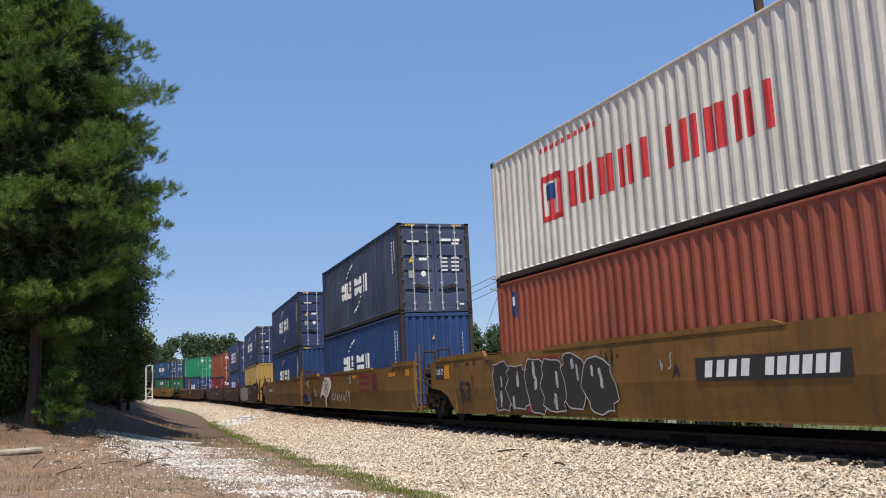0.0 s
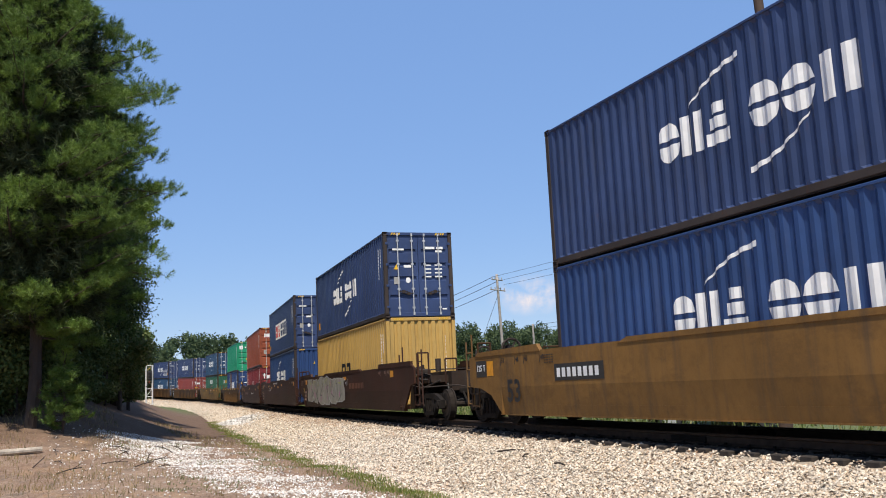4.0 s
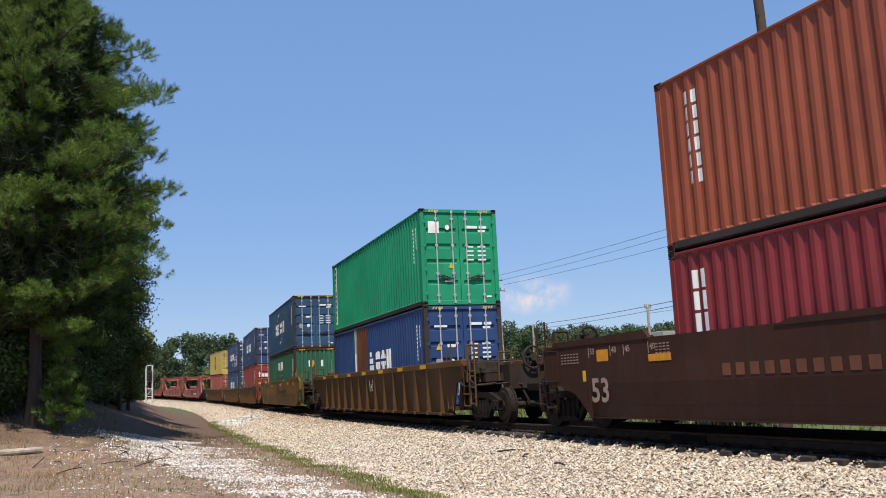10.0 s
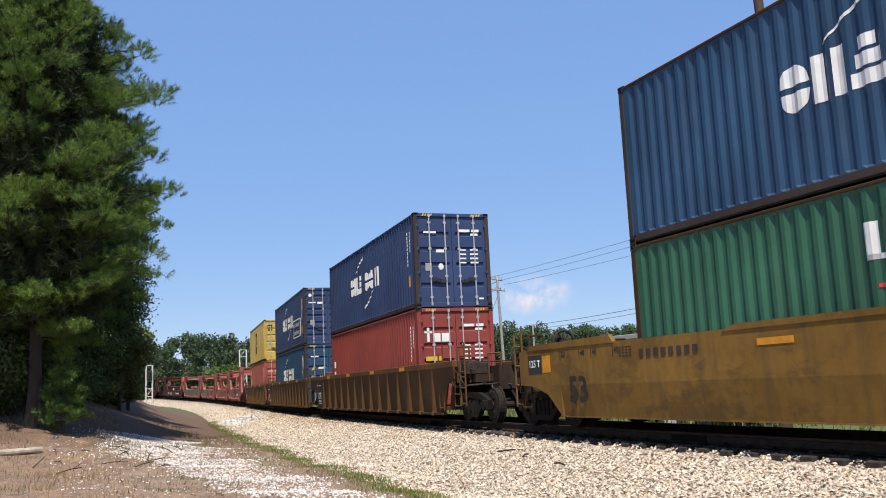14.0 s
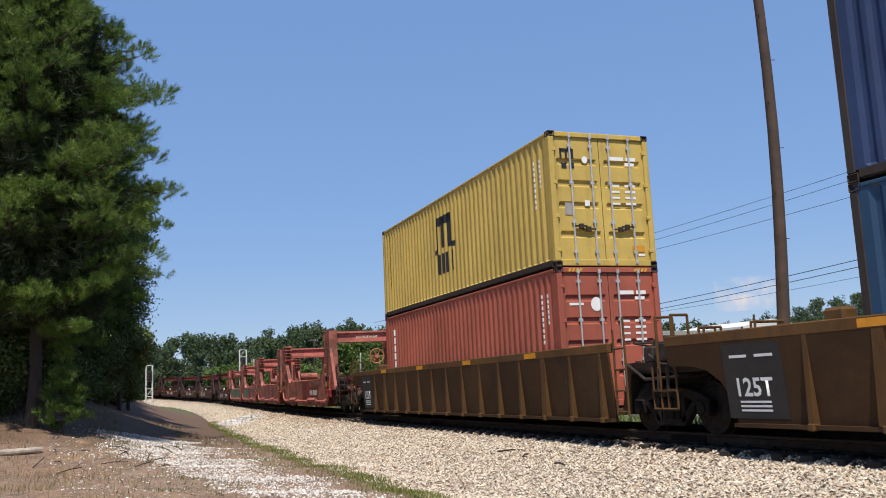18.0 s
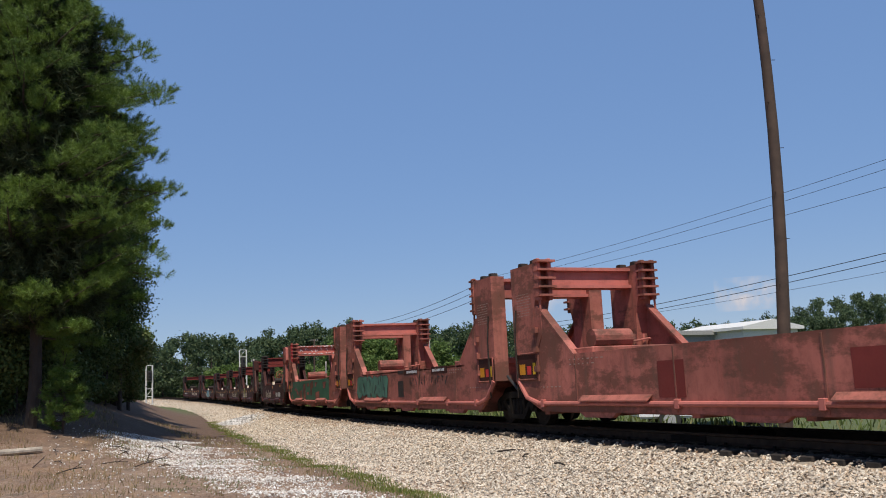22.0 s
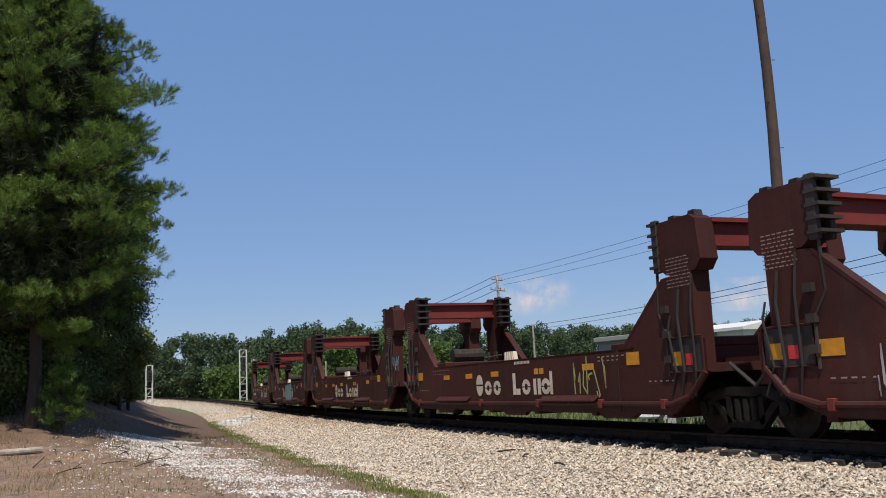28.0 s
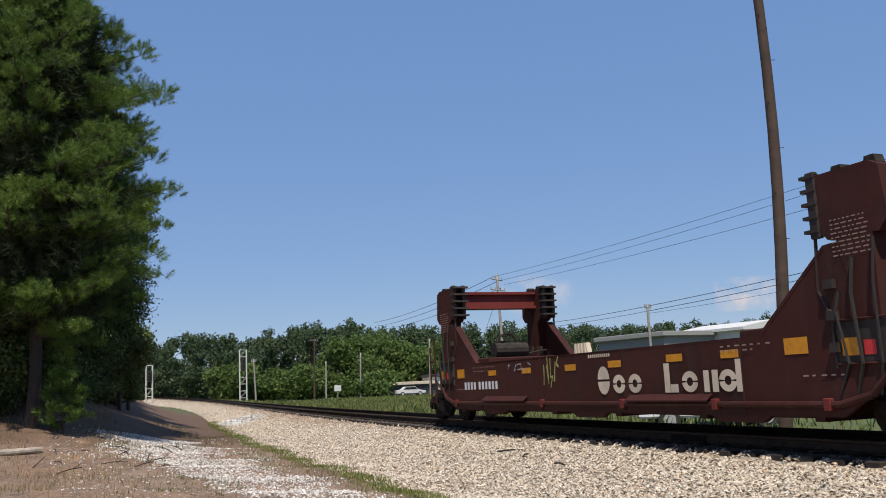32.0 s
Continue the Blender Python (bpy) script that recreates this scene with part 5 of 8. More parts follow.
def container(label, color, h=BOX_H, front="doors", marks=(), frame_mat=None, hazard=True, grooves=(0.2, 0.44, 0.62, 0.80), end_marks=None, group="shipping containers"):
    m = PAINT[color]
    fm = frame_mat or m
    c = thing("shipping_container", label, "container", group)
    hk = round(h, 3)
    part("side_wall", cached(("side_wall", hk, 0), lambda b: wall_near(b, h), m), m, c)
    part("side_wall", cached(("side_wall", hk, 1), lambda b: wall_far(b, h), m), m, c)
    part("roof_panel", cached(("roof_panel", hk), lambda b: box(b, -BOX_W / 2 + 0.02, BOX_W / 2 - 0.02, -BOX_L / 2 + 0.06, BOX_L / 2 - 0.06, h - 0.05, h - 0.02), m), m, c)
    part("underframe", cached(("underframe", hk), lambda b: box(b, -BOX_W / 2 + 0.05, BOX_W / 2 - 0.05, -BOX_L / 2 + 0.06, BOX_L / 2 - 0.06, 0.03, 0.15), DARK), DARK, c)
    for sx in (-1, 1):
        def rail_low(b, sx=sx):
            x0, x1 = sorted((sx * BOX_W / 2, sx * (BOX_W / 2 - 0.06)))
            rbox(b, x0 + 0.012, x1 - 0.012, -BOX_L / 2 + 0.178, BOX_L / 2 - 0.178, 0.045, 0.165, 0.008)
        def rail_top(b, sx=sx):
            x0, x1 = sorted((sx * BOX_W / 2, sx * (BOX_W / 2 - 0.06)))
            rbox(b, x0, x1, -BOX_L / 2 + 0.178, BOX_L / 2 - 0.178, h - 0.072, h - 0.026, 0.008)
        # the rail's dark colour holds the shade between stacked boxes
        part("bottom_rail", cached(("bottom_rail", sx), rail_low, PAINT["edge"]), PAINT["edge"], c)
        part("top_rail", cached(("top_rail", sx, hk), rail_top, fm), fm, c)
        for sy in (-1, 1):
            def post(b, sx=sx, sy=sy):
                x0, x1 = sorted((sx * (BOX_W / 2 - 0.004), sx * (BOX_W / 2 - 0.13)))
                y0, y1 = sorted((sy * (BOX_L / 2 - 0.004), sy * (BOX_L / 2 - 0.14)))
                rbox(b, x0, x1, y0, y1, 0.118, h - 0.118, 0.015)
            pm = PAINT["edge"] if color in ("navy", "navy_dusty", "blue", "bright_blue") else fm
            part("corner_post", cached(("corner_post", sx, sy, hk), post, pm), pm, c)
            for z in (0.0, h - 0.118):
                part("corner_casting", cached(("corner_casting",), casting, FRAME), FRAME, c, at=pose(sx * (BOX_W / 2 - 0.081), sy * (BOX_L / 2 - 0.089), z))
    # ends
    part("end_header", cached(("end_header", hk), lambda b: rbox(b, -BOX_W / 2 + 0.13, BOX_W / 2 - 0.13, -BOX_L / 2 + 0.012, -BOX_L / 2 + 0.12, h - 0.118, h - 0.012, 0.01), fm), fm, c)
    part("end_sill", cached(("end_sill",), lambda b: rbox(b, -BOX_W / 2 + 0.14, BOX_W / 2 - 0.14, -BOX_L / 2 + 0.012, -BOX_L / 2 + 0.12, 0.02, 0.155, 0.01), fm), fm, c)
    part("rear_wall", cached(("rear_wall", hk), lambda b: box(b, -BOX_W / 2 + 0.1, BOX_W / 2 - 0.1, BOX_L / 2 - 0.06, BOX_L / 2 - 0.03, 0.03, h - 0.03), m), m, c)
    if front == "doors":
        for side in (-1, 1):
            d = part("door", cached(("door", side, hk, grooves), lambda b: door_leaf(b, h, side, grooves), m), m, c)
            for k in (0, 1):
                x = side * (0.20 + 0.50 * k) + (0.02 if side > 0 else -0.02)
                def rod(b, x=x):
                    y = -BOX_L / 2 + 0.022
                    tube(b, (x, y, 0.10), (x, y, h - 0.075), 0.021, 8)
                    for z in (0.32, h * 0.33, h * 0.62, h - 0.30):
                        box(b, x - 0.045, x + 0.045, y - 0.012, y + 0.04, z - 0.03, z + 0.03)
                    box(b, x - 0.03, x + 0.03, y - 0.03, y + 0.03, 0.07, 0.16)
                    box(b, x - 0.03, x + 0.03, y - 0.03, y + 0.03, h - 0.14, h - 0.05)
                r = part("lock_rod", cached(("lock_rod", x, hk), rod, ROD), ROD, d)
                def handle(b, x=x, k=k, side=side):
                    y = -BOX_L / 2 + 0.012
                    z = 0.80 if k == 0 else 0.86
                    dx = 0.30 * (-side if k else side)
                    box(b, min(x, x + dx), max(x, x + dx), y - 0.012, y + 0.012, z - 0.018, z + 0.018)
                    box(b, x + dx * 0.55 - 0.05, x + dx * 0.55 + 0.05, y - 0.02, y + 0.03, z - 0.05, z + 0.05)
                part("handle", cached(("handle", x, hk), handle, FRAME), FRAME, d)
            for i in range(4):
                z = 0.35 + (h - 0.75) * i / 3
                part("hinge", cached(("hinge",), lambda b: rbox(b, -0.05, 0.05, -0.002, 0.05, -0.04, 0.04, 0.008), fm), fm, c, at=pose(side * (BOX_W / 2 - 0.115), -BOX_L / 2, z))
        bars = [(0.26, 0.60, h * 0.800, h * 0.828), (0.66, 0.90, h * 0.800, h * 0.828), (0.62, 0.86, h * 0.762, h * 0.785)]
        for i in range(4):
            bars += [(0.22, 0.45, h * (0.60 - 0.045 * i), h * (0.615 - 0.045 * i)), (0.58, 0.62 + 0.22, h * (0.60 - 0.045 * i), h * (0.617 - 0.045 * i))]
        bars += [(0.80, 0.96, 0.24, 0.29)]
        part("code_marking", cached(("code_marking", "door", hk), end_flat(bars), WHITE), WHITE, c, "white painted code bars")["kind"] = "stuff"
    else:
        part("end_wall", cached(("end_wall", hk), lambda b: end_ribbed(b, h), m), m, c)
        part("code_marking", cached(("code_marking", "wall", hk), end_flat([(0.84, 0.89, h * 0.3 + 0.13 * i, h * 0.3 + 0.09 + 0.13 * i) for i in range(11)]), WHITE), WHITE, c, "white painted code bars")["kind"] = "stuff"
    if hazard:
        def stripes(b):
            for x0 in (-0.95, 0.62):
                for i in range(4):
                    x = x0 + 0.085 * i
                    y = -BOX_L / 2 + 0.008
                    add_faces(b, [(x, y, h - 0.10), (x + 0.05, y, h - 0.10), (x + 0.085, y, h - 0.03), (x + 0.035, y, h - 0.03)], [(0, 1, 2, 3)])
        part("hazard_stripes", cached(("hazard_stripes", hk), stripes, YELLOW), YELLOW, c, "yellow slanted warning stripes")["kind"] = "stuff"
    for mat_, rects in (end_marks or ()):
        for poly in rects:
            bm = bmesh.new()
            add_faces(bm, [(x, -BOX_L / 2 + 0.044, z) for x, z in poly], [tuple(range(len(poly)))])
            part("end_marking", bm, mat_, c)
    for i, (mat_, shapes) in enumerate(marks):
        for group_ in ([[q] for q in shapes] if len(shapes) < 16 else [shapes]):
            bm = bmesh.new()
            side_marks(bm, group_, 0.005 + 0.004 * i)
            q = part("side_marking", bm, mat_, c)
            if len(group_) > 1:
                q["kind"] = "stuff"
    bm = bmesh.new()
    for mat_, shapes in side_small()[:1]:
        side_marks(bm, shapes)
    part("side_code", bm, WHITE, c)["kind"] = "stuff"
    return c


def quad(x0, x1, z0, z1):
    return [(x0, z0), (x1, z0), (x1, z1), (x0, z1)]


def warn(x, z, s=0.18):
    return (YELLOW, [[(x - s / 2, z), (x + s / 2, z), (x, z + s)]])


def dot(x, z, r):
    return [(x + r * math.cos(a * math.pi / 6), z + r * 1.15 * math.sin(a * math.pi / 6)) for a in range(12)]


DOOR_NAVY = [warn(-0.78, 1.62), (WHITE, [quad(-0.52, -0.26, 1.68, 1.77), quad(-0.90, -0.50, 2.27, 2.33), dot(-0.38, 1.25, 0.085)]), (GREY, [quad(-0.88, -0.68, 1.12, 1.36)])]
DOOR_PLAIN = [(WHITE, [quad(-0.52, -0.26, 1.68, 1.77), quad(-0.90, -0.50, 2.27, 2.33), dot(-0.38, 1.25, 0.085)]), (GREY, [quad(-0.88, -0.68, 1.12, 1.36)])]
MOVERS = []


def load(c, s_front, z):
    MOVERS.append((c, s_front + BOX_L / 2, 5.2, z))
    c.matrix_basis = ride(s_front + BOX_L / 2, 0.0, 5.2, z)


LOW, HIGH = 0.36, 3.256
FLAT = 2.591


def build_containers():
    cma = mark_arc_line()
    nd = "with white block trade mark"
    load(container("light grey corrugated shipping container with red block lettering", "white", marks=mark_red_pair(), frame_mat=PAINT["white"]), 6.75, HIGH)
    load(container("rust red corrugated shipping container in a well car", "rust", marks=[(PAINT["bright_blue"], [(5.45, 5.18, 2.05, 2.62)]), (WHITE, [(5.39, 5.24, 2.3, 2.5)])]), 6.75, LOW)
    load(container("dusty navy blue shipping container " + nd + ", double stacked", "navy_dusty", marks=cma, end_marks=DOOR_NAVY), 26.4, HIGH)
    load(container("bright blue shipping container with blank ribbed end", "bright_blue", front="wall", marks=cma, hazard=False, end_marks=[warn(-0.1, 2.05)]), 26.4, LOW)
    load(container("navy blue shipping container " + nd + " and amber plates", "navy", marks=cma + [(AMBER, [(-5.60, -5.36, 0.62, 1.0)])], end_marks=DOOR_NAVY), 45.85, HIGH)
    load(container("navy blue shipping container with ribbed blue end", "bright_blue", front="wall", marks=cma + [(AMBER, [(-5.60, -5.36, 1.1, 1.45)])]), 45.85, LOW)
    load(container("navy blue shipping container on a yellow one", "navy", marks=cma + [(AMBER, [(5.62, 5.42, 0.42, 0.72)])], end_marks=DOOR_NAVY), 69.92, HIGH)
    load(container("mustard yellow shipping container with black block mark", "mustard", front="wall", marks=[(BLACK, [(1.05, 0.86, 0.95, 1.62), (0.86, 0.50, 1.48, 1.62), (0.50, 0.30, 0.95, 1.62), (0.2, -0.4, 1.48, 1.62), (0.2, 0.0, 0.95, 1.62), (-0.2, -0.4, 0.95, 1.62)])], frame_mat=PAINT["mustard"]), 69.92, LOW)
    load(container("dark blue shipping container with red and white boxed mark", "navy", marks=mark_boxed() + [(AMBER, [(5.62, 5.42, 0.42, 0.72)])], end_marks=DOOR_PLAIN), 89.43, HIGH)
    load(container("blue shipping container with white block mark", "bright_blue", front="wall", marks=cma, end_marks=[warn(-0.1, 2.05)]), 89.43, LOW)
    load(container("orange brown shipping container with yellow warning plate on doors", "orange_rust", marks=mark_column(5.26, 0.98, 2.55, 6, 0.28, WHITE), end_marks=[warn(-0.42, 1.48), (WHITE, [quad(-0.86, -0.42, 2.12, 2.46)]), (RED, [quad(-0.86, -0.42, 2.12, 2.2), quad(-0.86, -0.42, 2.4, 2.46)]), (AMBER, [quad(0.62, 0.90, 0.92, 1.22)]), (GREY, [quad(-0.90, -0.70, 0.92, 1.2)])]), 109.12, LOW + FLAT)
    load(container("dark red shipping container with white block mark on the doors", "red", h=FLAT, marks=mark_column(5.40, 1.22, 2.25, 3, 0.30, WHITE) + [(WHITE, [(0.55, 0.05, 1.28, 1.5), (0.40, 0.20, 1.15, 1.62)])], end_marks=[(WHITE, [quad(-0.92, -0.84, 1.68, 2.06), quad(-1.0, -0.76, 1.9, 1.96), quad(-0.72, -0.50, 1.68, 1.92), quad(-0.46, -0.22, 1.68, 1.92)])]), 109.12, LOW)
    load(container("sea green shipping container with dented side and white strip", "green", marks=[(WHITE, [(5.62, 5.28, 0.36, 2.72)])] + mark_column(5.45, 0.42, 2.66, 10, 0.22, PAINT["navy"]), end_marks=[warn(-0.28, 1.12), (WHITE, [quad(-0.96, -0.62, 2.16, 2.52), dot(-0.36, 2.34, 0.07), quad(-0.5, -0.26, 0.7, 0.75)])], frame_mat=PAINT["green"]), 133.13, HIGH)
    load(container("blue shipping container with brown repaired side panels", "bright_blue", marks=[(PAINT["patch"], [(2.16, 0.62, 0.2, 2.80)]), (PAINT["pale_green"], [(2.50, 2.18, 0.2, 2.80)]), (WHITE, [(2.46, 2.26, 1.1, 1.9)] + sign_row(0.40, -0.2, 1.20, 1.86, ("wedge",)) + sign_row(-0.45, -2.5, 1.20, 1.86, ("disc", "disc", "bars")))], end_marks=DOOR_NAVY), 133.13, LOW)
    load(container("blue shipping container " + nd + " on a green one", "blue", marks=cma, end_marks=DOOR_PLAIN, frame_mat=PAINT["rib_brown"]), 156.75, HIGH)
    load(container("dark green shipping container with faded white lettering blocks", "dark_green", front="wall", marks=mark_serif_row(), frame_mat=PAINT["rib_brown"], end_marks=[(WHITE, [quad(-0.42, -0.22, 1.9, 2.25), quad(0.20, 0.48, 1.9, 2.25)]), (AMBER, [quad(-0.25, -0.03, 1.9, 2.25), quad(-0.62, -0.42, 0.32, 0.6)])]), 156.75, LOW)
    load(container("navy blue shipping container on a brick red one", "navy", marks=cma + [(AMBER, [(-5.60, -5.36, 0.7, 1.05)])], end_marks=DOOR_PLAIN), 180.31, HIGH)
    load(container("brick red shipping container with white block mark on doors", "brick", marks=[(WHITE, [(5.62, 5.45, 0.7 + 0.4 * i, 0.95 + 0.4 * i) for i in range(3)])], end_marks=[(WHITE, [quad(-0.92, -0.84, 1.88, 2.30), quad(-1.0, -0.76, 2.14, 2.2), quad(-0.72, -0.50, 1.88, 2.14), quad(-0.46, -0.22, 1.88, 2.14)]), (YELLOW, [quad(-0.98, -0.5, 1.32, 1.45)])]), 180.31, LOW)
    eco = container("dark blue shipping container with white framed writing on its side", "navy", grooves=(0.12, 0.24, 0.36, 0.5, 0.62, 0.74, 0.88), marks=cma + [(WHITE, [(-2.15, -4.82, 1.44, 1.49), (-2.15, -4.82, 0.54, 0.59), (-2.13, -2.19, 0.54, 1.49), (-4.76, -4.82, 0.54, 1.49)]), (AMBER, [(-5.62, -5.32, 0.62, 1.02)])], end_marks=[(WHITE, [dot(-0.86, 2.50, 0.08), quad(-0.95, -0.58, 2.10, 2.16), quad(-0.5, -0.22, 2.06, 2.16)]), (GREY, [quad(-0.88, -0.66, 1.0, 1.25)]), (YELLOW, [quad(0.52, 0.80, 0.72, 1.08)])])
    for words, y, z, size in (("eco container", -2.32, 1.11, 0.37), ("bamboo flooring", -2.28, 0.69, 0.37)):
        me = lettered(words, size, WHITE)
        me.transform(Matrix.Diagonal((1.0 if "eco" in words else 0.93, 1, 1, 1)))
        part("lettering", me, WHITE, eco, "white written words", at=Matrix.Translation((-BOX_W / 2 + 0.004, y, z)) @ FACE_NEAR)
    load(eco, 199.6, HIGH)
    load(container("mid blue shipping container with navy doors and white mark", "blue", marks=cma, end_marks=DOOR_NAVY), 199.6, LOW)
    load(container("yellow shipping container with black block trade mark", "yellow", marks=mark_two_rows() + mark_column(5.32, 0.9, 2.6, 8, 0.10, BLACK), end_marks=[(BLACK, trade_door()), (WHITE, [dot(-0.36, 2.30, 0.07), quad(-0.42, -0.30, 1.3, 1.42)]), (GREY, [quad(-0.9, -0.7, 1.1, 1.36)]), (AMBER, [quad(0.66, 0.96, 0.32, 0.46)])], frame_mat=PAINT["yellow"]), 219.2, HIGH)
    load(container("weathered salmon red shipping container under a yellow one", "coral", marks=mark_column(5.28, 0.95, 2.45, 6, 0.26, WHITE), end_marks=[(WHITE, [dot(-0.32, 2.12, 0.13), quad(-0.95, -0.62, 2.10, 2.15)])]), 219.2, LOW)


def trade_door():
    return [quad(-0.95, -0.90, 2.30, 2.52), quad(-0.95, -0.62, 2.46, 2.53), quad(-0.82, -0.77, 2.30, 2.5), quad(-0.68, -0.62, 2.30, 2.5), quad(-0.92, -0.80, 2.10, 2.22), quad(-0.74, -0.62, 2.10, 2.22)]


# ---- well cars ----
WHEELS = []
WHEEL_R = 0.42


def wheelset_mesh(bm):
    tube(bm, (-0.72, 0, 0), (0.72, 0, 0), 0.08, 10)
    for sx in (-1, 1):
        tube(bm, (sx * 0.72, 0, 0), (sx * 0.855, 0, 0), WHEEL_R, 28)
        tube(bm, (sx * 0.68, 0, 0), (sx * 0.72, 0, 0), WHEEL_R + 0.028, 28)
        tube(bm, (sx * 0.855, 0, 0), (sx * 0.872, 0, 0), WHEEL_R - 0.06, 24, WHEEL_R - 0.10)
        tube(bm, (sx * 0.872, 0, 0), (sx * 0.93, 0, 0), 0.12, 12)
        for i in range(3):
            a = i * 2.094
            box(bm, sx * 0.875, sx * 0.885, 0.2 * math.cos(a) - 0.03, 0.2 * math.cos(a) + 0.03, 0.2 * math.sin(a) - 0.03, 0.2 * math.sin(a) + 0.03)


def side_frame_mesh(bm):
    x0, x1 = -1.06, -0.94
    top = [(-1.05, 0.36), (-1.05, 0.56), (-0.80, 0.66), (-0.42, 0.74), (0.42, 0.74), (0.80, 0.66), (1.05, 0.56), (1.05, 0.36), (0.80, 0.36), (0.74, 0.50), (0.40, 0.60), (-0.40, 0.60), (-0.74, 0.50), (-0.80, 0.36)]
    prism_x(bm, top, x0, x1)
    low = [(-0.74, 0.50), (-0.60, 0.52), (-0.30, 0.24), (0.30, 0.24), (0.60, 0.52), (0.74, 0.50), (0.36, 0.13), (-0.36, 0.13)]
    prism_x(bm, low, x0, x1)
    for y in (-0.36, 0.36):
        box(bm, x0, x1, y - 0.05, y + 0.05, 0.2, 0.62)
    for y in (-0.18, 0.0, 0.18):
        tube(bm, (-1.0, y, 0.24), (-1.0, y, 0.56), 0.075, 8)
    for y in (-0.89, 0.89):
        rbox(bm, x0 - 0.03, x1 + 0.02, y - 0.16, y + 0.16, 0.30, 0.56, 0.03)
        tube(bm, (x0 - 0.06, y, 0.42), (x0, y, 0.42), 0.10, 10)


def truck(parent, y, s_unit):
    t = part("truck", cached(("truck",), lambda b: (rbox(b, -1.0, 1.0, -0.16, 0.16, 0.46, 0.72, 0.02), rbox(b, -0.2, 0.2, -0.3, 0.3, 0.7, 0.86, 0.02)), CAST), CAST, parent, at=pose(0, y, 0))
    part("side_frame", cached(("side_frame",), side_frame_mesh, CAST), CAST, t)
    part("side_frame", cached(("side_frame",), side_frame_mesh, CAST), CAST, t, at=pose(0, 0, 0, 0, 0, 180))
    for dy in (-0.89, 0.89):
        w = part("wheelset", cached(("wheelset",), wheelset_mesh, WHEEL), WHEEL, t, at=pose(0, dy, WHEEL_R))
        WHEELS.append((w, s_unit + y + dy, dy))
    return t


def ladder(parent, x, y, z0, z1, width, material, rungs=4, grab=0.0):
    bm = bmesh.new()
    for dy in (0, width):
        tube(bm, (x, y + dy, z0), (x, y + dy, z1 + (grab if dy == 0 else grab * 0.6)), 0.022, 6)
    for i in range(rungs):
        z = z0 + 0.06 + (min(z1, z0 + 1.35) - z0 - 0.1) * i / (rungs - 1)
        tube(bm, (x, y, z), (x, y + width, z), 0.018, 6)
    return part("ladder", bm, material, parent)


def brake_wheel(parent, x, y, z, r, material):
    bm = bmesh.new()
    n = 18
    pts = [Vector((x + r * math.cos(2 * math.pi * i / n), y, z + r * math.sin(2 * math.pi * i / n))) for i in range(n + 1)]
    pipe(bm, pts, 0.030, 6)
    for i in range(0, n, 3):
        tube(bm, (x, y, z), pts[i], 0.024, 5, 0.016)
    tube(bm, (x, y - 0.05, z), (x, y + 0.18, z), 0.09, 10)
    box(bm, x - 0.12, x + 0.12, y + 0.10, y + 0.26, z - 0.22, z + 0.12)
    return part("brake_wheel", bm, material, parent)


def couplers(parent, y, sy):
    bm = bmesh.new()
    rbox(bm, -0.11, 0.11, min(y, y + sy * 1.0), max(y, y + sy * 1.0), 0.72, 0.92, 0.02)
    rbox(bm, -0.20, 0.20, min(y + sy * 0.85, y + sy * 1.25), max(y + sy * 0.85, y + sy * 1.25), 0.66, 0.98, 0.05)
    pipe(bm, [(-0.3, y + sy * 0.2, 0.75), (-0.32, y + sy * 0.6, 0.45), (-0.1, y + sy * 1.1, 0.4)], 0.03, 6)
    part("coupler", bm, CAST, parent)


def leaning(z, lift=0.0):
    """x of the leaning side sheet of a ribbed car at height z."""
    return -(1.40 + 0.10 * (z - 0.22) / 1.23 + 0.004 + lift)


def plate_marks(parent, rects, x, material, name="marking", label="", lean=False):
    """Flat paint on the near side. rects: (y rear, y front, z0, z1)."""
    big = len(rects) < 16 and min(abs(a - b) * (z1 - z0) for a, b, z0, z1 in rects) > 0.035
    for group_ in ([[q] for q in rects] if big else [rects]):
        bm = bmesh.new()
        for a, b, z0, z1 in group_:
            xa, xb = (leaning(z0, x), leaning(z1, x)) if lean else (x, x)
            add_faces(bm, [(xa, a, z0), (xa, b, z0), (xb, b, z1), (xb, a, z1)], [(0, 1, 2, 3)])
        q = part(name, bm, material, parent, label)
        if len(group_) > 1:
            q["kind"] = "stuff"


def writing(parent, words, y, z, size, material, x):
    return part("lettering", lettered(words, size, material), material, parent, at=Matrix.Translation((x, y, z)) @ FACE_NEAR)


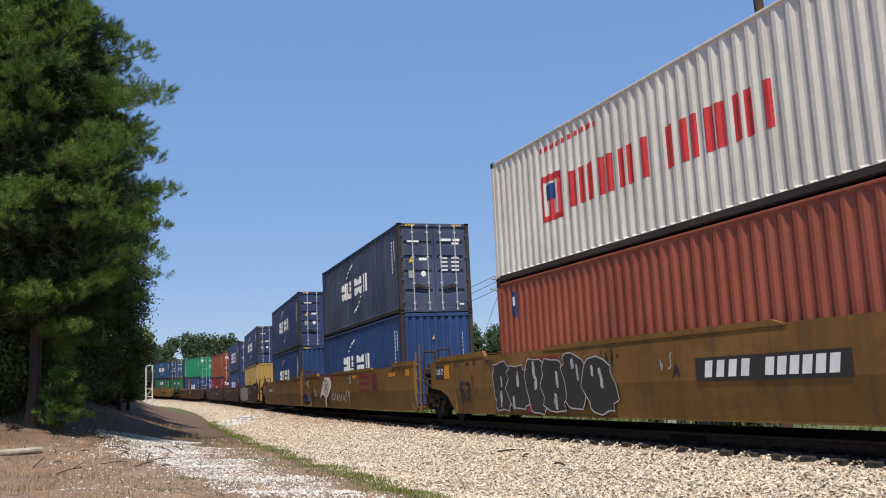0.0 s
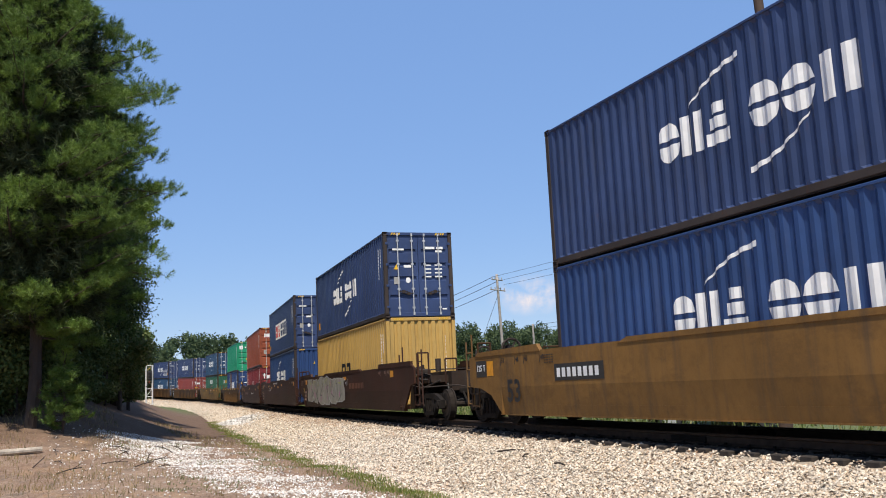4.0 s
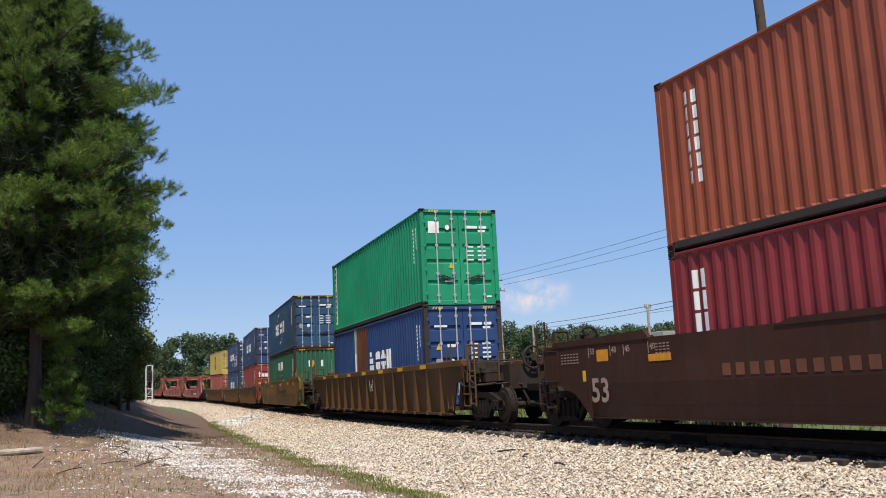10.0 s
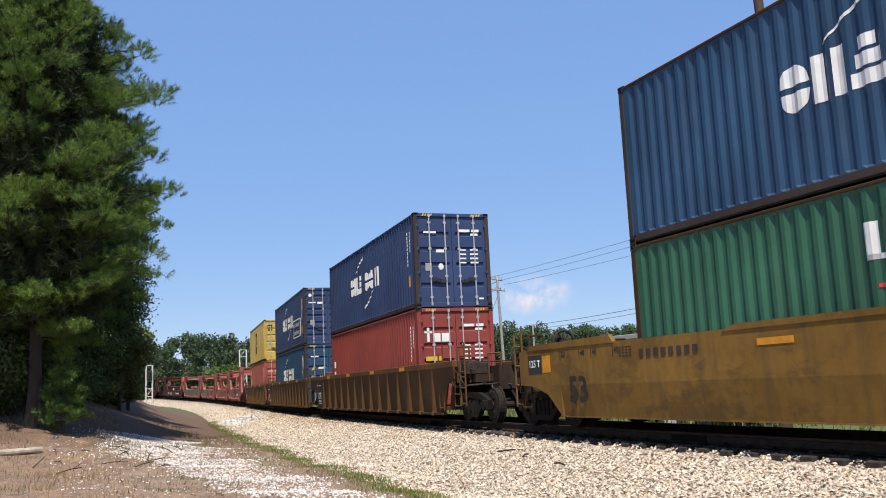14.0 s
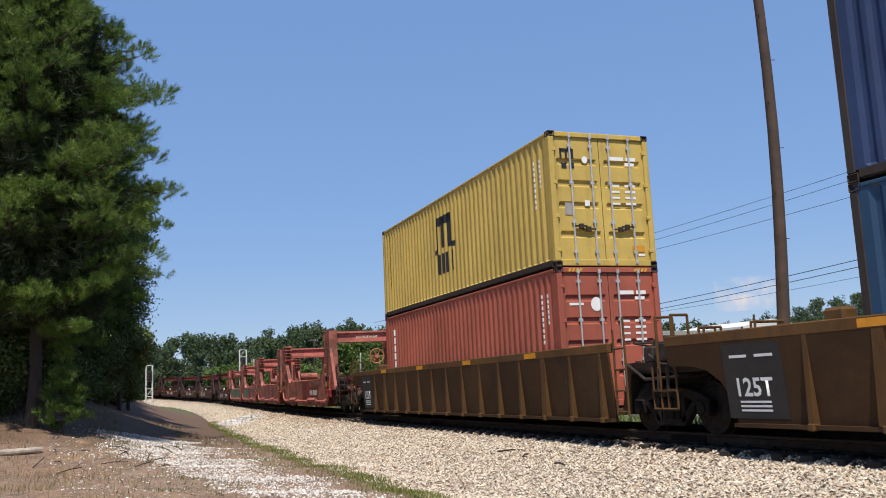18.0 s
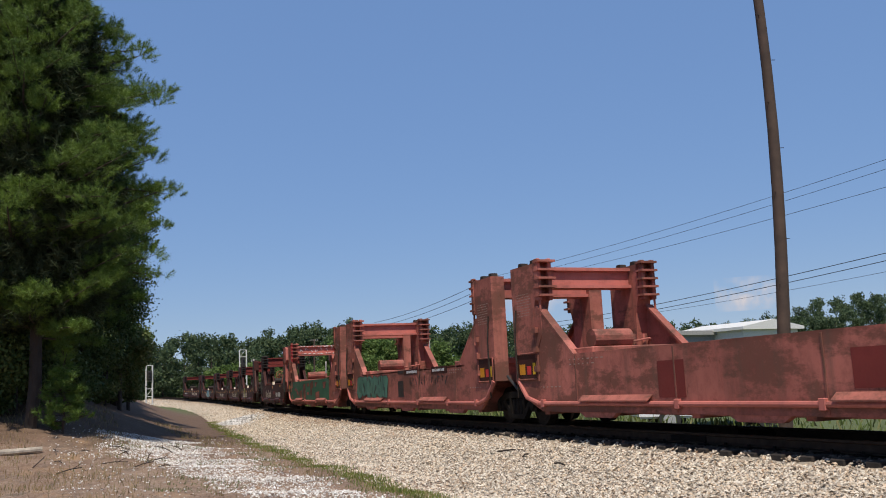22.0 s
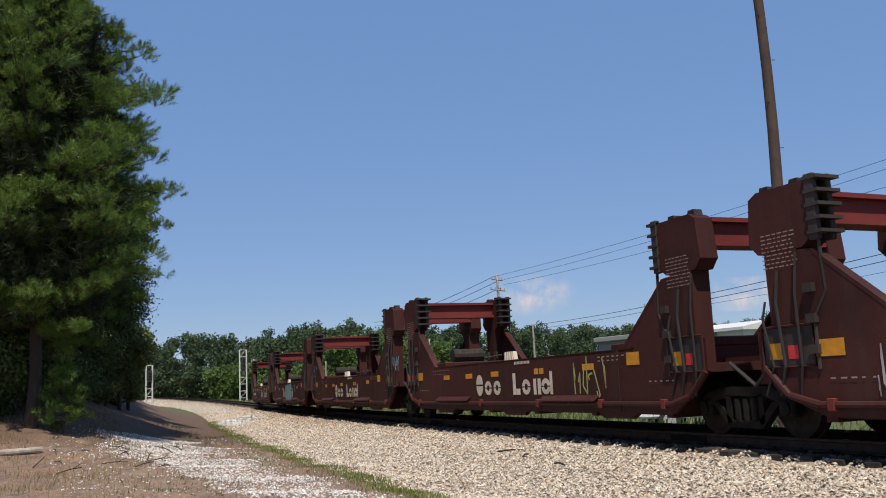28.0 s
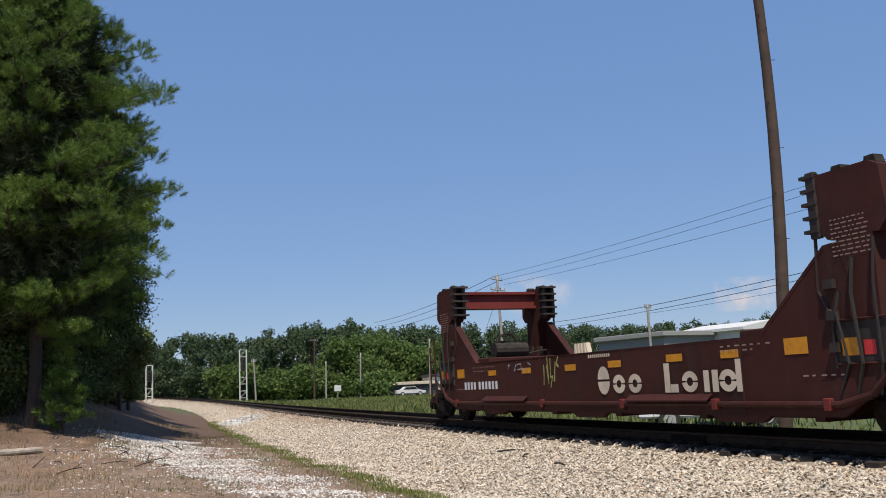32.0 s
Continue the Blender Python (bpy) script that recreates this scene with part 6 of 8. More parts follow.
def bubble_spray(parent, y0, y1, z0, z1, n, fill, line, x, seed, slit=None, lean=0.1):
    """Swollen upright lobes side by side, each with a dark rim and a few short slits. No letters."""
    r = random.Random(seed)
    w, h = (y0 - y1) / n, z1 - z0
    rim, body, cut = bmesh.new(), bmesh.new(), bmesh.new()
    def lobe(bm, cy, cz, ry, rz, lift, sd, k):
        q = random.Random(sd)
        wob = [q.uniform(0.74, 1.12) for _ in range(20)]
        pts = []
        for i in range(20):
            a = 2 * math.pi * i / 20
            c_, s_ = math.cos(a), math.sin(a)
            e = lambda v: math.copysign(abs(v) ** 0.62, v)
            pts.append((cy + (ry * wob[i] + k) * e(c_) + lean * rz * s_, cz + (rz * (0.5 + 0.5 * wob[i]) + k) * e(s_)))
        add_faces(bm, [(x - lift, p, q_) for p, q_ in pts], [tuple(range(20))])
    for i in range(n):
        cy = y0 - w * (i + 0.5) + r.uniform(-0.08, 0.08) * w
        cz = (z0 + z1) / 2 + r.uniform(-0.05, 0.05) * h
        ry, rz = w * r.uniform(0.52, 0.72), h / 2 * r.uniform(0.80, 1.0)
        lobe(rim, cy, cz, ry, rz, 0.0012 * i, seed * 17 + i, 0.024)
        lobe(body, cy, cz, ry, rz, 0.0012 * i + 0.0006, seed * 17 + i, 0.0)
        for _ in range(3):
            sy, sz = cy + r.uniform(-0.4, 0.4) * ry, cz + r.uniform(-0.7, 0.7) * rz
            lobe(cut, sy, sz, 0.03 + 0.03 * r.random(), rz * r.uniform(0.12, 0.34), 0.0012 * n + 0.002, r.randint(0, 9999), 0.0)
    for bm, mat_, lb in ((rim, line, "sprayed dark rims"), (body, fill, "sprayed swollen lobes"), (cut, slit or line, "short sprayed slits")):
        part("graffiti", bm, mat_, parent, lb)["kind"] = "stuff"


def cut_spray(parent, y0, y1, z0, z1, cuts, fill, line, bare, x):
    """One large sprayed field with bare cut-outs, each with a dark rim. cuts: polygons in shares of the field."""
    bm = bmesh.new()
    add_faces(bm, [(x, y0, z0), (x, y0 - 0.1, z1), (x, y1, z1), (x, y1, z0)], [(0, 1, 2, 3)])
    part("graffiti", bm, fill, parent, "large sprayed colour field")
    w, h = y0 - y1, z1 - z0
    for poly in cuts:
        pts = [(y0 - w * a, z0 + h * b) for a, b in poly]
        cy, cz = sum(p for p, _ in pts) / len(pts), sum(q for _, q in pts) / len(pts)
        for mat_, k, lift, lb in ((line, 0.045, 0.002, "dark sprayed rim"), (bare, -0.01, 0.004, "bare paint inside the rim")):
            bm = bmesh.new()
            grown = []
            for p, q in pts:
                d = Vector((p - cy, q - cz))
                g = d * (1 + k / max(0.12, d.length))
                grown.append((x - lift, cy + g.x, min(z1 + 0.01, cz + g.y)))
            add_faces(bm, grown, [tuple(range(len(grown)))])
            part("graffiti", bm, mat_, parent, lb)


def tag_lines(parent, y0, y1, z0, z1, n, material, x, seed, r0=0.016):
    """Thin sprayed strokes."""
    r = random.Random(seed)
    bm = bmesh.new()
    w = (y0 - y1) / n
    for i in range(n):
        pts = [(y0 - w * (i + r.uniform(0.05, 0.95)), r.uniform(z0, z1)) for _ in range(4)]
        for (a, b), (c, d) in zip(pts, pts[1:]):
            t = Vector((0, c - a, d - b))
            if t.length < 0.02:
                continue
            q = Vector((0, -t.z, t.y)).normalized() * r0
            add_faces(bm, [(x, a - q.y, b - q.z), (x, c - q.y, d - q.z), (x, c + q.y, d + q.z), (x, a + q.y, b + q.z)], [(0, 1, 2, 3)])
    q = part("graffiti", bm, material, parent, "thin sprayed scribble")
    q["kind"] = "stuff"
    return q


def car_base(label, group, s_mid):
    c = thing("well_car", label, "railway car", group)
    MOVERS.append((c, s_mid, 8.0, 0.0))
    c.matrix_basis = ride(s_mid, 0.0, 8.0)
    return c


def well_floor(c, y0, y1, m):
    def build(b):
        box(b, -1.28, 1.28, y0, y1, 0.31, 0.335)
        n = int((y1 - y0) / 2.0)
        for i in range(n + 1):
            y = y0 + (y1 - y0) * i / n
            box(b, -1.36, 1.36, y - 0.09, y + 0.09, 0.27, 0.36)
    part("well_floor", cached(("well_floor", y0, y1), build, m), m, c)


def end_clutter(c, y, sy, m):
    m = PAINT["rib_brown"] if m in (PAINT["tan"], PAINT["ochre"]) else m
    """Hand rails, hoses and levers at one end of a well car."""
    def hand_rail(b, x0, x1, top):
        pipe(b, [(x0, 0, 1.0), (x0, 0, top), (x1, 0, top), (x1, 0, 1.0)], 0.024, 6)
    for x0, x1, top, dy in ((-1.32, -0.98, 1.92, 0.0), (-0.55, -0.2, 1.72, 0.25), (0.55, 1.2, 1.8, 0.1)):
        part("hand_rail", cached(("hand_rail", x0, m.name), lambda b: hand_rail(b, x0, x1, top), m), m, c, at=pose(0, y + sy * dy, 0))
    def hose(b):
        pipe(b, [(-0.42, 0, 1.1), (-0.46, sy * 0.25, 0.75), (-0.40, sy * 0.5, 0.48), (-0.25, sy * 0.8, 0.55)], 0.028, 6)
        pipe(b, [(-0.42, 0, 1.1), (-1.2, -sy * 0.1, 1.15), (-1.3, -sy * 0.3, 1.32)], 0.022, 6)
    part("air_hose", cached(("air_hose", sy), hose, DARK), DARK, c, at=pose(0, y, 0))
    def lever(b):
        pipe(b, [(-1.38, 0, 1.08), (-1.30, sy * 0.12, 0.92), (-0.30, sy * 0.16, 0.95), (-0.1, sy * 0.3, 0.9)], 0.018, 6)
        tube(b, (-1.38, 0, 1.08), (-1.40, 0, 0.72), 0.018, 6)
    part("uncoupling_lever", cached(("uncoupling_lever", sy), lever, FRAME), FRAME, c, at=pose(0, y + sy * 0.35, 0))
    part("valve_box", cached(("valve_box",), lambda b: (rbox(b, -1.18, -0.80, -0.15, 0.15, 1.18, 1.46, 0.03), tube(b, (-1.0, 0, 1.46), (-1.0, 0, 1.58), 0.05, 8)), FRAME), FRAME, c, at=pose(0, y - sy * 0.5, 0))
    def step(b):
        pipe(b, [(-1.38, -0.2, 1.1), (-1.38, -0.2, 0.42), (-1.38, 0.2, 0.42), (-1.38, 0.2, 1.1)], 0.02, 6)
        box(b, -1.42, -1.30, -0.2, 0.2, 0.70, 0.73)
    part("sill_step", cached(("sill_step", m.name), step, m), m, c, at=pose(0, y + sy * 0.1, 0))


def smooth_well(s_mid, color, front, rear, label, group):
    """53 ft well car with plain folded side sheets. front, rear: inner or outer."""
    m = PAINT[color]
    c = car_base(label, group, s_mid)
    yf = -7.95 if front == "inner" else -8.5
    well_floor(c, -7.6, 7.9, m)
    for sx in (-1, 1):
        def side(b, sx=sx):
            prof = [(1.40, 0.25), (1.47, 0.86), (1.47, 1.60), (1.34, 1.60), (1.34, 1.54), (1.41, 1.54), (1.41, 0.86), (1.34, 0.28)]
            prism_y(b, [(sx * a, z) for a, z in prof], yf, 8.45)
            x0, x1 = sorted((sx * 1.41, sx * 1.47))
            prism_x(b, [(8.45, 0.25), (8.97, 0.68), (9.5, 0.84), (10.10, 0.88), (10.10, 1.56), (9.9, 1.60), (8.45, 1.60)], x0, x1)
            if front == "outer":
                prism_x(b, [(yf, 0.25), (yf, 1.60), (-9.4, 1.60), (-9.7, 1.5), (-9.7, 1.05), (-9.3, 0.98)], x0, x1)
        part("side_sheet", cached(("side_sheet", front, sx), side, m), m, c)
        def wing(b, sx=sx):
            x0, x1 = sorted((sx * 1.40, sx * 1.485))
            prism_x(b, [(yf - (0 if front == "inner" else 0.9), 1.58), (yf - (0 if front == "inner" else 0.9), 1.70), (-5.75, 1.73), (-5.62, 1.58)], x0, x1)
            prism_x(b, [(6.55, 1.58), (6.68, 1.73), (9.6, 1.68), (9.75, 1.58)], x0, x1)
            prism_x(b, [(-3.2, 1.57), (-2.9, 1.66), (3.4, 1.66), (3.7, 1.57)], x0, x1)
        part("top_wing", cached(("top_wing", front, sx), wing, m), m, c)
        def sill(b, sx=sx):
            x0, x1 = sorted((sx * 1.30, sx * 1.43))
            box(b, x0, x1, yf + 0.1, 8.6, 0.238, 0.262)
        part("bottom_flange", cached(("bottom_flange", front, sx), sill, m), m, c)
    def end_r(b):
        prism_x(b, [(7.9, 0.28), (8.6, 1.2), (9.9, 1.2), (9.9, 1.05), (8.7, 1.02), (8.05, 0.28)], -1.36, 1.36)
        box(b, -0.42, 0.42, 8.0, 10.2, 0.80, 1.30)
    def end_f(b):
        prism_x(b, [(-7.6, 0.28), (-7.9, 1.25), (-9.7, 1.25), (-9.7, 1.05), (-8.0, 1.02), (-7.75, 0.28)], -1.0, 1.0)
        box(b, -0.42, 0.42, -10.0, -7.8, 0.80, 1.36)
    part("end_platform", cached(("end_platform", "T", 0), end_f, PAINT["grimy"]), PAINT["grimy"], c)
    part("end_platform", cached(("end_platform", "T", 1), end_r, PAINT["grimy"]), PAINT["grimy"], c)
    def gear(b):
        tube(b, (-0.9, -8.6, 1.42), (-0.9, -8.3, 1.42), 0.14, 10)
        tube(b, (-0.55, -9.2, 1.36), (-0.55, -9.2, 1.75), 0.09, 8)
        pipe(b, [(-1.2, -8.0, 1.3), (-1.25, -8.5, 1.0), (-1.1, -9.4, 0.9), (-0.8, -10.1, 1.1)], 0.025)
        pipe(b, [(-1.0, -9.9, 1.25), (-1.0, -8.1, 1.45), (1.0, -8.1, 1.45)], 0.02)
    part("brake_gear", cached(("brake_gear", "T"), gear, FRAME), FRAME, c)
    for sx in (-1, 1):
        ladder(c, sx * 1.42, -8.42, 0.30, 1.60, 0.36, m, 4, 0.55)
    if front == "inner":
        truck(c, -9.2, s_mid)
    else:
        truck(c, -9.75, s_mid)
        couplers(c, -10.4, -1)
        brake_wheel(c, 0.55, -10.2, 1.75, 0.27, FRAME)
        ladder(c, -1.36, -10.15, 0.42, 1.70, 0.34, m, 4, 0.3)
    if rear == "outer":
        truck(c, 9.95, s_mid)
        couplers(c, 10.4, 1)
        brake_wheel(c, -0.1, 10.5, 1.78, 0.27, FRAME)
        ladder(c, -1.34, 10.2, 0.42, 1.75, 0.34, m, 4, 0.4)
    end_clutter(c, yf - (0.55 if front == "inner" else 1.1), -1, m)
    end_clutter(c, 9.9, 1, m)
    x = -1.474
    tan_ = color in ("tan", "ochre")
    ink = BLACK if tan_ else FADED
    if tan_:
        plate_marks(c, [(9.72, 9.16, 1.10, 1.48)], x, DARK, "marking", "black capacity panel")
        plate_marks(c, [(9.13, 8.80, 1.12, 1.46)], x, AMBER)
        writing(c, "125 T", 9.69, 1.24, 0.20, WHITE, x - 0.003)
    else:
        bm = bmesh.new()
        for p, q in (((10.06, 0.94), (10.06, 1.52)), ((10.06, 1.52), (9.54, 1.52)), ((9.54, 1.52), (9.54, 0.94)), ((9.54, 0.94), (10.06, 0.94))):
            tube(bm, (x, *p), (x, *q), 0.014, 5)
        part("panel_frame", bm, m, c)
        plate_marks(c, [(8.15, 7.78, 1.26, 1.47)], x, AMBER)
        plate_marks(c, [(8.66, 8.55, 0.91, 1.11)], x, YELLOW, "marking", "yellow inspection tag")
        plate_marks(c, [(9.4 - 0.11 * (i % 6), 9.32 - 0.11 * (i % 6), 1.42 - 0.055 * (i // 6), 1.44 - 0.055 * (i // 6)) for i in range(24)], x, FADED, "marking", "rows of small pale writing bars")
    writing(c, "53", 8.16 if tan_ else 8.40, 0.54, 0.68 if tan_ else 0.60, ink, x)
    # gauge lines for the load's length, with their figures
    for y_, words in ((8.42, "53"), (7.72, "48"), (7.31, "45"), (6.60, "40")):
        plate_marks(c, [(y_, y_ - 0.022, 1.34, 1.53)], x, ink)
        writing(c, words, y_ - 0.05, 1.40, 0.15, ink, x)
    for y_, words in ((-5.90, "40"), (-6.62, "45"), (-7.02, "48")):
        plate_marks(c, [(y_, y_ - 0.022, 1.34, 1.53)], x, ink)
        writing(c, words, y_ + 0.22, 1.40, 0.15, ink, x)
    plate_marks(c, [(-7.10, -7.50, 1.28, 1.48)], x, AMBER)
    plate_marks(c, [(6.4 - 0.1 * (i % 4), 6.33 - 0.1 * (i % 4), 1.47 - 0.05 * (i // 4), 1.49 - 0.05 * (i // 4)) for i in range(16)], x, ink, "marking", "rows of small writing bars")
    # stiffening plate along the foot of the side
    def foot(b):
        lean_ = lambda z: -(1.40 + 0.115 * (z - 0.25) + 0.010)
        v = [(lean_(z), y_, z) for y_, z in ((yf + 0.15, 0.26), (8.35, 0.26), (8.05, 0.47), (yf + 0.35, 0.47))]
        add_faces(b, v + [(p + 0.012, q, z) for p, q, z in v], [(0, 1, 2, 3), (7, 6, 5, 4), (0, 4, 5, 1), (1, 5, 6, 2), (2, 6, 7, 3), (3, 7, 4, 0)])
    part("foot_plate", cached(("foot_plate", front), foot, m), m, c)
    return c


def ribbed_well(s_mid, front, rear, label, group, top="dull_tan", bright=False):
    """53 ft well car with upright outside posts."""
    m, tm = PAINT["rib_brown"], PAINT[top]
    c = car_base(label, group, s_mid)
    well_floor(c, -7.6, 7.9, m)
    yf = -8.2 if front == "inner" else -8.6
    for sx in (-1, 1):
        def side(b, sx=sx):
            x0, x1 = sorted((sx * 1.36, sx * 1.40))
            arch = [(8.3 + 0.85 - 0.85 * math.cos(a), 0.22 + 0.85 * math.sin(a)) for a in (0, 0.4, 0.8, 1.2, 1.55)]
            prism_x(b, [(yf, 0.22)] + [(8.3, 0.22)] + arch[1:] + [(9.7, 1.1), (9.7, 1.45), (yf, 1.45)], x0, x1)
            if front == "outer":
                prism_x(b, [(yf, 0.25), (yf, 1.45), (-9.6, 1.45), (-9.6, 1.1), (-9.1, 1.0)], x0, x1)
            for v in b.verts:                      # the sheet leans outwards to the chord
                v.co.x += sx * 0.10 * (v.co.z - 0.22) / 1.23
        part("side_sheet", cached(("side_sheet", "R", front, sx), side, m), m, c)
        def chord(b, sx=sx):
            x0, x1 = sorted((sx * 1.34, sx * 1.50))
            rbox(b, x0, x1, yf - (0 if front == "inner" else 1.0), 9.75, 1.40, 1.57, 0.015)
        part("top_chord", cached(("top_chord", front, sx), chord, tm), tm, c)
        def foot(b, sx=sx):
            x0, x1 = sorted((sx * 1.34, sx * 1.50))
            box(b, x0, x1, yf, 8.3, 0.18, 0.235)
        part("bottom_flange", cached(("bottom_flange", "R", front, sx), foot, m), m, c)
        n = 15
        for i in range(n):
            y = -7.9 + 15.9 * i / (n - 1)
            if i == n - 1 and sx < 0:
                continue
            wide = i in (2, 12)
            def rib(b, sx=sx, wide=wide):
                w = 0.10 if wide else 0.042
                v = [(sx * (1.405 + 0.10 * (z - 0.22) / 1.23 - 0.02), y_, z) for z in (0.24, 1.44) for y_ in (-w, w)]
                v += [(sx * (1.497 if z > 1 else 1.515), y_ * k, z) for z, k in ((0.24, 1.15), (1.44, 0.85)) for y_ in (-w, w)]
                add_faces(b, v, [(4, 5, 7, 6), (0, 4, 6, 2), (1, 3, 7, 5), (0, 1, 5, 4), (2, 6, 7, 3), (0, 2, 3, 1)])
            q = part("side_post", cached(("side_post", wide, sx), rib, tm), tm, c, at=pose(0, y, 0))
            def toe(b, sx=sx):
                rbox(b, *sorted((sx * 1.42, sx * 1.545)), -0.055, 0.055, 0.16, 0.26, 0.015)
            part("post_foot", cached(("post_foot", sx), toe, tm), tm, q)
    def end_f(b):
        prism_x(b, [(-7.6, 0.28), (-7.9, 1.2), (-9.7, 1.2), (-9.7, 1.0), (-8.0, 1.0), (-7.75, 0.28)], -0.9, 0.9)
        box(b, -0.42, 0.42, -10.1, -7.8, 0.80, 1.40)
    def end_r(b):
        prism_x(b, [(7.9, 0.28), (8.6, 1.2), (9.9, 1.2), (9.9, 1.0), (8.7, 1.0), (8.05, 0.28)], -1.34, 1.34)
        box(b, -0.42, 0.42, 8.0, 10.2, 0.80, 1.30)
        box(b, -1.3, -0.5, 9.7, 9.85, 1.05, 1.45)
    part("end_platform", cached(("end_platform", "R", 0), end_f, PAINT["grimy"]), PAINT["grimy"], c)
    part("end_platform", cached(("end_platform", "R", 1), end_r, PAINT["grimy"]), PAINT["grimy"], c)
    def gear(b):
        pipe(b, [(-1.0, -9.9, 1.3), (-1.0, -8.3, 1.55), (1.0, -8.3, 1.55)], 0.02)
        pipe(b, [(-1.2, -8.3, 1.2), (-1.2, -8.9, 0.9), (-0.8, -10.1, 0.95)], 0.03)
        tube(b, (-0.7, -9.0, 1.4), (-0.7, -8.5, 1.4), 0.13, 10)
        rbox(b, -1.1, -0.5, -9.6, -9.2, 1.2, 1.5, 0.02)
    part("brake_gear", cached(("brake_gear", "R"), gear, FRAME), FRAME, c)
    for sx in (-1, 1):
        ladder(c, sx * 1.42, -8.66, 0.30, 1.5, 0.36, tm, 4, 0.5)
    if front == "inner":
        truck(c, -9.35, s_mid)
    else:
        truck(c, -9.75, s_mid)
        couplers(c, -10.4, -1)
        brake_wheel(c, 0.2, -10.2, 1.55, 0.27, FRAME)
        ladder(c, -1.36, -10.15, 0.42, 1.70, 0.34, tm, 4, 0.3)
        ladder(c, 0.9, -10.15, 0.42, 1.70, 0.34, tm, 4, 0.3)
    if rear == "outer":
        truck(c, 9.95, s_mid)
        couplers(c, 10.4, 1)
        ladder(c, -1.34, 10.2, 0.42, 1.75, 0.34, tm, 4, 0.4)
        brake_wheel(c, 0.3, 10.4, 1.6, 0.27, FRAME)
    if not bright:
        plate_marks(c, [(8.45, 7.30, 0.30, 1.36)], 0.0, DARK, "marking", "black painted panel", True)
        part("lettering", lettered("125T", 0.36, WHITE), WHITE, c, at=Matrix.Translation((leaning(0.62, 0.006), 8.28, 0.62)) @ Matrix.Rotation(-0.081, 4, "Y") @ FACE_NEAR)
        plate_marks(c, [(8.3 - 0.5 * i, 7.95 - 0.5 * i, 1.16, 1.20) for i in range(2)] + [(8.2, 7.6, 0.52 - 0.06 * i, 0.55 - 0.06 * i) for i in range(3)], 0.004, WHITE, lean=True)
    for i in range(7 if bright else 4):
        y_ = 7.4 - 2.27 * i if bright else 6.0 - 3.6 * i
        plate_marks(c, [(y_, y_ - 0.55, 1.43, 1.54)], -1.504, YELLOW if bright else AMBER)
    end_clutter(c, -9.5, -1, tm)
    end_clutter(c, 9.75, 1, tm)
    # corner lock by the rear container end
    bm = bmesh.new()
    rbox(bm, -1.47, -1.2, 6.2, 6.55, 1.50, 1.72, 0.04)
    part("container_guide", bm, tm, c)
    return c


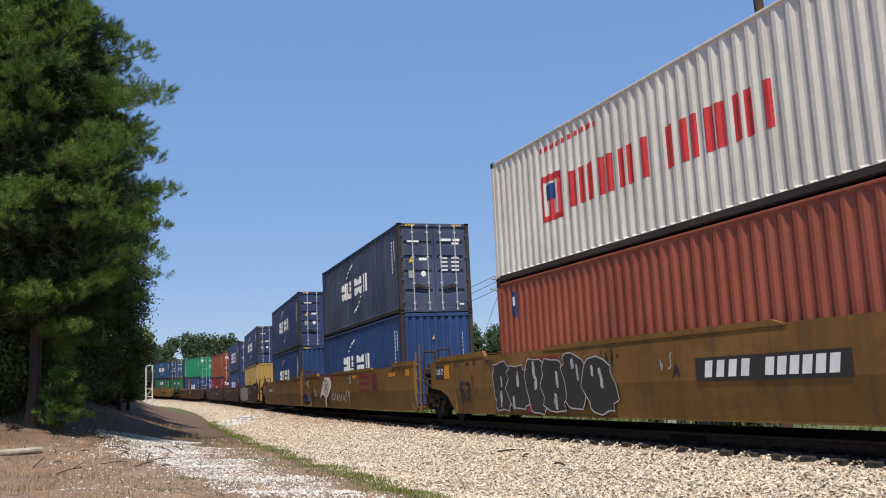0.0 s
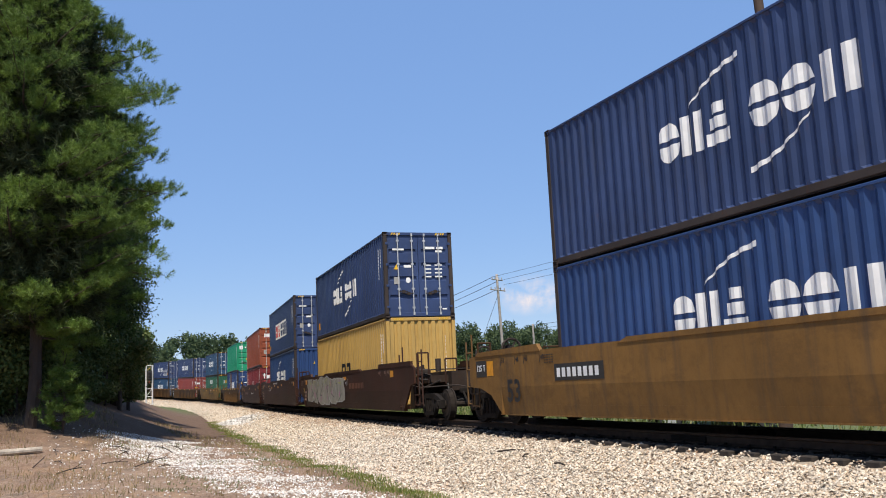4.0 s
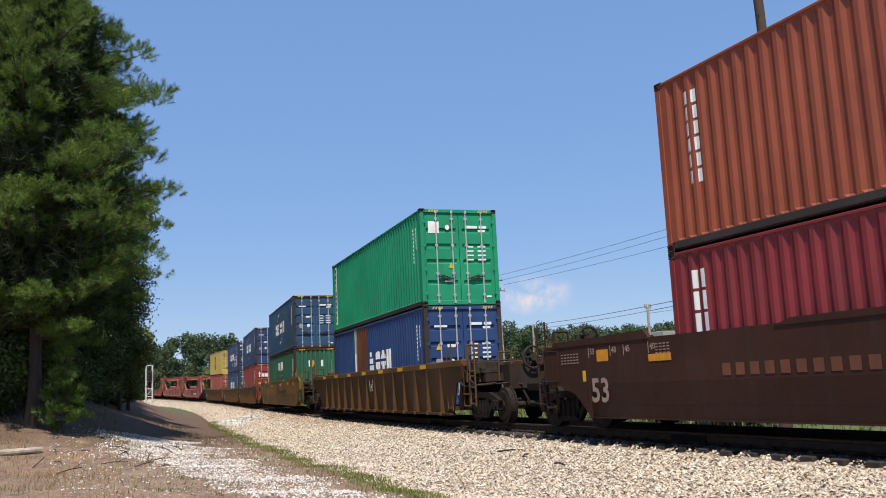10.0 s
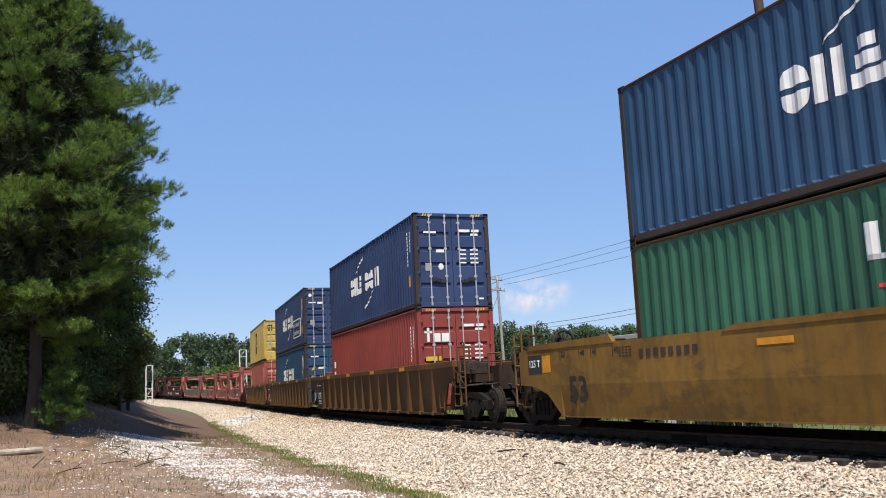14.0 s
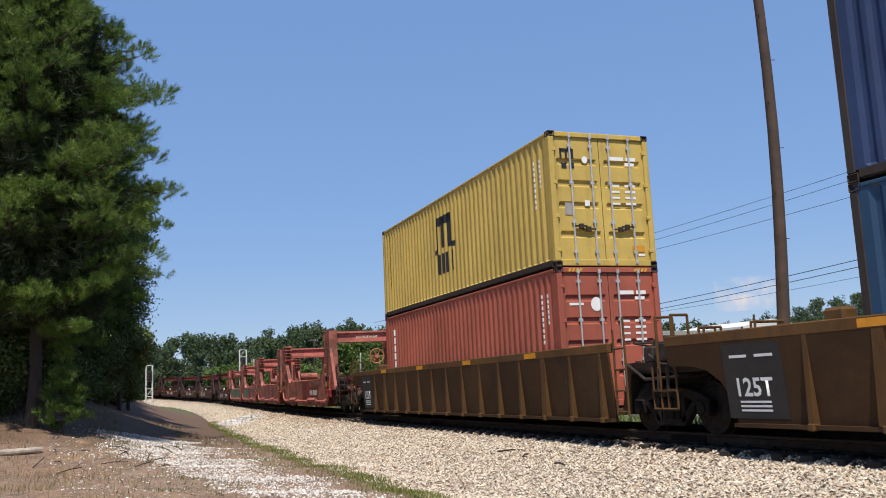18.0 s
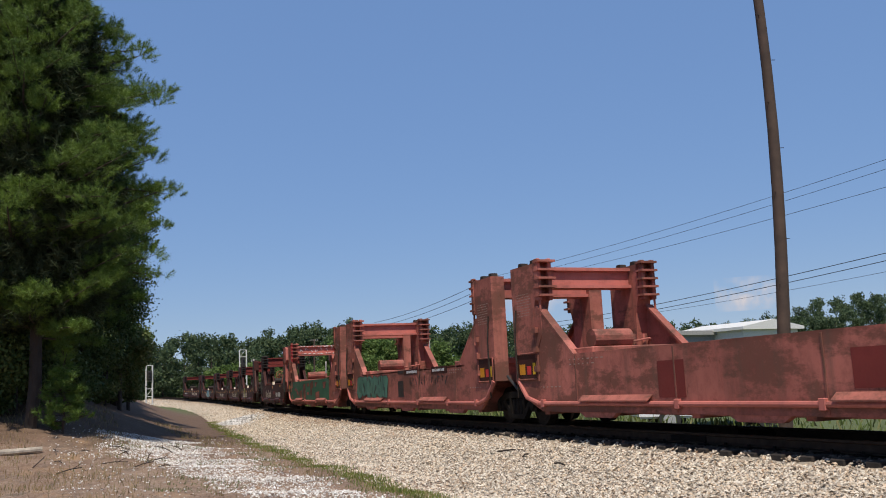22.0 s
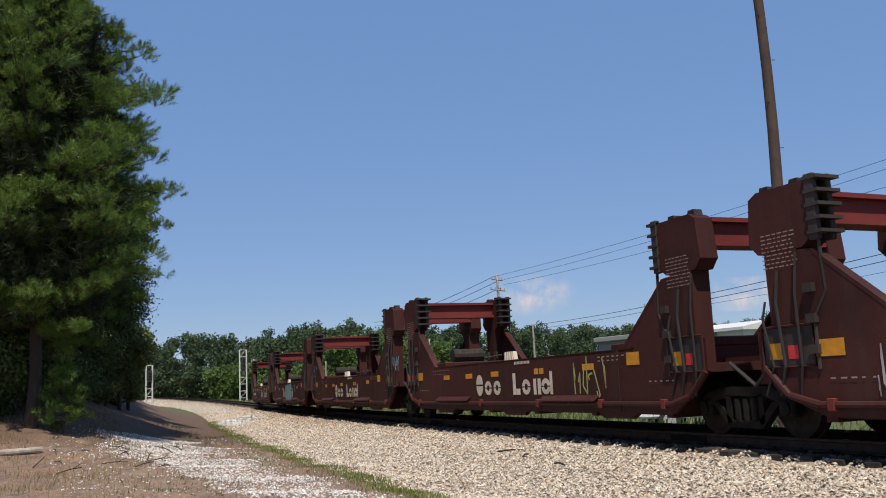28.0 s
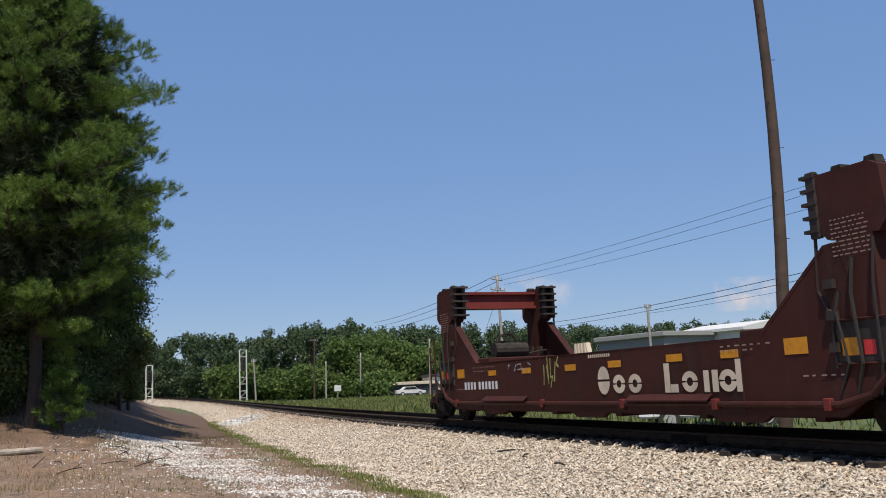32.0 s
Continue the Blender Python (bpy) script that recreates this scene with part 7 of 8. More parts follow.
def bulkhead_well(s_mid, half, color, ends_, label, group, dark, bright_front=False):
    """40 ft bulkhead well platform: low sides, tall portal frames at both ends."""
    m = PAINT[color]
    hi = PAINT["maroon_red" if dark else "salmon_bright"]
    c = car_base(label, group, s_mid)
    yf, yr = -half + 0.45, half - 0.55      # outer faces of the portals at the front and at the rear
    well_floor(c, -5.9, 6.0, m)
    for sx in (-1, 1):
        def side(b, sx=sx):
            x0, x1 = sorted((sx * 1.40, sx * 1.46))
            prism_x(b, [(yf + 1.0, 0.34), (yr - 1.1, 0.34), (yr - 0.35, 0.62), (yr, 0.95), (yr, 1.50), (yr - 2.2, 1.50), (yr - 2.4, 1.44), (yf + 2.1, 1.44), (yf + 1.9, 1.50), (yf + 0.05, 1.50), (yf + 0.05, 1.0), (yf + 0.4, 0.7)], x0, x1)
            xa, xb = sorted((sx * 1.30, sx * 1.46))
            box(b, xa, xb, yf + 2.0, yr - 2.2, 1.40, 1.452)
        part("side_sheet", cached(("side_sheet", "E", round(half, 2), sx), side, m), m, c)
        def tubes(b, sx=sx):
            tube(b, (sx * 1.48, yf + 1.0, 0.50), (sx * 1.48, yr - 1.0, 0.50), 0.045, 8)
            pipe(b, [(sx * 1.48, yf + 1.0, 0.50), (sx * 1.48, yf + 0.5, 0.62), (sx * 1.46, yf + 0.1, 1.0)], 0.05, 8)
            pipe(b, [(sx * 1.48, yr - 1.0, 0.50), (sx * 1.48, yr - 0.5, 0.62), (sx * 1.46, yr - 0.1, 1.0)], 0.05, 8)
        part("train_line", cached(("train_line", round(half, 2), sx, dark), tubes, hi if not dark else m), m, c)
        for y in (-3.9, 2.2):
            part("side_step", cached(("side_step", sx), lambda b, sx=sx: prism_y(b, [(sx * 1.455, 0.66), (sx * 1.58, 0.56), (sx * 1.58, 0.54), (sx * 1.455, 0.64)], 0, 2.2), m), m, c, at=pose(0, y, 0))
        for y in (-5.4, -1.2, 3.0):
            part("bottom_lug", cached(("bottom_lug", sx), lambda b, sx=sx: prism_x(b, [(0.3, 0.345), (0.5, 0.24), (1.4, 0.24), (1.6, 0.345)], *sorted((sx * 1.34, sx * 1.44))), m), m, c, at=pose(0, y, 0))
        for y in (yf + 1.2, -4.0, -1.5, 1.5, yr - 1.2):
            part("pipe_bracket", cached(("pipe_bracket", sx), lambda b, sx=sx: rbox(b, *sorted((sx * 1.42, sx * 1.53)), -0.06, 0.06, 0.42, 0.58, 0.01), hi), hi, c, at=pose(0, y, 0))
        for y in (-4.6, -1.55, 1.55, 4.6):
            part("side_seam", cached(("side_seam", sx), lambda b, sx=sx: rbox(b, *sorted((sx * 1.455, sx * 1.472)), -0.02, 0.02, 0.36, 1.42, 0.004), m), m, c, at=pose(0, y, 0))
        # portal posts
        for y0, y1, inward, nm in ((yf, yf + 1.05, 1, "front"), (yr - 1.1, yr, -1, "rear")):
            def post(b, sx=sx, y0=y0, y1=y1, inward=inward):
                xo, xi = sx * 1.46, sx * 1.12
                yo = y0 if inward > 0 else y1
                yi = y1 if inward > 0 else y0
                x0, x1 = sorted((xo, xi))
                w = yi - yo
                if dark:
                    prism_x(b, [(yo, 2.72), (yo + w * 0.06, 3.36), (yo + w * 0.2, 3.44), (yi, 3.44), (yi, 2.66), (yo + w * 0.86, 2.56), (yo + w * 0.14, 2.56)], x0, x1)
                    prism_x(b, [(yo + w * 0.26, 1.0), (yo + w * 0.24, 2.57), (yo + w * 0.78, 2.57), (yo + w * 0.64, 1.9), (yo + w * 0.58, 1.0)], x0, x1)
                else:
                    prism_x(b, [(yo, 1.0), (yo, 3.42), (yi, 3.42), (yi, 2.75), (yo + w * 0.86, 2.35), (yo + w * 0.80, 1.0)], x0, x1)
                # sloping brace sheet down to the side
                xa, xb = sorted((sx * 1.40, sx * 1.455))
                prism_x(b, [(yo + (yi - yo) * 0.6, 2.55), (yi, 2.52), (yi + inward * 1.35, 1.44), (yo + (yi - yo) * 0.6, 1.44)], xa, xb)
                xa, xb = sorted((sx * 1.28, sx * 1.46))
                add_faces(b, [(xa, yi, 2.52), (xb, yi, 2.52), (xb, yi + inward * 1.35, 1.45), (xa, yi + inward * 1.35, 1.45),
                              (xa, yi, 2.46), (xb, yi, 2.46), (xb, yi + inward * 1.30, 1.42), (xa, yi + inward * 1.30, 1.42)],
                          [(0, 1, 2, 3), (4, 7, 6, 5), (0, 4, 5, 1), (1, 5, 6, 2), (2, 6, 7, 3), (3, 7, 4, 0)])
            pm = PAINT["salmon_bright"] if bright_front and nm == "front" else m
            part("portal_post", cached(("portal_post", nm, sx, round(half, 2), dark), post, pm), pm, c)
            def guide(b, sx=sx, y0=y0, y1=y1, inward=inward):
                yi = y1 if inward > 0 else y0
                for dx in (0.0, 0.26):
                    x = sx * (1.44 - dx)
                    rbox(b, x - 0.045, x + 0.045, min(yi, yi + inward * 0.16), max(yi, yi + inward * 0.16), 2.62, 3.50, 0.015)
                for i in range(5):
                    z = 2.70 + 0.18 * i
                    box(b, *sorted((sx * 1.08, sx * 1.50)), min(yi, yi + inward * 0.24), max(yi, yi + inward * 0.24), z, z + 0.045)
                pipe(b, [(sx * 1.44, yi + inward * 0.12, 2.62), (sx * 1.44, yi + inward * 0.16, 1.95), (sx * 1.47, yi - inward * 0.05, 1.6), (sx * 1.47, yi - inward * 0.05, 0.95)], 0.026)
                for z in (1.15, 1.55, 1.95):
                    box(b, sx * 1.49 - 0.04, sx * 1.49 + 0.04, min(yi - inward * 0.15, yi), max(yi - inward * 0.15, yi), z, z + 0.12)
            part("container_guide", cached(("container_guide", nm, sx, round(half, 2)), guide, PAINT["edge"] if dark else m), m, c)
            if sx < 0:
                yc = (y0 + y1) / 2
                for k, (dy, z1) in enumerate(((-0.30, 2.5), (0.05, 2.3), (0.32, 1.9)) if dark else ((-0.34 * inward, 2.5),)):
                    def hose(b, dy=dy, z1=z1, k=k):
                        pipe(b, [(-1.49, dy, z1), (-1.52, dy + 0.05, (z1 + 1) / 2 + 0.2), (-1.50, dy - 0.06 * (k - 1), 1.0), (-1.46, dy + 0.16, 0.62)], 0.018 + 0.006 * (k == 1), 6)
                    part("hose", cached(("portal_hose", k, dy), hose, DARK if dark else FRAME), DARK, c, at=pose(0, yc, 0))
            for f in (0.25, 0.75):
                def lug(b, sx=sx):
                    prism_x(b, [(-0.10, 3.42), (-0.07, 3.52), (0.07, 3.52), (0.10, 3.42)], *sorted((sx * 1.2, sx * 1.36)))
                part("stacking_lug", cached(("stacking_lug", sx), lug, FRAME), FRAME, c, at=pose(0, y0 + (y1 - y0) * f, 0))
    for y0, y1, nm in ((yf + 0.04, yf + 0.50, "front"), (yr - 0.85, yr - 0.42, "rear")):
        def beam(b, y0=y0, y1=y1):
            box(b, -1.14, 1.14, y0, y1, 2.92, 2.99)
            box(b, -1.14, 1.14, y0, y1, 3.30, 3.37)
            box(b, -1.14, 1.14, y0 + 0.10, y0 + 0.16, 2.99, 3.30)
            box(b, -1.14, 1.14, y1 - 0.10, y1 - 0.06, 2.99, 3.30)
        bh = PAINT["salmon_bright"] if bright_front and nm == "front" else hi
        part("portal_beam", cached(("portal_beam", nm, round(half, 2)), beam, bh), bh, c)
    def decks(b):
        box(b, -1.40, 1.40, 6.0, yr - 0.02, 0.98, 1.12)
        box(b, -1.38, 1.38, 6.0, 6.15, 0.36, 1.40)
        box(b, -0.4, 0.4, yr - 0.3, half + 0.1, 0.75, 1.2)
    def deck_f(b):
        box(b, -1.40, 1.40, yf + 0.05, -6.0, 0.98, 1.12)
        box(b, -1.38, 1.38, -6.15, -6.0, 0.36, 1.40)
        box(b, -0.4, 0.4, -half - 0.1, -6.1, 0.75, 1.2)
    part("end_platform", cached(("end_platform", "E", 1, round(half, 2)), decks, m), m, c)
    part("end_platform", cached(("end_platform", "E", 0, round(half, 2)), deck_f, m), m, c)
    # low boxes between the braces and the well
    for y0_, y1_ in ((yr - 3.0, yr - 1.0), (yf + 1.0, yf + 2.9)):
        bm = bmesh.new()
        rbox(bm, -1.36, 1.36, y0_, y1_, 1.40, 1.56, 0.02)
        part("deck_box", bm, m, c)
    def gear(b):
        tube(b, (-0.75, yr - 2.0, 1.76), (0.15, yr - 2.0, 1.76), 0.19, 12)
        for x in (0.3, 0.55, 0.8):
            tube(b, (x, yr - 1.6, 1.12), (x, yr - 1.6, 1.85), 0.05, 6)
        rbox(b, 0.1, 0.8, yr - 2.1, yr - 1.75, 1.15, 1.5, 0.03)
        pipe(b, [(-1.0, yr - 1.3, 1.12), (-0.9, yr - 1.7, 1.5), (0.9, yr - 1.7, 1.75), (1.0, yr - 1.3, 1.3)], 0.025)
    part("brake_gear", cached(("brake_gear", "E", round(half, 2), dark), gear, FRAME if dark else m), m, c)
    def cables(b):
        pipe(b, [(-1.3, yr, 1.0), (-1.2, yr + 0.4, 0.75), (-1.25, half + 0.3, 1.1)], 0.03)
        pipe(b, [(-0.6, yr, 1.15), (-0.5, yr + 0.5, 1.45), (-0.5, half + 0.1, 1.2)], 0.03)
        rbox(b, -0.75, -0.35, yr + 0.1, yr + 0.5, 1.12, 1.62, 0.03)
    part("hose_set", cached(("hose_set", round(half, 2)), cables, DARK), DARK, c)
    truck(c, -half + 0.25 if "front" not in ends_ else -half - 0.1, s_mid)
    if "front" in ends_:
        for sx in (-1, 1):
            part("end_brace", cached(("end_brace", sx, dark), lambda b, sx=sx: prism_x(b, [(yf + 0.02, 2.72), (yf - 0.85, 1.14), (yf - 0.85, 0.98), (yf + 0.02, 0.98)], *sorted((sx * 1.34, sx * 1.455))), m), m, c)
        couplers(c, -half - 0.9, -1)
        brake_wheel(c, 0.45, yf - 0.45, 2.28, 0.30, PAINT["orange_iron"])
        end_clutter(c, yf - 0.6, -1, PAINT["grimy"])
        ladder(c, -1.30, yf - 1.1, 0.45, 1.65, 0.36, PAINT["grimy"], 4, 0.6)
        ladder(c, 1.25, yf - 1.1, 0.45, 1.65, 0.36, PAINT["grimy"], 4, 0.6)
    if "rear" in ends_:
        truck(c, half + 0.2, s_mid)
        couplers(c, half + 0.9, 1)
        brake_wheel(c, -0.2, half - 2.2, 1.9, 0.3, FRAME if dark else m)
        ladder(c, -1.30, half + 0.15, 0.45, 1.65, 0.36, m, 4, 0.6)
        ladder(c, 1.25, half + 0.15, 0.45, 1.65, 0.36, m, 4, 0.6)
    # framed plates by the ends
    for ya in (yf + 0.98, yr - 0.12):
        plate_marks(c, [(ya, ya - 0.84, 1.02, 1.52)], -1.466, PAINT["maroon"] if not dark else PAINT["edge"], "marking", "dark reflector panel")
        plate_marks(c, [(ya - 0.08, ya - 0.34, 1.10, 1.32)], -1.472, AMBER, "marking", "amber reflector")
        plate_marks(c, [(ya - 0.42, ya - 0.60, 1.10, 1.28)], -1.472, RED, "marking", "red reflector")
        if not dark:
            plate_marks(c, [(ya - 0.68, ya - 0.80, 1.10, 1.34)], -1.472, YELLOW, "marking", "yellow reflector")
        bm = bmesh.new()
        pipe(bm, [(-1.475, ya + 0.03, 1.0), (-1.475, ya + 0.03, 1.54), (-1.475, ya - 0.87, 1.54), (-1.475, ya - 0.87, 1.0), (-1.475, ya + 0.03, 1.0)], 0.018, 5)
        part("panel_frame", bm, m, c)
    r = random.Random(int(s_mid))
    for ya, yb in ((yr - 0.22, yr - 0.92), (yf + 0.90, yf + 0.20)):
        rows_ = []
        for k in range(9):
            y_, z_ = ya - 0.02, 2.80 - 0.057 * k
            while y_ > yb + 0.12:
                w_ = r.uniform(0.03, 0.10)
                rows_.append((y_, max(yb, y_ - w_), z_, z_ + 0.016))
                y_ -= w_ + 0.03
        plate_marks(c, rows_, -1.470, FADED, "marking", "rows of small pale writing bars")
    rows_ = [(y_ - 0.16 * k, y_ - 0.16 * k - r.uniform(0.07, 0.13), z_, z_ + 0.035) for y_, z_, n_ in ((yr - 2.3, 1.33, 8), (yr - 2.3, 1.24, 6), (yf + 3.2, 1.33, 7), (yf + 3.2, 1.26, 5), (yf + 1.6, 0.86, 5), (yr - 1.2, 0.82, 5)) for k in range(n_)]
    rows_ = [(a_, b_ + 0.03, z_, z_ + 0.022) for a_, b_, z_, _ in rows_]
    plate_marks(c, rows_, -1.4745, FADED, "marking", "rows of small pale writing bars")
    if dark:
        bm = bmesh.new()
        prism_x(bm, [(-0.28, 1.44), (-0.20, 1.70), (0.18, 1.70), (0.28, 1.44)], -1.44, -1.34)
        for k in range(4):
            prism_x(bm, [(-0.20 + 0.12 * k, 1.46), (-0.17 + 0.11 * k, 1.69), (-0.12 + 0.11 * k, 1.69), (-0.13 + 0.12 * k, 1.46)], -1.455, -1.43)
        part("locating_cone", bm, CREAM, c, "ribbed off-white wedge", at=pose(0, -0.10, -0.06))
    return c


def cream_row(u, y, z0, z1, k=1.0):
    """Plain cream shapes in two groups, as on the carrier's cars: slit discs, rings, a bar with a foot, upright bars."""
    low = z0 + (z1 - z0) * 0.70
    def face(bm, pts):
        add_faces(bm, [(-1.474, p, q) for p, q in pts], [tuple(range(len(pts)))])
    def arc(cy, zm, ry, rz, a0, a1):
        return [(cy + ry * math.cos(math.radians(a)), zm + rz * math.sin(math.radians(a))) for a in np.linspace(a0, a1, 10)]
    def ring_(cy, top):
        """A thick ring in two halves."""
        zm, rz = (z0 + top) / 2, (top - z0) / 2
        for a0 in (0, 180):
            bm = bmesh.new()
            face(bm, arc(cy, zm, 0.20 * k, rz, a0 + 6, a0 + 174) + arc(cy, zm, 0.075 * k, rz * 0.42, a0 + 174, a0 + 6))
            part("marking", bm, CREAM, u, "plain cream half ring")
    def slit(cy, top):
        zm, rz = (z0 + top) / 2, (top - z0) / 2
        for a0, dz in ((0, 0.02), (180, -0.02)):
            bm = bmesh.new()
            face(bm, [(p, q + dz) for p, q in arc(cy, zm, 0.20 * k, rz, a0, a0 + 180)])
            part("marking", bm, CREAM, u, "plain cream half disc")
    slit(y - 0.20 * k, z1)
    ring_(y - 0.70 * k, low)
    ring_(y - 1.20 * k, low)
    y2 = y - 2.05 * k
    bars = [(y2, y2 - 0.15 * k, z0, z1), (y2 - 0.16 * k, y2 - 0.36 * k, z0, z0 + 0.13), (y2 - 1.00 * k, y2 - 1.13 * k, z0, low), (y2 - 1.20 * k, y2 - 1.34 * k, z0, low), (y2 - 1.74 * k, y2 - 1.86 * k, z0, z1)]
    ring_(y2 - 0.66 * k, low)
    ring_(y2 - 1.56 * k, low)
    for q in bars:
        plate_marks(u, [q], -1.474, CREAM, "marking", "plain cream bar")


E_JOINTS = (239.0, 254.6, 269.9, 285.2, 300.4, 315.6)
F_JOINTS = (320.4, 335.6, 350.8, 366.1, 381.4, 397.1)
SPRAY = {
    "silver": plain("silver_spray", (0.42, 0.42, 0.42), 0.45, vary=0.2, scale=2),
    "green": plain("green_spray", (0.07, 0.17, 0.12), 0.6, vary=0.25, scale=2),
    "bottle": plain("bottle_green_spray", (0.022, 0.120, 0.062), 0.55, vary=0.2, scale=2),
    "teal": plain("teal_spray", (0.16, 0.36, 0.40), 0.6, vary=0.25, scale=2),
    "olive": plain("olive_grey_spray", (0.27, 0.26, 0.22), 0.6, vary=0.25, scale=2),
    "pink": plain("pink_spray", (0.42, 0.14, 0.30), 0.6),
    "lime": plain("lime_spray", (0.36, 0.36, 0.12), 0.6),
}


def spray_beam(u, half):
    """White scribbles on the rear portal's beam, and a bright red guide block."""
    yb = half - 0.55 - 0.86
    bm = bmesh.new()
    r = random.Random(77)
    for z0, z1, n in ((3.305, 3.365, 11), (3.02, 3.27, 7), (2.93, 2.985, 9)):
        for i in range(n):
            x = -0.95 + 1.9 * i / n
            p = [(x + r.uniform(0, 0.2), r.uniform(z0, z1)) for _ in range(4)]
            for (ax, az), (bx, bz) in zip(p, p[1:]):
                tube(bm, (ax, yb - 0.004 if z0 != 3.02 else yb + 0.096, az), (bx, yb - 0.004 if z0 != 3.02 else yb + 0.096, bz), 0.012, 4)
    part("graffiti", bm, WHITE, u, "white sprayed scribble")["kind"] = "stuff"
    bm = bmesh.new()
    rbox(bm, -1.50, -1.40, yb - 0.42, yb - 0.24, 2.55, 3.5, 0.02)
    part("guide_block", bm, RED, u, "bright red guide block")


def build_cars():
    tan, brn = "dusty tan well car with plain sides", "dark brown well car with plain sides"
    g1, g2, g3 = "tan articulated well cars", "brown articulated well cars", "ribbed well cars"
    a = smooth_well(12.85, "tan", "inner", "inner", tan + " and silver graffiti", g1)
    plate_marks(a, [(4.5, 3.1, 0.30, 1.46)], -1.476, PAINT["maroon_red"], "graffiti", "red sprayed field")
    bubble_spray(a, 6.15, 1.25, 0.30, 1.46, 6, DARK, SPRAY["silver"], -1.480, 3, SPRAY["silver"], 0.12)
    tag_lines(a, 1.54, 0.83, 1.10, 1.48, 4, BLACK, -1.476, 8, 0.014)
    tag_lines(a, -0.26, -0.64, 0.96, 1.35, 2, SPRAY["silver"], -1.476, 18, 0.012)
    tag_lines(a, 7.6, 7.2, 0.8, 1.2, 2, BLACK, -1.476, 28, 0.012)
    writing(a, "A", -0.60, 0.93, 0.30, BLACK, -1.476)
    plate_marks(a, [(-1.20, -4.25, 0.84, 1.20)], -1.476, DARK, "marking", "black number panel")
    for i in range(10):
        y_ = -1.40 - 0.27 * i if i < 4 else -2.70 - 0.232 * (i - 4)
        bm = bmesh.new()
        add_faces(bm, [(-1.480, y_, 0.90), (-1.480, y_ - 0.17, 0.90), (-1.480, y_ - 0.22, 1.15), (-1.480, y_ - 0.05, 1.15)], [(0, 1, 2, 3)])
        part("marking", bm, WHITE, a, "white slanted number bar")
    b = smooth_well(32.5, "tan", "inner", "inner", tan + " and red block mark", g1)
    plate_marks(b, [(-1.2, -2.75, 1.28, 1.46), (-1.2, -2.75, 1.06, 1.20), (-1.2, -2.75, 0.84, 0.98)], -1.476, PAINT["maroon_red"], "marking", "faded red bar")
    for mat_, y_ in ((PAINT["maroon_red"], -2.85), (PAINT["edge"], -3.17), (PAINT["maroon_red"], -3.34)):
        bm = bmesh.new()
        w_ = 0.14 if mat_ is PAINT["edge"] else 0.28
        add_faces(bm, [(-1.476, y_, 1.46), (-1.476, y_ - w_, 1.46), (-1.476, y_ - w_ - 0.28, 0.84), (-1.476, y_ - 0.28, 0.84)], [(0, 1, 2, 3)])
        part("marking", bm, mat_, b, "faded slanted bar")
    plate_marks(b, [(-0.1, -0.75, 1.36, 1.46), (-5.2, -6.0, 1.30, 1.42)], -1.476, AMBER)
    for k, (mat_, poly) in enumerate(((PAINT["maroon_red"], [(6.3, 0.5), (6.15, 0.75), (5.6, 1.25), (5.0, 1.58), (3.6, 1.58), (3.25, 1.55), (3.5, 1.15), (4.2, 0.85), (4.6, 0.6), (4.62, 0.25), (4.95, 0.25), (5.05, 0.62), (5.5, 0.72)]),
                                      (WHITE, [(6.1, 0.62), (5.6, 1.15), (5.0, 1.50), (4.1, 1.50), (3.8, 1.40), (3.62, 1.15), (4.25, 0.78), (4.72, 0.60), (4.72, 0.27), (4.85, 0.27), (4.95, 0.68), (5.5, 0.80)]))):
        bm = bmesh.new()
        add_faces(bm, [(-1.478 - 0.004 * k, p, q) for p, q in poly], [tuple(range(len(poly)))])
        part("graffiti", bm, mat_, b, "white sprayed figure with red edge")
    bm = bmesh.new()
    for ry, rz in ((0.42, 0.30), (0.16, 0.12)):
        ringp = [Vector((-1.486, 4.75 + ry * math.cos(q * math.pi / 8), 1.1 + rz * math.sin(q * math.pi / 8))) for q in range(17)]
        pipe(bm, ringp, 0.014, 4)
    part("graffiti", bm, PAINT["maroon_red"], b)
    tag_lines(b, 5.6, 3.9, 0.85, 1.35, 5, PAINT["maroon_red"], -1.487, 41, 0.012)
    tag_lines(b, 3.6, 0.2, 0.50, 0.92, 12, WHITE, -1.477, 4, 0.02)
    tag_lines(b, 0.5, 0.1, 1.15, 1.55, 3, WHITE, -1.477, 44)
    tag_lines(b, 7.6, 6.8, 0.6, 1.1, 3, WHITE, -1.477, 14)
    c = smooth_well(51.92, "tan", "inner", "outer", "tan well car with plain sides, last of its set", g1)
    plate_marks(c, [(6.0, 4.2, 0.95, 1.28)], -1.476, DARK, "marking", "black number panel")
    plate_marks(c, [(5.9 - 0.2 * i, 5.77 - 0.2 * i, 1.02, 1.2) for i in range(8)], -1.480, WHITE)
    d = smooth_well(76.0, "brown", "outer", "inner", brn + " and large grey graffiti", g2)
    bubble_spray(d, 7.45, -0.2, 0.32, 1.54, 6, SPRAY["olive"], SPRAY["silver"], -1.480, 6, SPRAY["pink"], 0.12)
    tag_lines(d, 7.2, 0.0, 1.1, 1.5, 8, SPRAY["lime"], -1.4925, 61, 0.014)
    tag_lines(d, 7.0, 0.0, 0.4, 1.4, 6, BLACK, -1.4935, 65, 0.018)
    plate_marks(d, [(-0.2, -0.75, 1.32, 1.44)], -1.477, AMBER)
    plate_marks(d, [(-1.2 - 0.24 * i, -1.36 - 0.24 * i, 0.98, 1.18) for i in range(10)], -1.477, PAINT["patch"], "marking", "faded number bars")
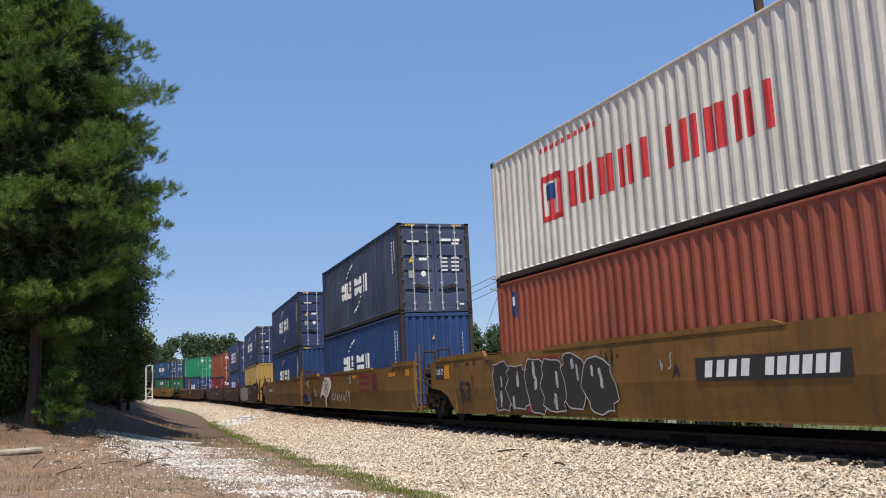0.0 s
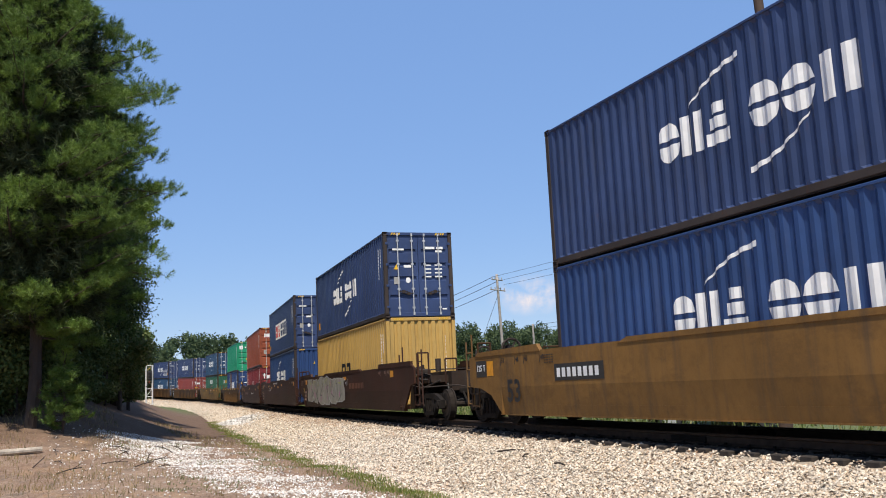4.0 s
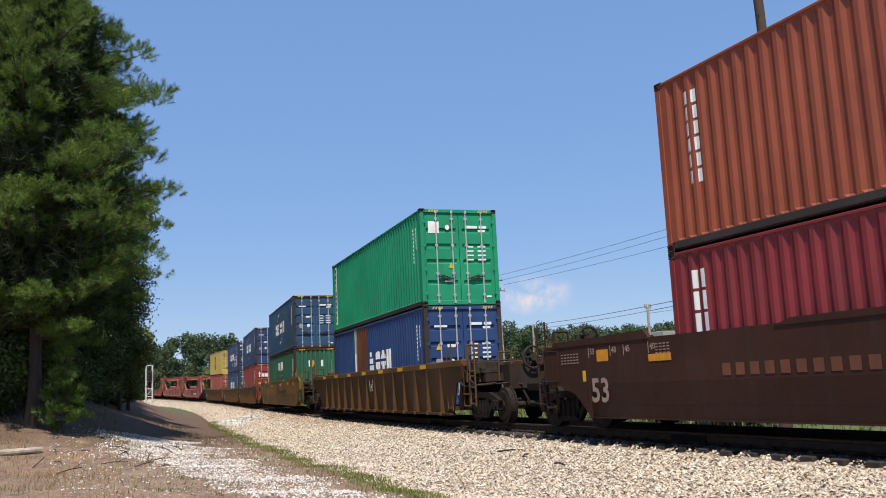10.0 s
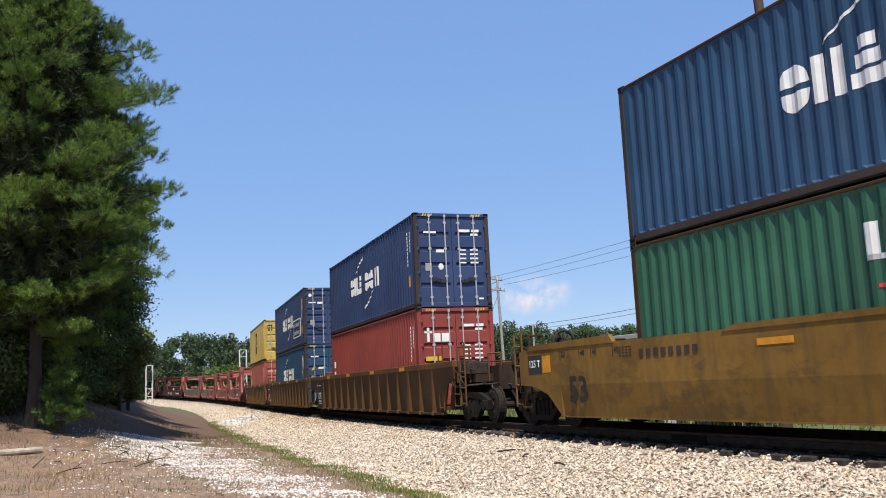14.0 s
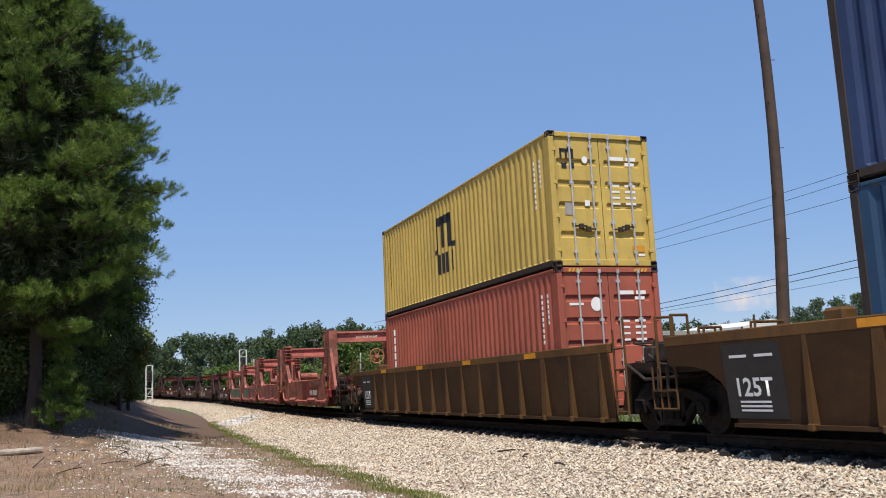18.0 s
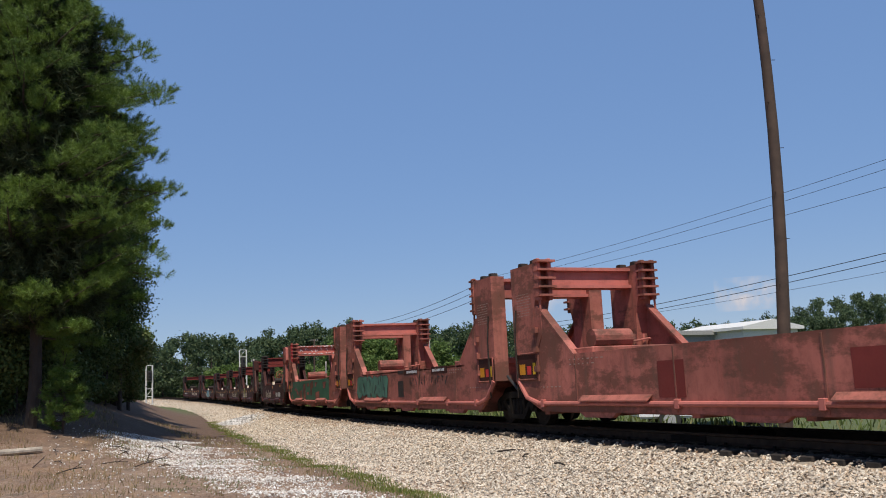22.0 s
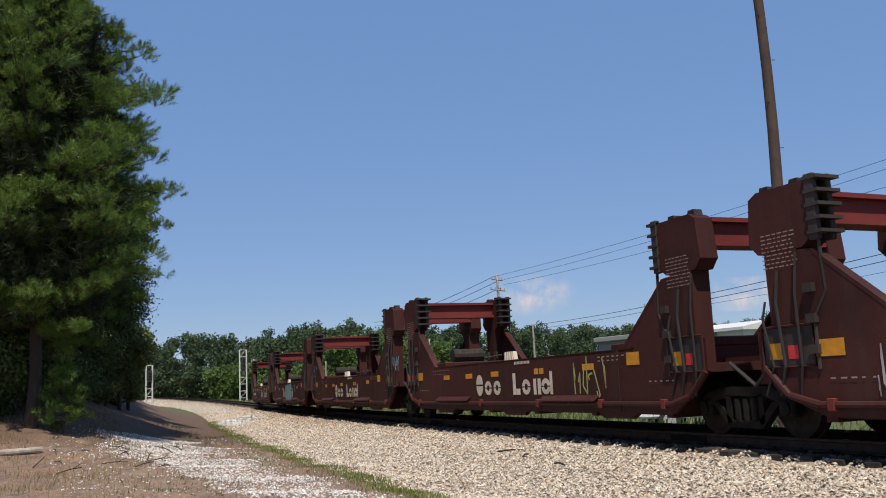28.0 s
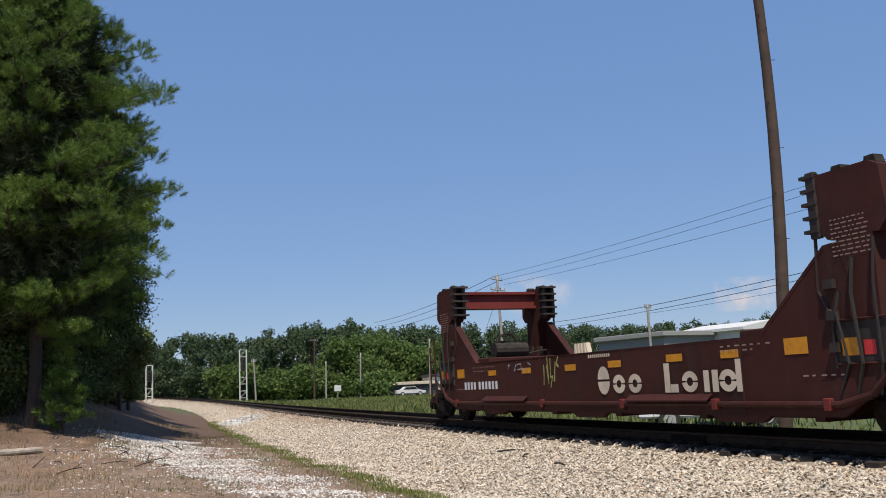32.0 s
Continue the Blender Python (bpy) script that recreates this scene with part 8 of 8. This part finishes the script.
    tag_lines(d, -0.4, -1.0, 1.1, 1.45, 3, WHITE, -1.479, 21, 0.01)
    e = smooth_well(95.5, "brown", "inner", "inner", brn + " and amber plates", g2)
    plate_marks(e, [(5.0 - 1.7 * i, 4.5 - 1.7 * i, 1.32 - 0.1 * (i % 2), 1.42 - 0.1 * (i % 2)) for i in range(5)], -1.477, AMBER)
    plate_marks(e, [(2.0 - 0.25 * i, 1.85 - 0.25 * i, 1.46, 1.54) for i in range(8)], -1.477, WHITE)
    tag_lines(e, 4.4, 3.5, 1.0, 1.45, 3, WHITE, -1.479, 22)
    f = smooth_well(115.2, "brown", "inner", "outer", brn + " with pale number bars", g2)
    plate_marks(f, [(4.83 - 0.29 * i, 4.65 - 0.29 * i, 0.92, 1.10) for i in range(10)], -1.477, PAINT["patch"], "marking", "faded number bars")
    writing(f, "A", 1.0, 0.93, 0.24, FADED, -1.477)
    plate_marks(f, [(6.6, 6.0, 1.2, 1.32), (1.0, 0.4, 1.3, 1.4), (-4.6, -5.2, 1.2, 1.32)], -1.477, AMBER)
    plate_marks(f, [(-1.0 - 0.3 * i, -1.18 - 0.3 * i, 0.95, 1.02) for i in range(8)], -1.477, WHITE)
    g = ribbed_well(139.2, "outer", "outer", "dark brown well car with outside posts and yellow chord marks", g3, "dull_tan", True)
    tag_lines(g, -0.5, -1.0, 0.8, 1.3, 3, WHITE, -1.512, 9)
    k = smooth_well(162.85, "ochre", "outer", "outer", "ochre well car with plain sides and faded round mark", g1)
    plate_marks(k, [(-0.3, -0.75, 0.95, 1.45)], -1.477, PAINT["edge"], "marking", "faded dark mark")
    plate_marks(k, [(-0.9 - 0.24 * q, -1.06 - 0.24 * q, 0.90, 1.08 + 0.1 * (q in (0, 7, 11))) for q in range(15)] + [(-1.9 - 0.24 * q, -2.0 - 0.24 * q, 0.68, 0.78) for q in range(7)], -1.478, PAINT["edge"], "marking", "faded dark lettering bars")
    plate_marks(k, [(5.8 - 0.2 * q, 5.68 - 0.2 * q, 1.28, 1.42) for q in range(8)], -1.478, PAINT["edge"], "marking", "dark number bars")
    plate_marks(k, [(3.0, 2.3, 1.32, 1.42), (-1.3, -2.0, 1.34, 1.46), (-4.7, -5.5, 1.34, 1.48)], -1.478, AMBER)
    tag_lines(k, -1.9, -2.4, 1.2, 1.55, 3, WHITE, -1.479, 63)
    for s, fr, re in ((186.4, "outer", "inner"), (205.7, "inner", "inner"), (225.3, "inner", "outer")):
        ribbed_well(s, fr, re, "weathered brown well car with tan outside posts", g3)
    for i in range(5):
        s0, s1 = E_JOINTS[i], E_JOINTS[i + 1]
        ends_ = ("front",) if i == 0 else (("rear",) if i == 4 else ())
        dark = i == 4
        u = bulkhead_well((s0 + s1) / 2, (s1 - s0) / 2, "maroon" if dark else "salmon", ends_,
                          "maroon bulkhead well car, empty, cream block lettering" if dark else ("faded salmon bulkhead well car, empty and rust stained" + (" with green graffiti" if i in (2, 3) else "")), "bulkhead well cars", dark, dark)
        if i == 0:
            plate_marks(u, [(-2.05, -4.25, 0.68, 1.16)], -1.466, PAINT["maroon_red"], "marking", "brown number panel")
            plate_marks(u, [(-2.16 - 0.19 * q - (0.12 if q > 3 else 0), -2.28 - 0.19 * q - (0.12 if q > 3 else 0), 0.77, 1.00) for q in range(10)], -1.470, WHITE)
            plate_marks(u, [(-0.1, -1.9, 0.50, 1.36)], -1.4655, PAINT["maroon_red"])
            part("lettering", lettered("DO NOT HUMP", 0.13, CREAM), CREAM, u, at=Matrix.Translation((-0.30, -7.8 + 0.45 + 0.045, 3.08)))
            plate_marks(u, [(-6.4, -7.6, 0.7, 1.4)], -1.4655, RED)
        if i == 1:
            plate_marks(u, [(2.0, 1.3, 0.6, 1.2), (-2.0, -2.9, 0.7, 1.2)], -1.466, PAINT["maroon_red"])
        if i == 2:
            bubble_spray(u, 5.45, 1.55, 0.58, 1.44, 6, SPRAY["green"], BLACK, -1.474, 11, BLACK, -0.15)
            plate_marks(u, [(0.49, -0.06, 0.66, 1.14), (0.49, -0.15, 1.36, 1.46)], -1.466, PAINT["edge"], "marking", "dark painted patch")
            plate_marks(u, [(-0.18, -1.45, 1.30, 1.46), (-2.69, -4.0, 1.28, 1.47)], -1.466, PAINT["maroon"], "marking", "brown writing panel")
            plate_marks(u, [(-0.45 - 0.09 * q, -0.51 - 0.09 * q, 1.35, 1.42) for q in range(11)] + [(-2.8 - 0.1 * q, -2.86 - 0.1 * q, 1.34, 1.41) for q in range(10)], -1.470, WHITE)
            tag_lines(u, -0.71, -2.22, 0.97, 1.30, 6, BLACK, -1.467, 12, 0.018)
            tag_lines(u, -2.6, -4.0, 0.97, 1.25, 5, BLACK, -1.467, 13, 0.018)
        if i == 3:
            cut_spray(u, 6.4, -4.6, 0.56, 1.46, (
                ((0.055, 0.98), (0.085, 0.98), (0.078, 0.70), (0.058, 0.62)), ((0.060, 0.30), (0.080, 0.26), (0.088, 0.04), (0.058, 0.04)),
                ((0.125, 0.55), (0.170, 0.66), (0.176, 0.86), (0.186, 0.62), (0.262, 0.36), (0.235, 0.20), (0.196, 0.34), (0.190, 0.44)),
                ((0.275, 0.42), (0.355, 0.52), (0.358, 0.04), (0.290, 0.04)), ((0.382, 0.78), (0.448, 0.86), (0.452, 0.04), (0.395, 0.04)),
                ((0.490, 0.84), (0.540, 0.86), (0.540, 0.70), (0.492, 0.68)), ((0.492, 0.38), (0.545, 0.40), (0.545, 0.26), (0.494, 0.24)),
                ((0.575, 0.84), (0.640, 0.98), (0.655, 0.62), (0.615, 0.58), (0.612, 0.24), (0.578, 0.24)),
                ((0.690, 0.86), (0.760, 0.88), (0.700, 0.62)), ((0.70, 0.36), (0.79, 0.42), (0.79, 0.04), (0.70, 0.04)), ((0.87, 0.84), (0.94, 0.86), (0.92, 0.55), (0.88, 0.55))),
                SPRAY["bottle"], BLACK, PAINT["salmon"], -1.474)
            tag_lines(u, 3.3, 2.6, 0.75, 1.1, 5, BLACK, -1.482, 46, 0.014)
            tag_lines(u, 2.1, 1.5, 0.75, 1.3, 5, BLACK, -1.482, 47, 0.014)
            tag_lines(u, 4.6, 4.2, 1.2, 1.42, 3, BLACK, -1.482, 48, 0.014)
            spray_beam(u, (s1 - s0) / 2)
        if dark:
            cream_row(u, 3.94, 0.66, 1.13, 0.80)
            plate_marks(u, [(-1.85 - 0.225 * q - (0.16 if q > 3 else 0), -2.01 - 0.225 * q - (0.16 if q > 3 else 0), 0.72, 0.96) for q in range(10)], -1.467, WHITE, "marking", "white number bars")
            plate_marks(u, [(0.0, -0.37, 1.22, 1.40), (-3.91, -4.30, 1.27, 1.41)], -1.467, AMBER)
            plate_marks(u, [(-0.22, -1.39, 0.87, 1.06)], -1.467, PAINT["maroon_red"], "marking", "faded red panel")
    for i in range(5):
        s0, s1 = F_JOINTS[i], F_JOINTS[i + 1]
        ends_ = ("front",) if i == 0 else (("rear",) if i == 4 else ())
        u = bulkhead_well((s0 + s1) / 2, (s1 - s0) / 2, "maroon", ends_, "dark maroon bulkhead well car, empty" + (", teal graffiti" if i in (2, 3) else ", cream block lettering"), "bulkhead well cars", True)
        row_y = (4.35, 1.76, 1.84, 1.89, -0.70)[i]
        cream_row(u, row_y, 0.68, 1.15)
        plate_marks(u, [(yy, yy - 0.43, zz, zz + 0.12) for yy, zz in (((4.14, 1.13), (2.40, 1.13), (0.51, 1.13), (-1.07, 1.14), (-2.83, 1.17), (-4.18, 1.17)) if i == 4 else ((3.96, 1.09), (2.44, 1.09), (0.89, 1.10), (-1.34, 1.10), (-3.36, 1.12)))] + [(6.04, 5.58, 1.11, 1.33), (-4.9 if i != 4 else -5.5, -5.3 if i != 4 else -5.93, 1.16, 1.38)], -1.468, AMBER, "marking", "amber reflector plates")
        plate_marks(u, [(-0.40 - 0.07 * q, -0.45 - 0.07 * q, 1.34, 1.40) for q in range(11)], -1.468, CREAM, "marking", "small pale number bars")
        if i == 4:
            plate_marks(u, [(5.60 - 0.19 * q - (0.10 if q > 3 else 0), 5.48 - 0.19 * q - (0.10 if q > 3 else 0), 0.82, 1.00) for q in range(10)], -1.467, WHITE)
            tag_lines(u, 1.42, 0.73, 0.8, 1.44, 5, SPRAY["lime"], -1.469, 31)
            tag_lines(u, 3.1, 1.9, 1.2, 1.38, 5, SPRAY["silver"], -1.469, 32, 0.010)
        if i == 3:
            bubble_spray(u, 0.90, -1.55, 0.40, 1.42, 6, SPRAY["teal"], BLACK, -1.478, 33, SPRAY["silver"], 0.06)
            tag_lines(u, -2.32, -2.87, 0.9, 1.46, 4, SPRAY["teal"], -1.469, 34, 0.018)
            tag_lines(u, 5.9, 5.3, 1.5, 1.75, 3, SPRAY["silver"], -1.469, 64, 0.012)
        if i == 2:
            tag_lines(u, 6.6, 5.8, 1.6, 2.1, 5, SPRAY["teal"], -1.47, 35, 0.03)
            tag_lines(u, -6.8, -7.6, 1.2, 1.9, 5, SPRAY["teal"], -1.47, 36, 0.03)
        if i == 1:
            tag_lines(u, -2.9, -4.2, 0.6, 1.4, 6, SPRAY["lime"], -1.469, 37, 0.02)
        if i == 0:
            tag_lines(u, 5.2, 4.5, 0.55, 1.25, 7, SPRAY["silver"], -1.474, 38, 0.010)
            pts_ = [(3.35, 1.42), (3.2, 1.28), (2.9, 1.40), (2.62, 1.44), (2.3, 1.40), (2.2, 1.22), (2.25, 0.95), (2.45, 0.72), (2.7, 0.66), (3.0, 0.80), (3.15, 1.05), (3.2, 1.28)]
            bm = bmesh.new()
            pipe(bm, [(-1.476, p, q) for p, q in pts_], 0.013, 4)
            pipe(bm, [(-1.476, p, q) for p, q in ((2.75, 0.66), (2.7, 0.45), (2.5, 0.36), (2.6, 0.5))], 0.013, 4)
            part("graffiti", bm, SPRAY["lime"], u, "thin lime sprayed outline")


def motions():
    # the wind stirs the near trees
    for i, (t, size, period) in enumerate(SWAY):
        home = t.matrix_basis.copy()
        rows = []
        for k in range(65):
            q = k * 0.5
            a = size * (math.sin(2 * math.pi * q / period + i) + 0.5 * math.sin(2 * math.pi * q / (period * 0.43) + 2 * i))
            rows.append((q, home @ pose(0, 0, 0, a * 0.5, a, 0)))
        walk(t, rows)
    for ob, s, base, z in MOVERS:
        walk(ob, [(float(t), ride(s, t, base, z)) for t in range(33)])
    for w, s, dy in WHEELS:
        rows = []
        lo, hi = s - 36.0, s - 3.0
        def at(d):
            return Matrix.Translation((0, dy, WHEEL_R)) @ Matrix.Rotation((d - s) / WHEEL_R, 4, "X")
        t_of = lambda d: float(np.interp(d, _d, _t))
        d0, d1 = max(run(0.0), lo), min(run(32.0), hi)
        if d1 <= d0 + 1:
            continue
        rows.append((0.0, at(d0)))
        f0, f1 = math.ceil(t_of(d0) * FPS) + 1, math.floor(t_of(d1) * FPS)
        for f in range(f0, min(f1, 32 * FPS - 1) + 1):
            rows.append((f / FPS, at(run(f / FPS))))
        rows.append((32.0, rows[-1][1] if f1 < 32 * FPS else at(run(32.0))))
        walk(w, rows)


# ---- build ----
build_ground()
build_stones()
build_grass()
build_track()
build_near_trees()
build_far_wood()
build_far_things()
build_clouds()
build_containers()
build_cars()
motions()
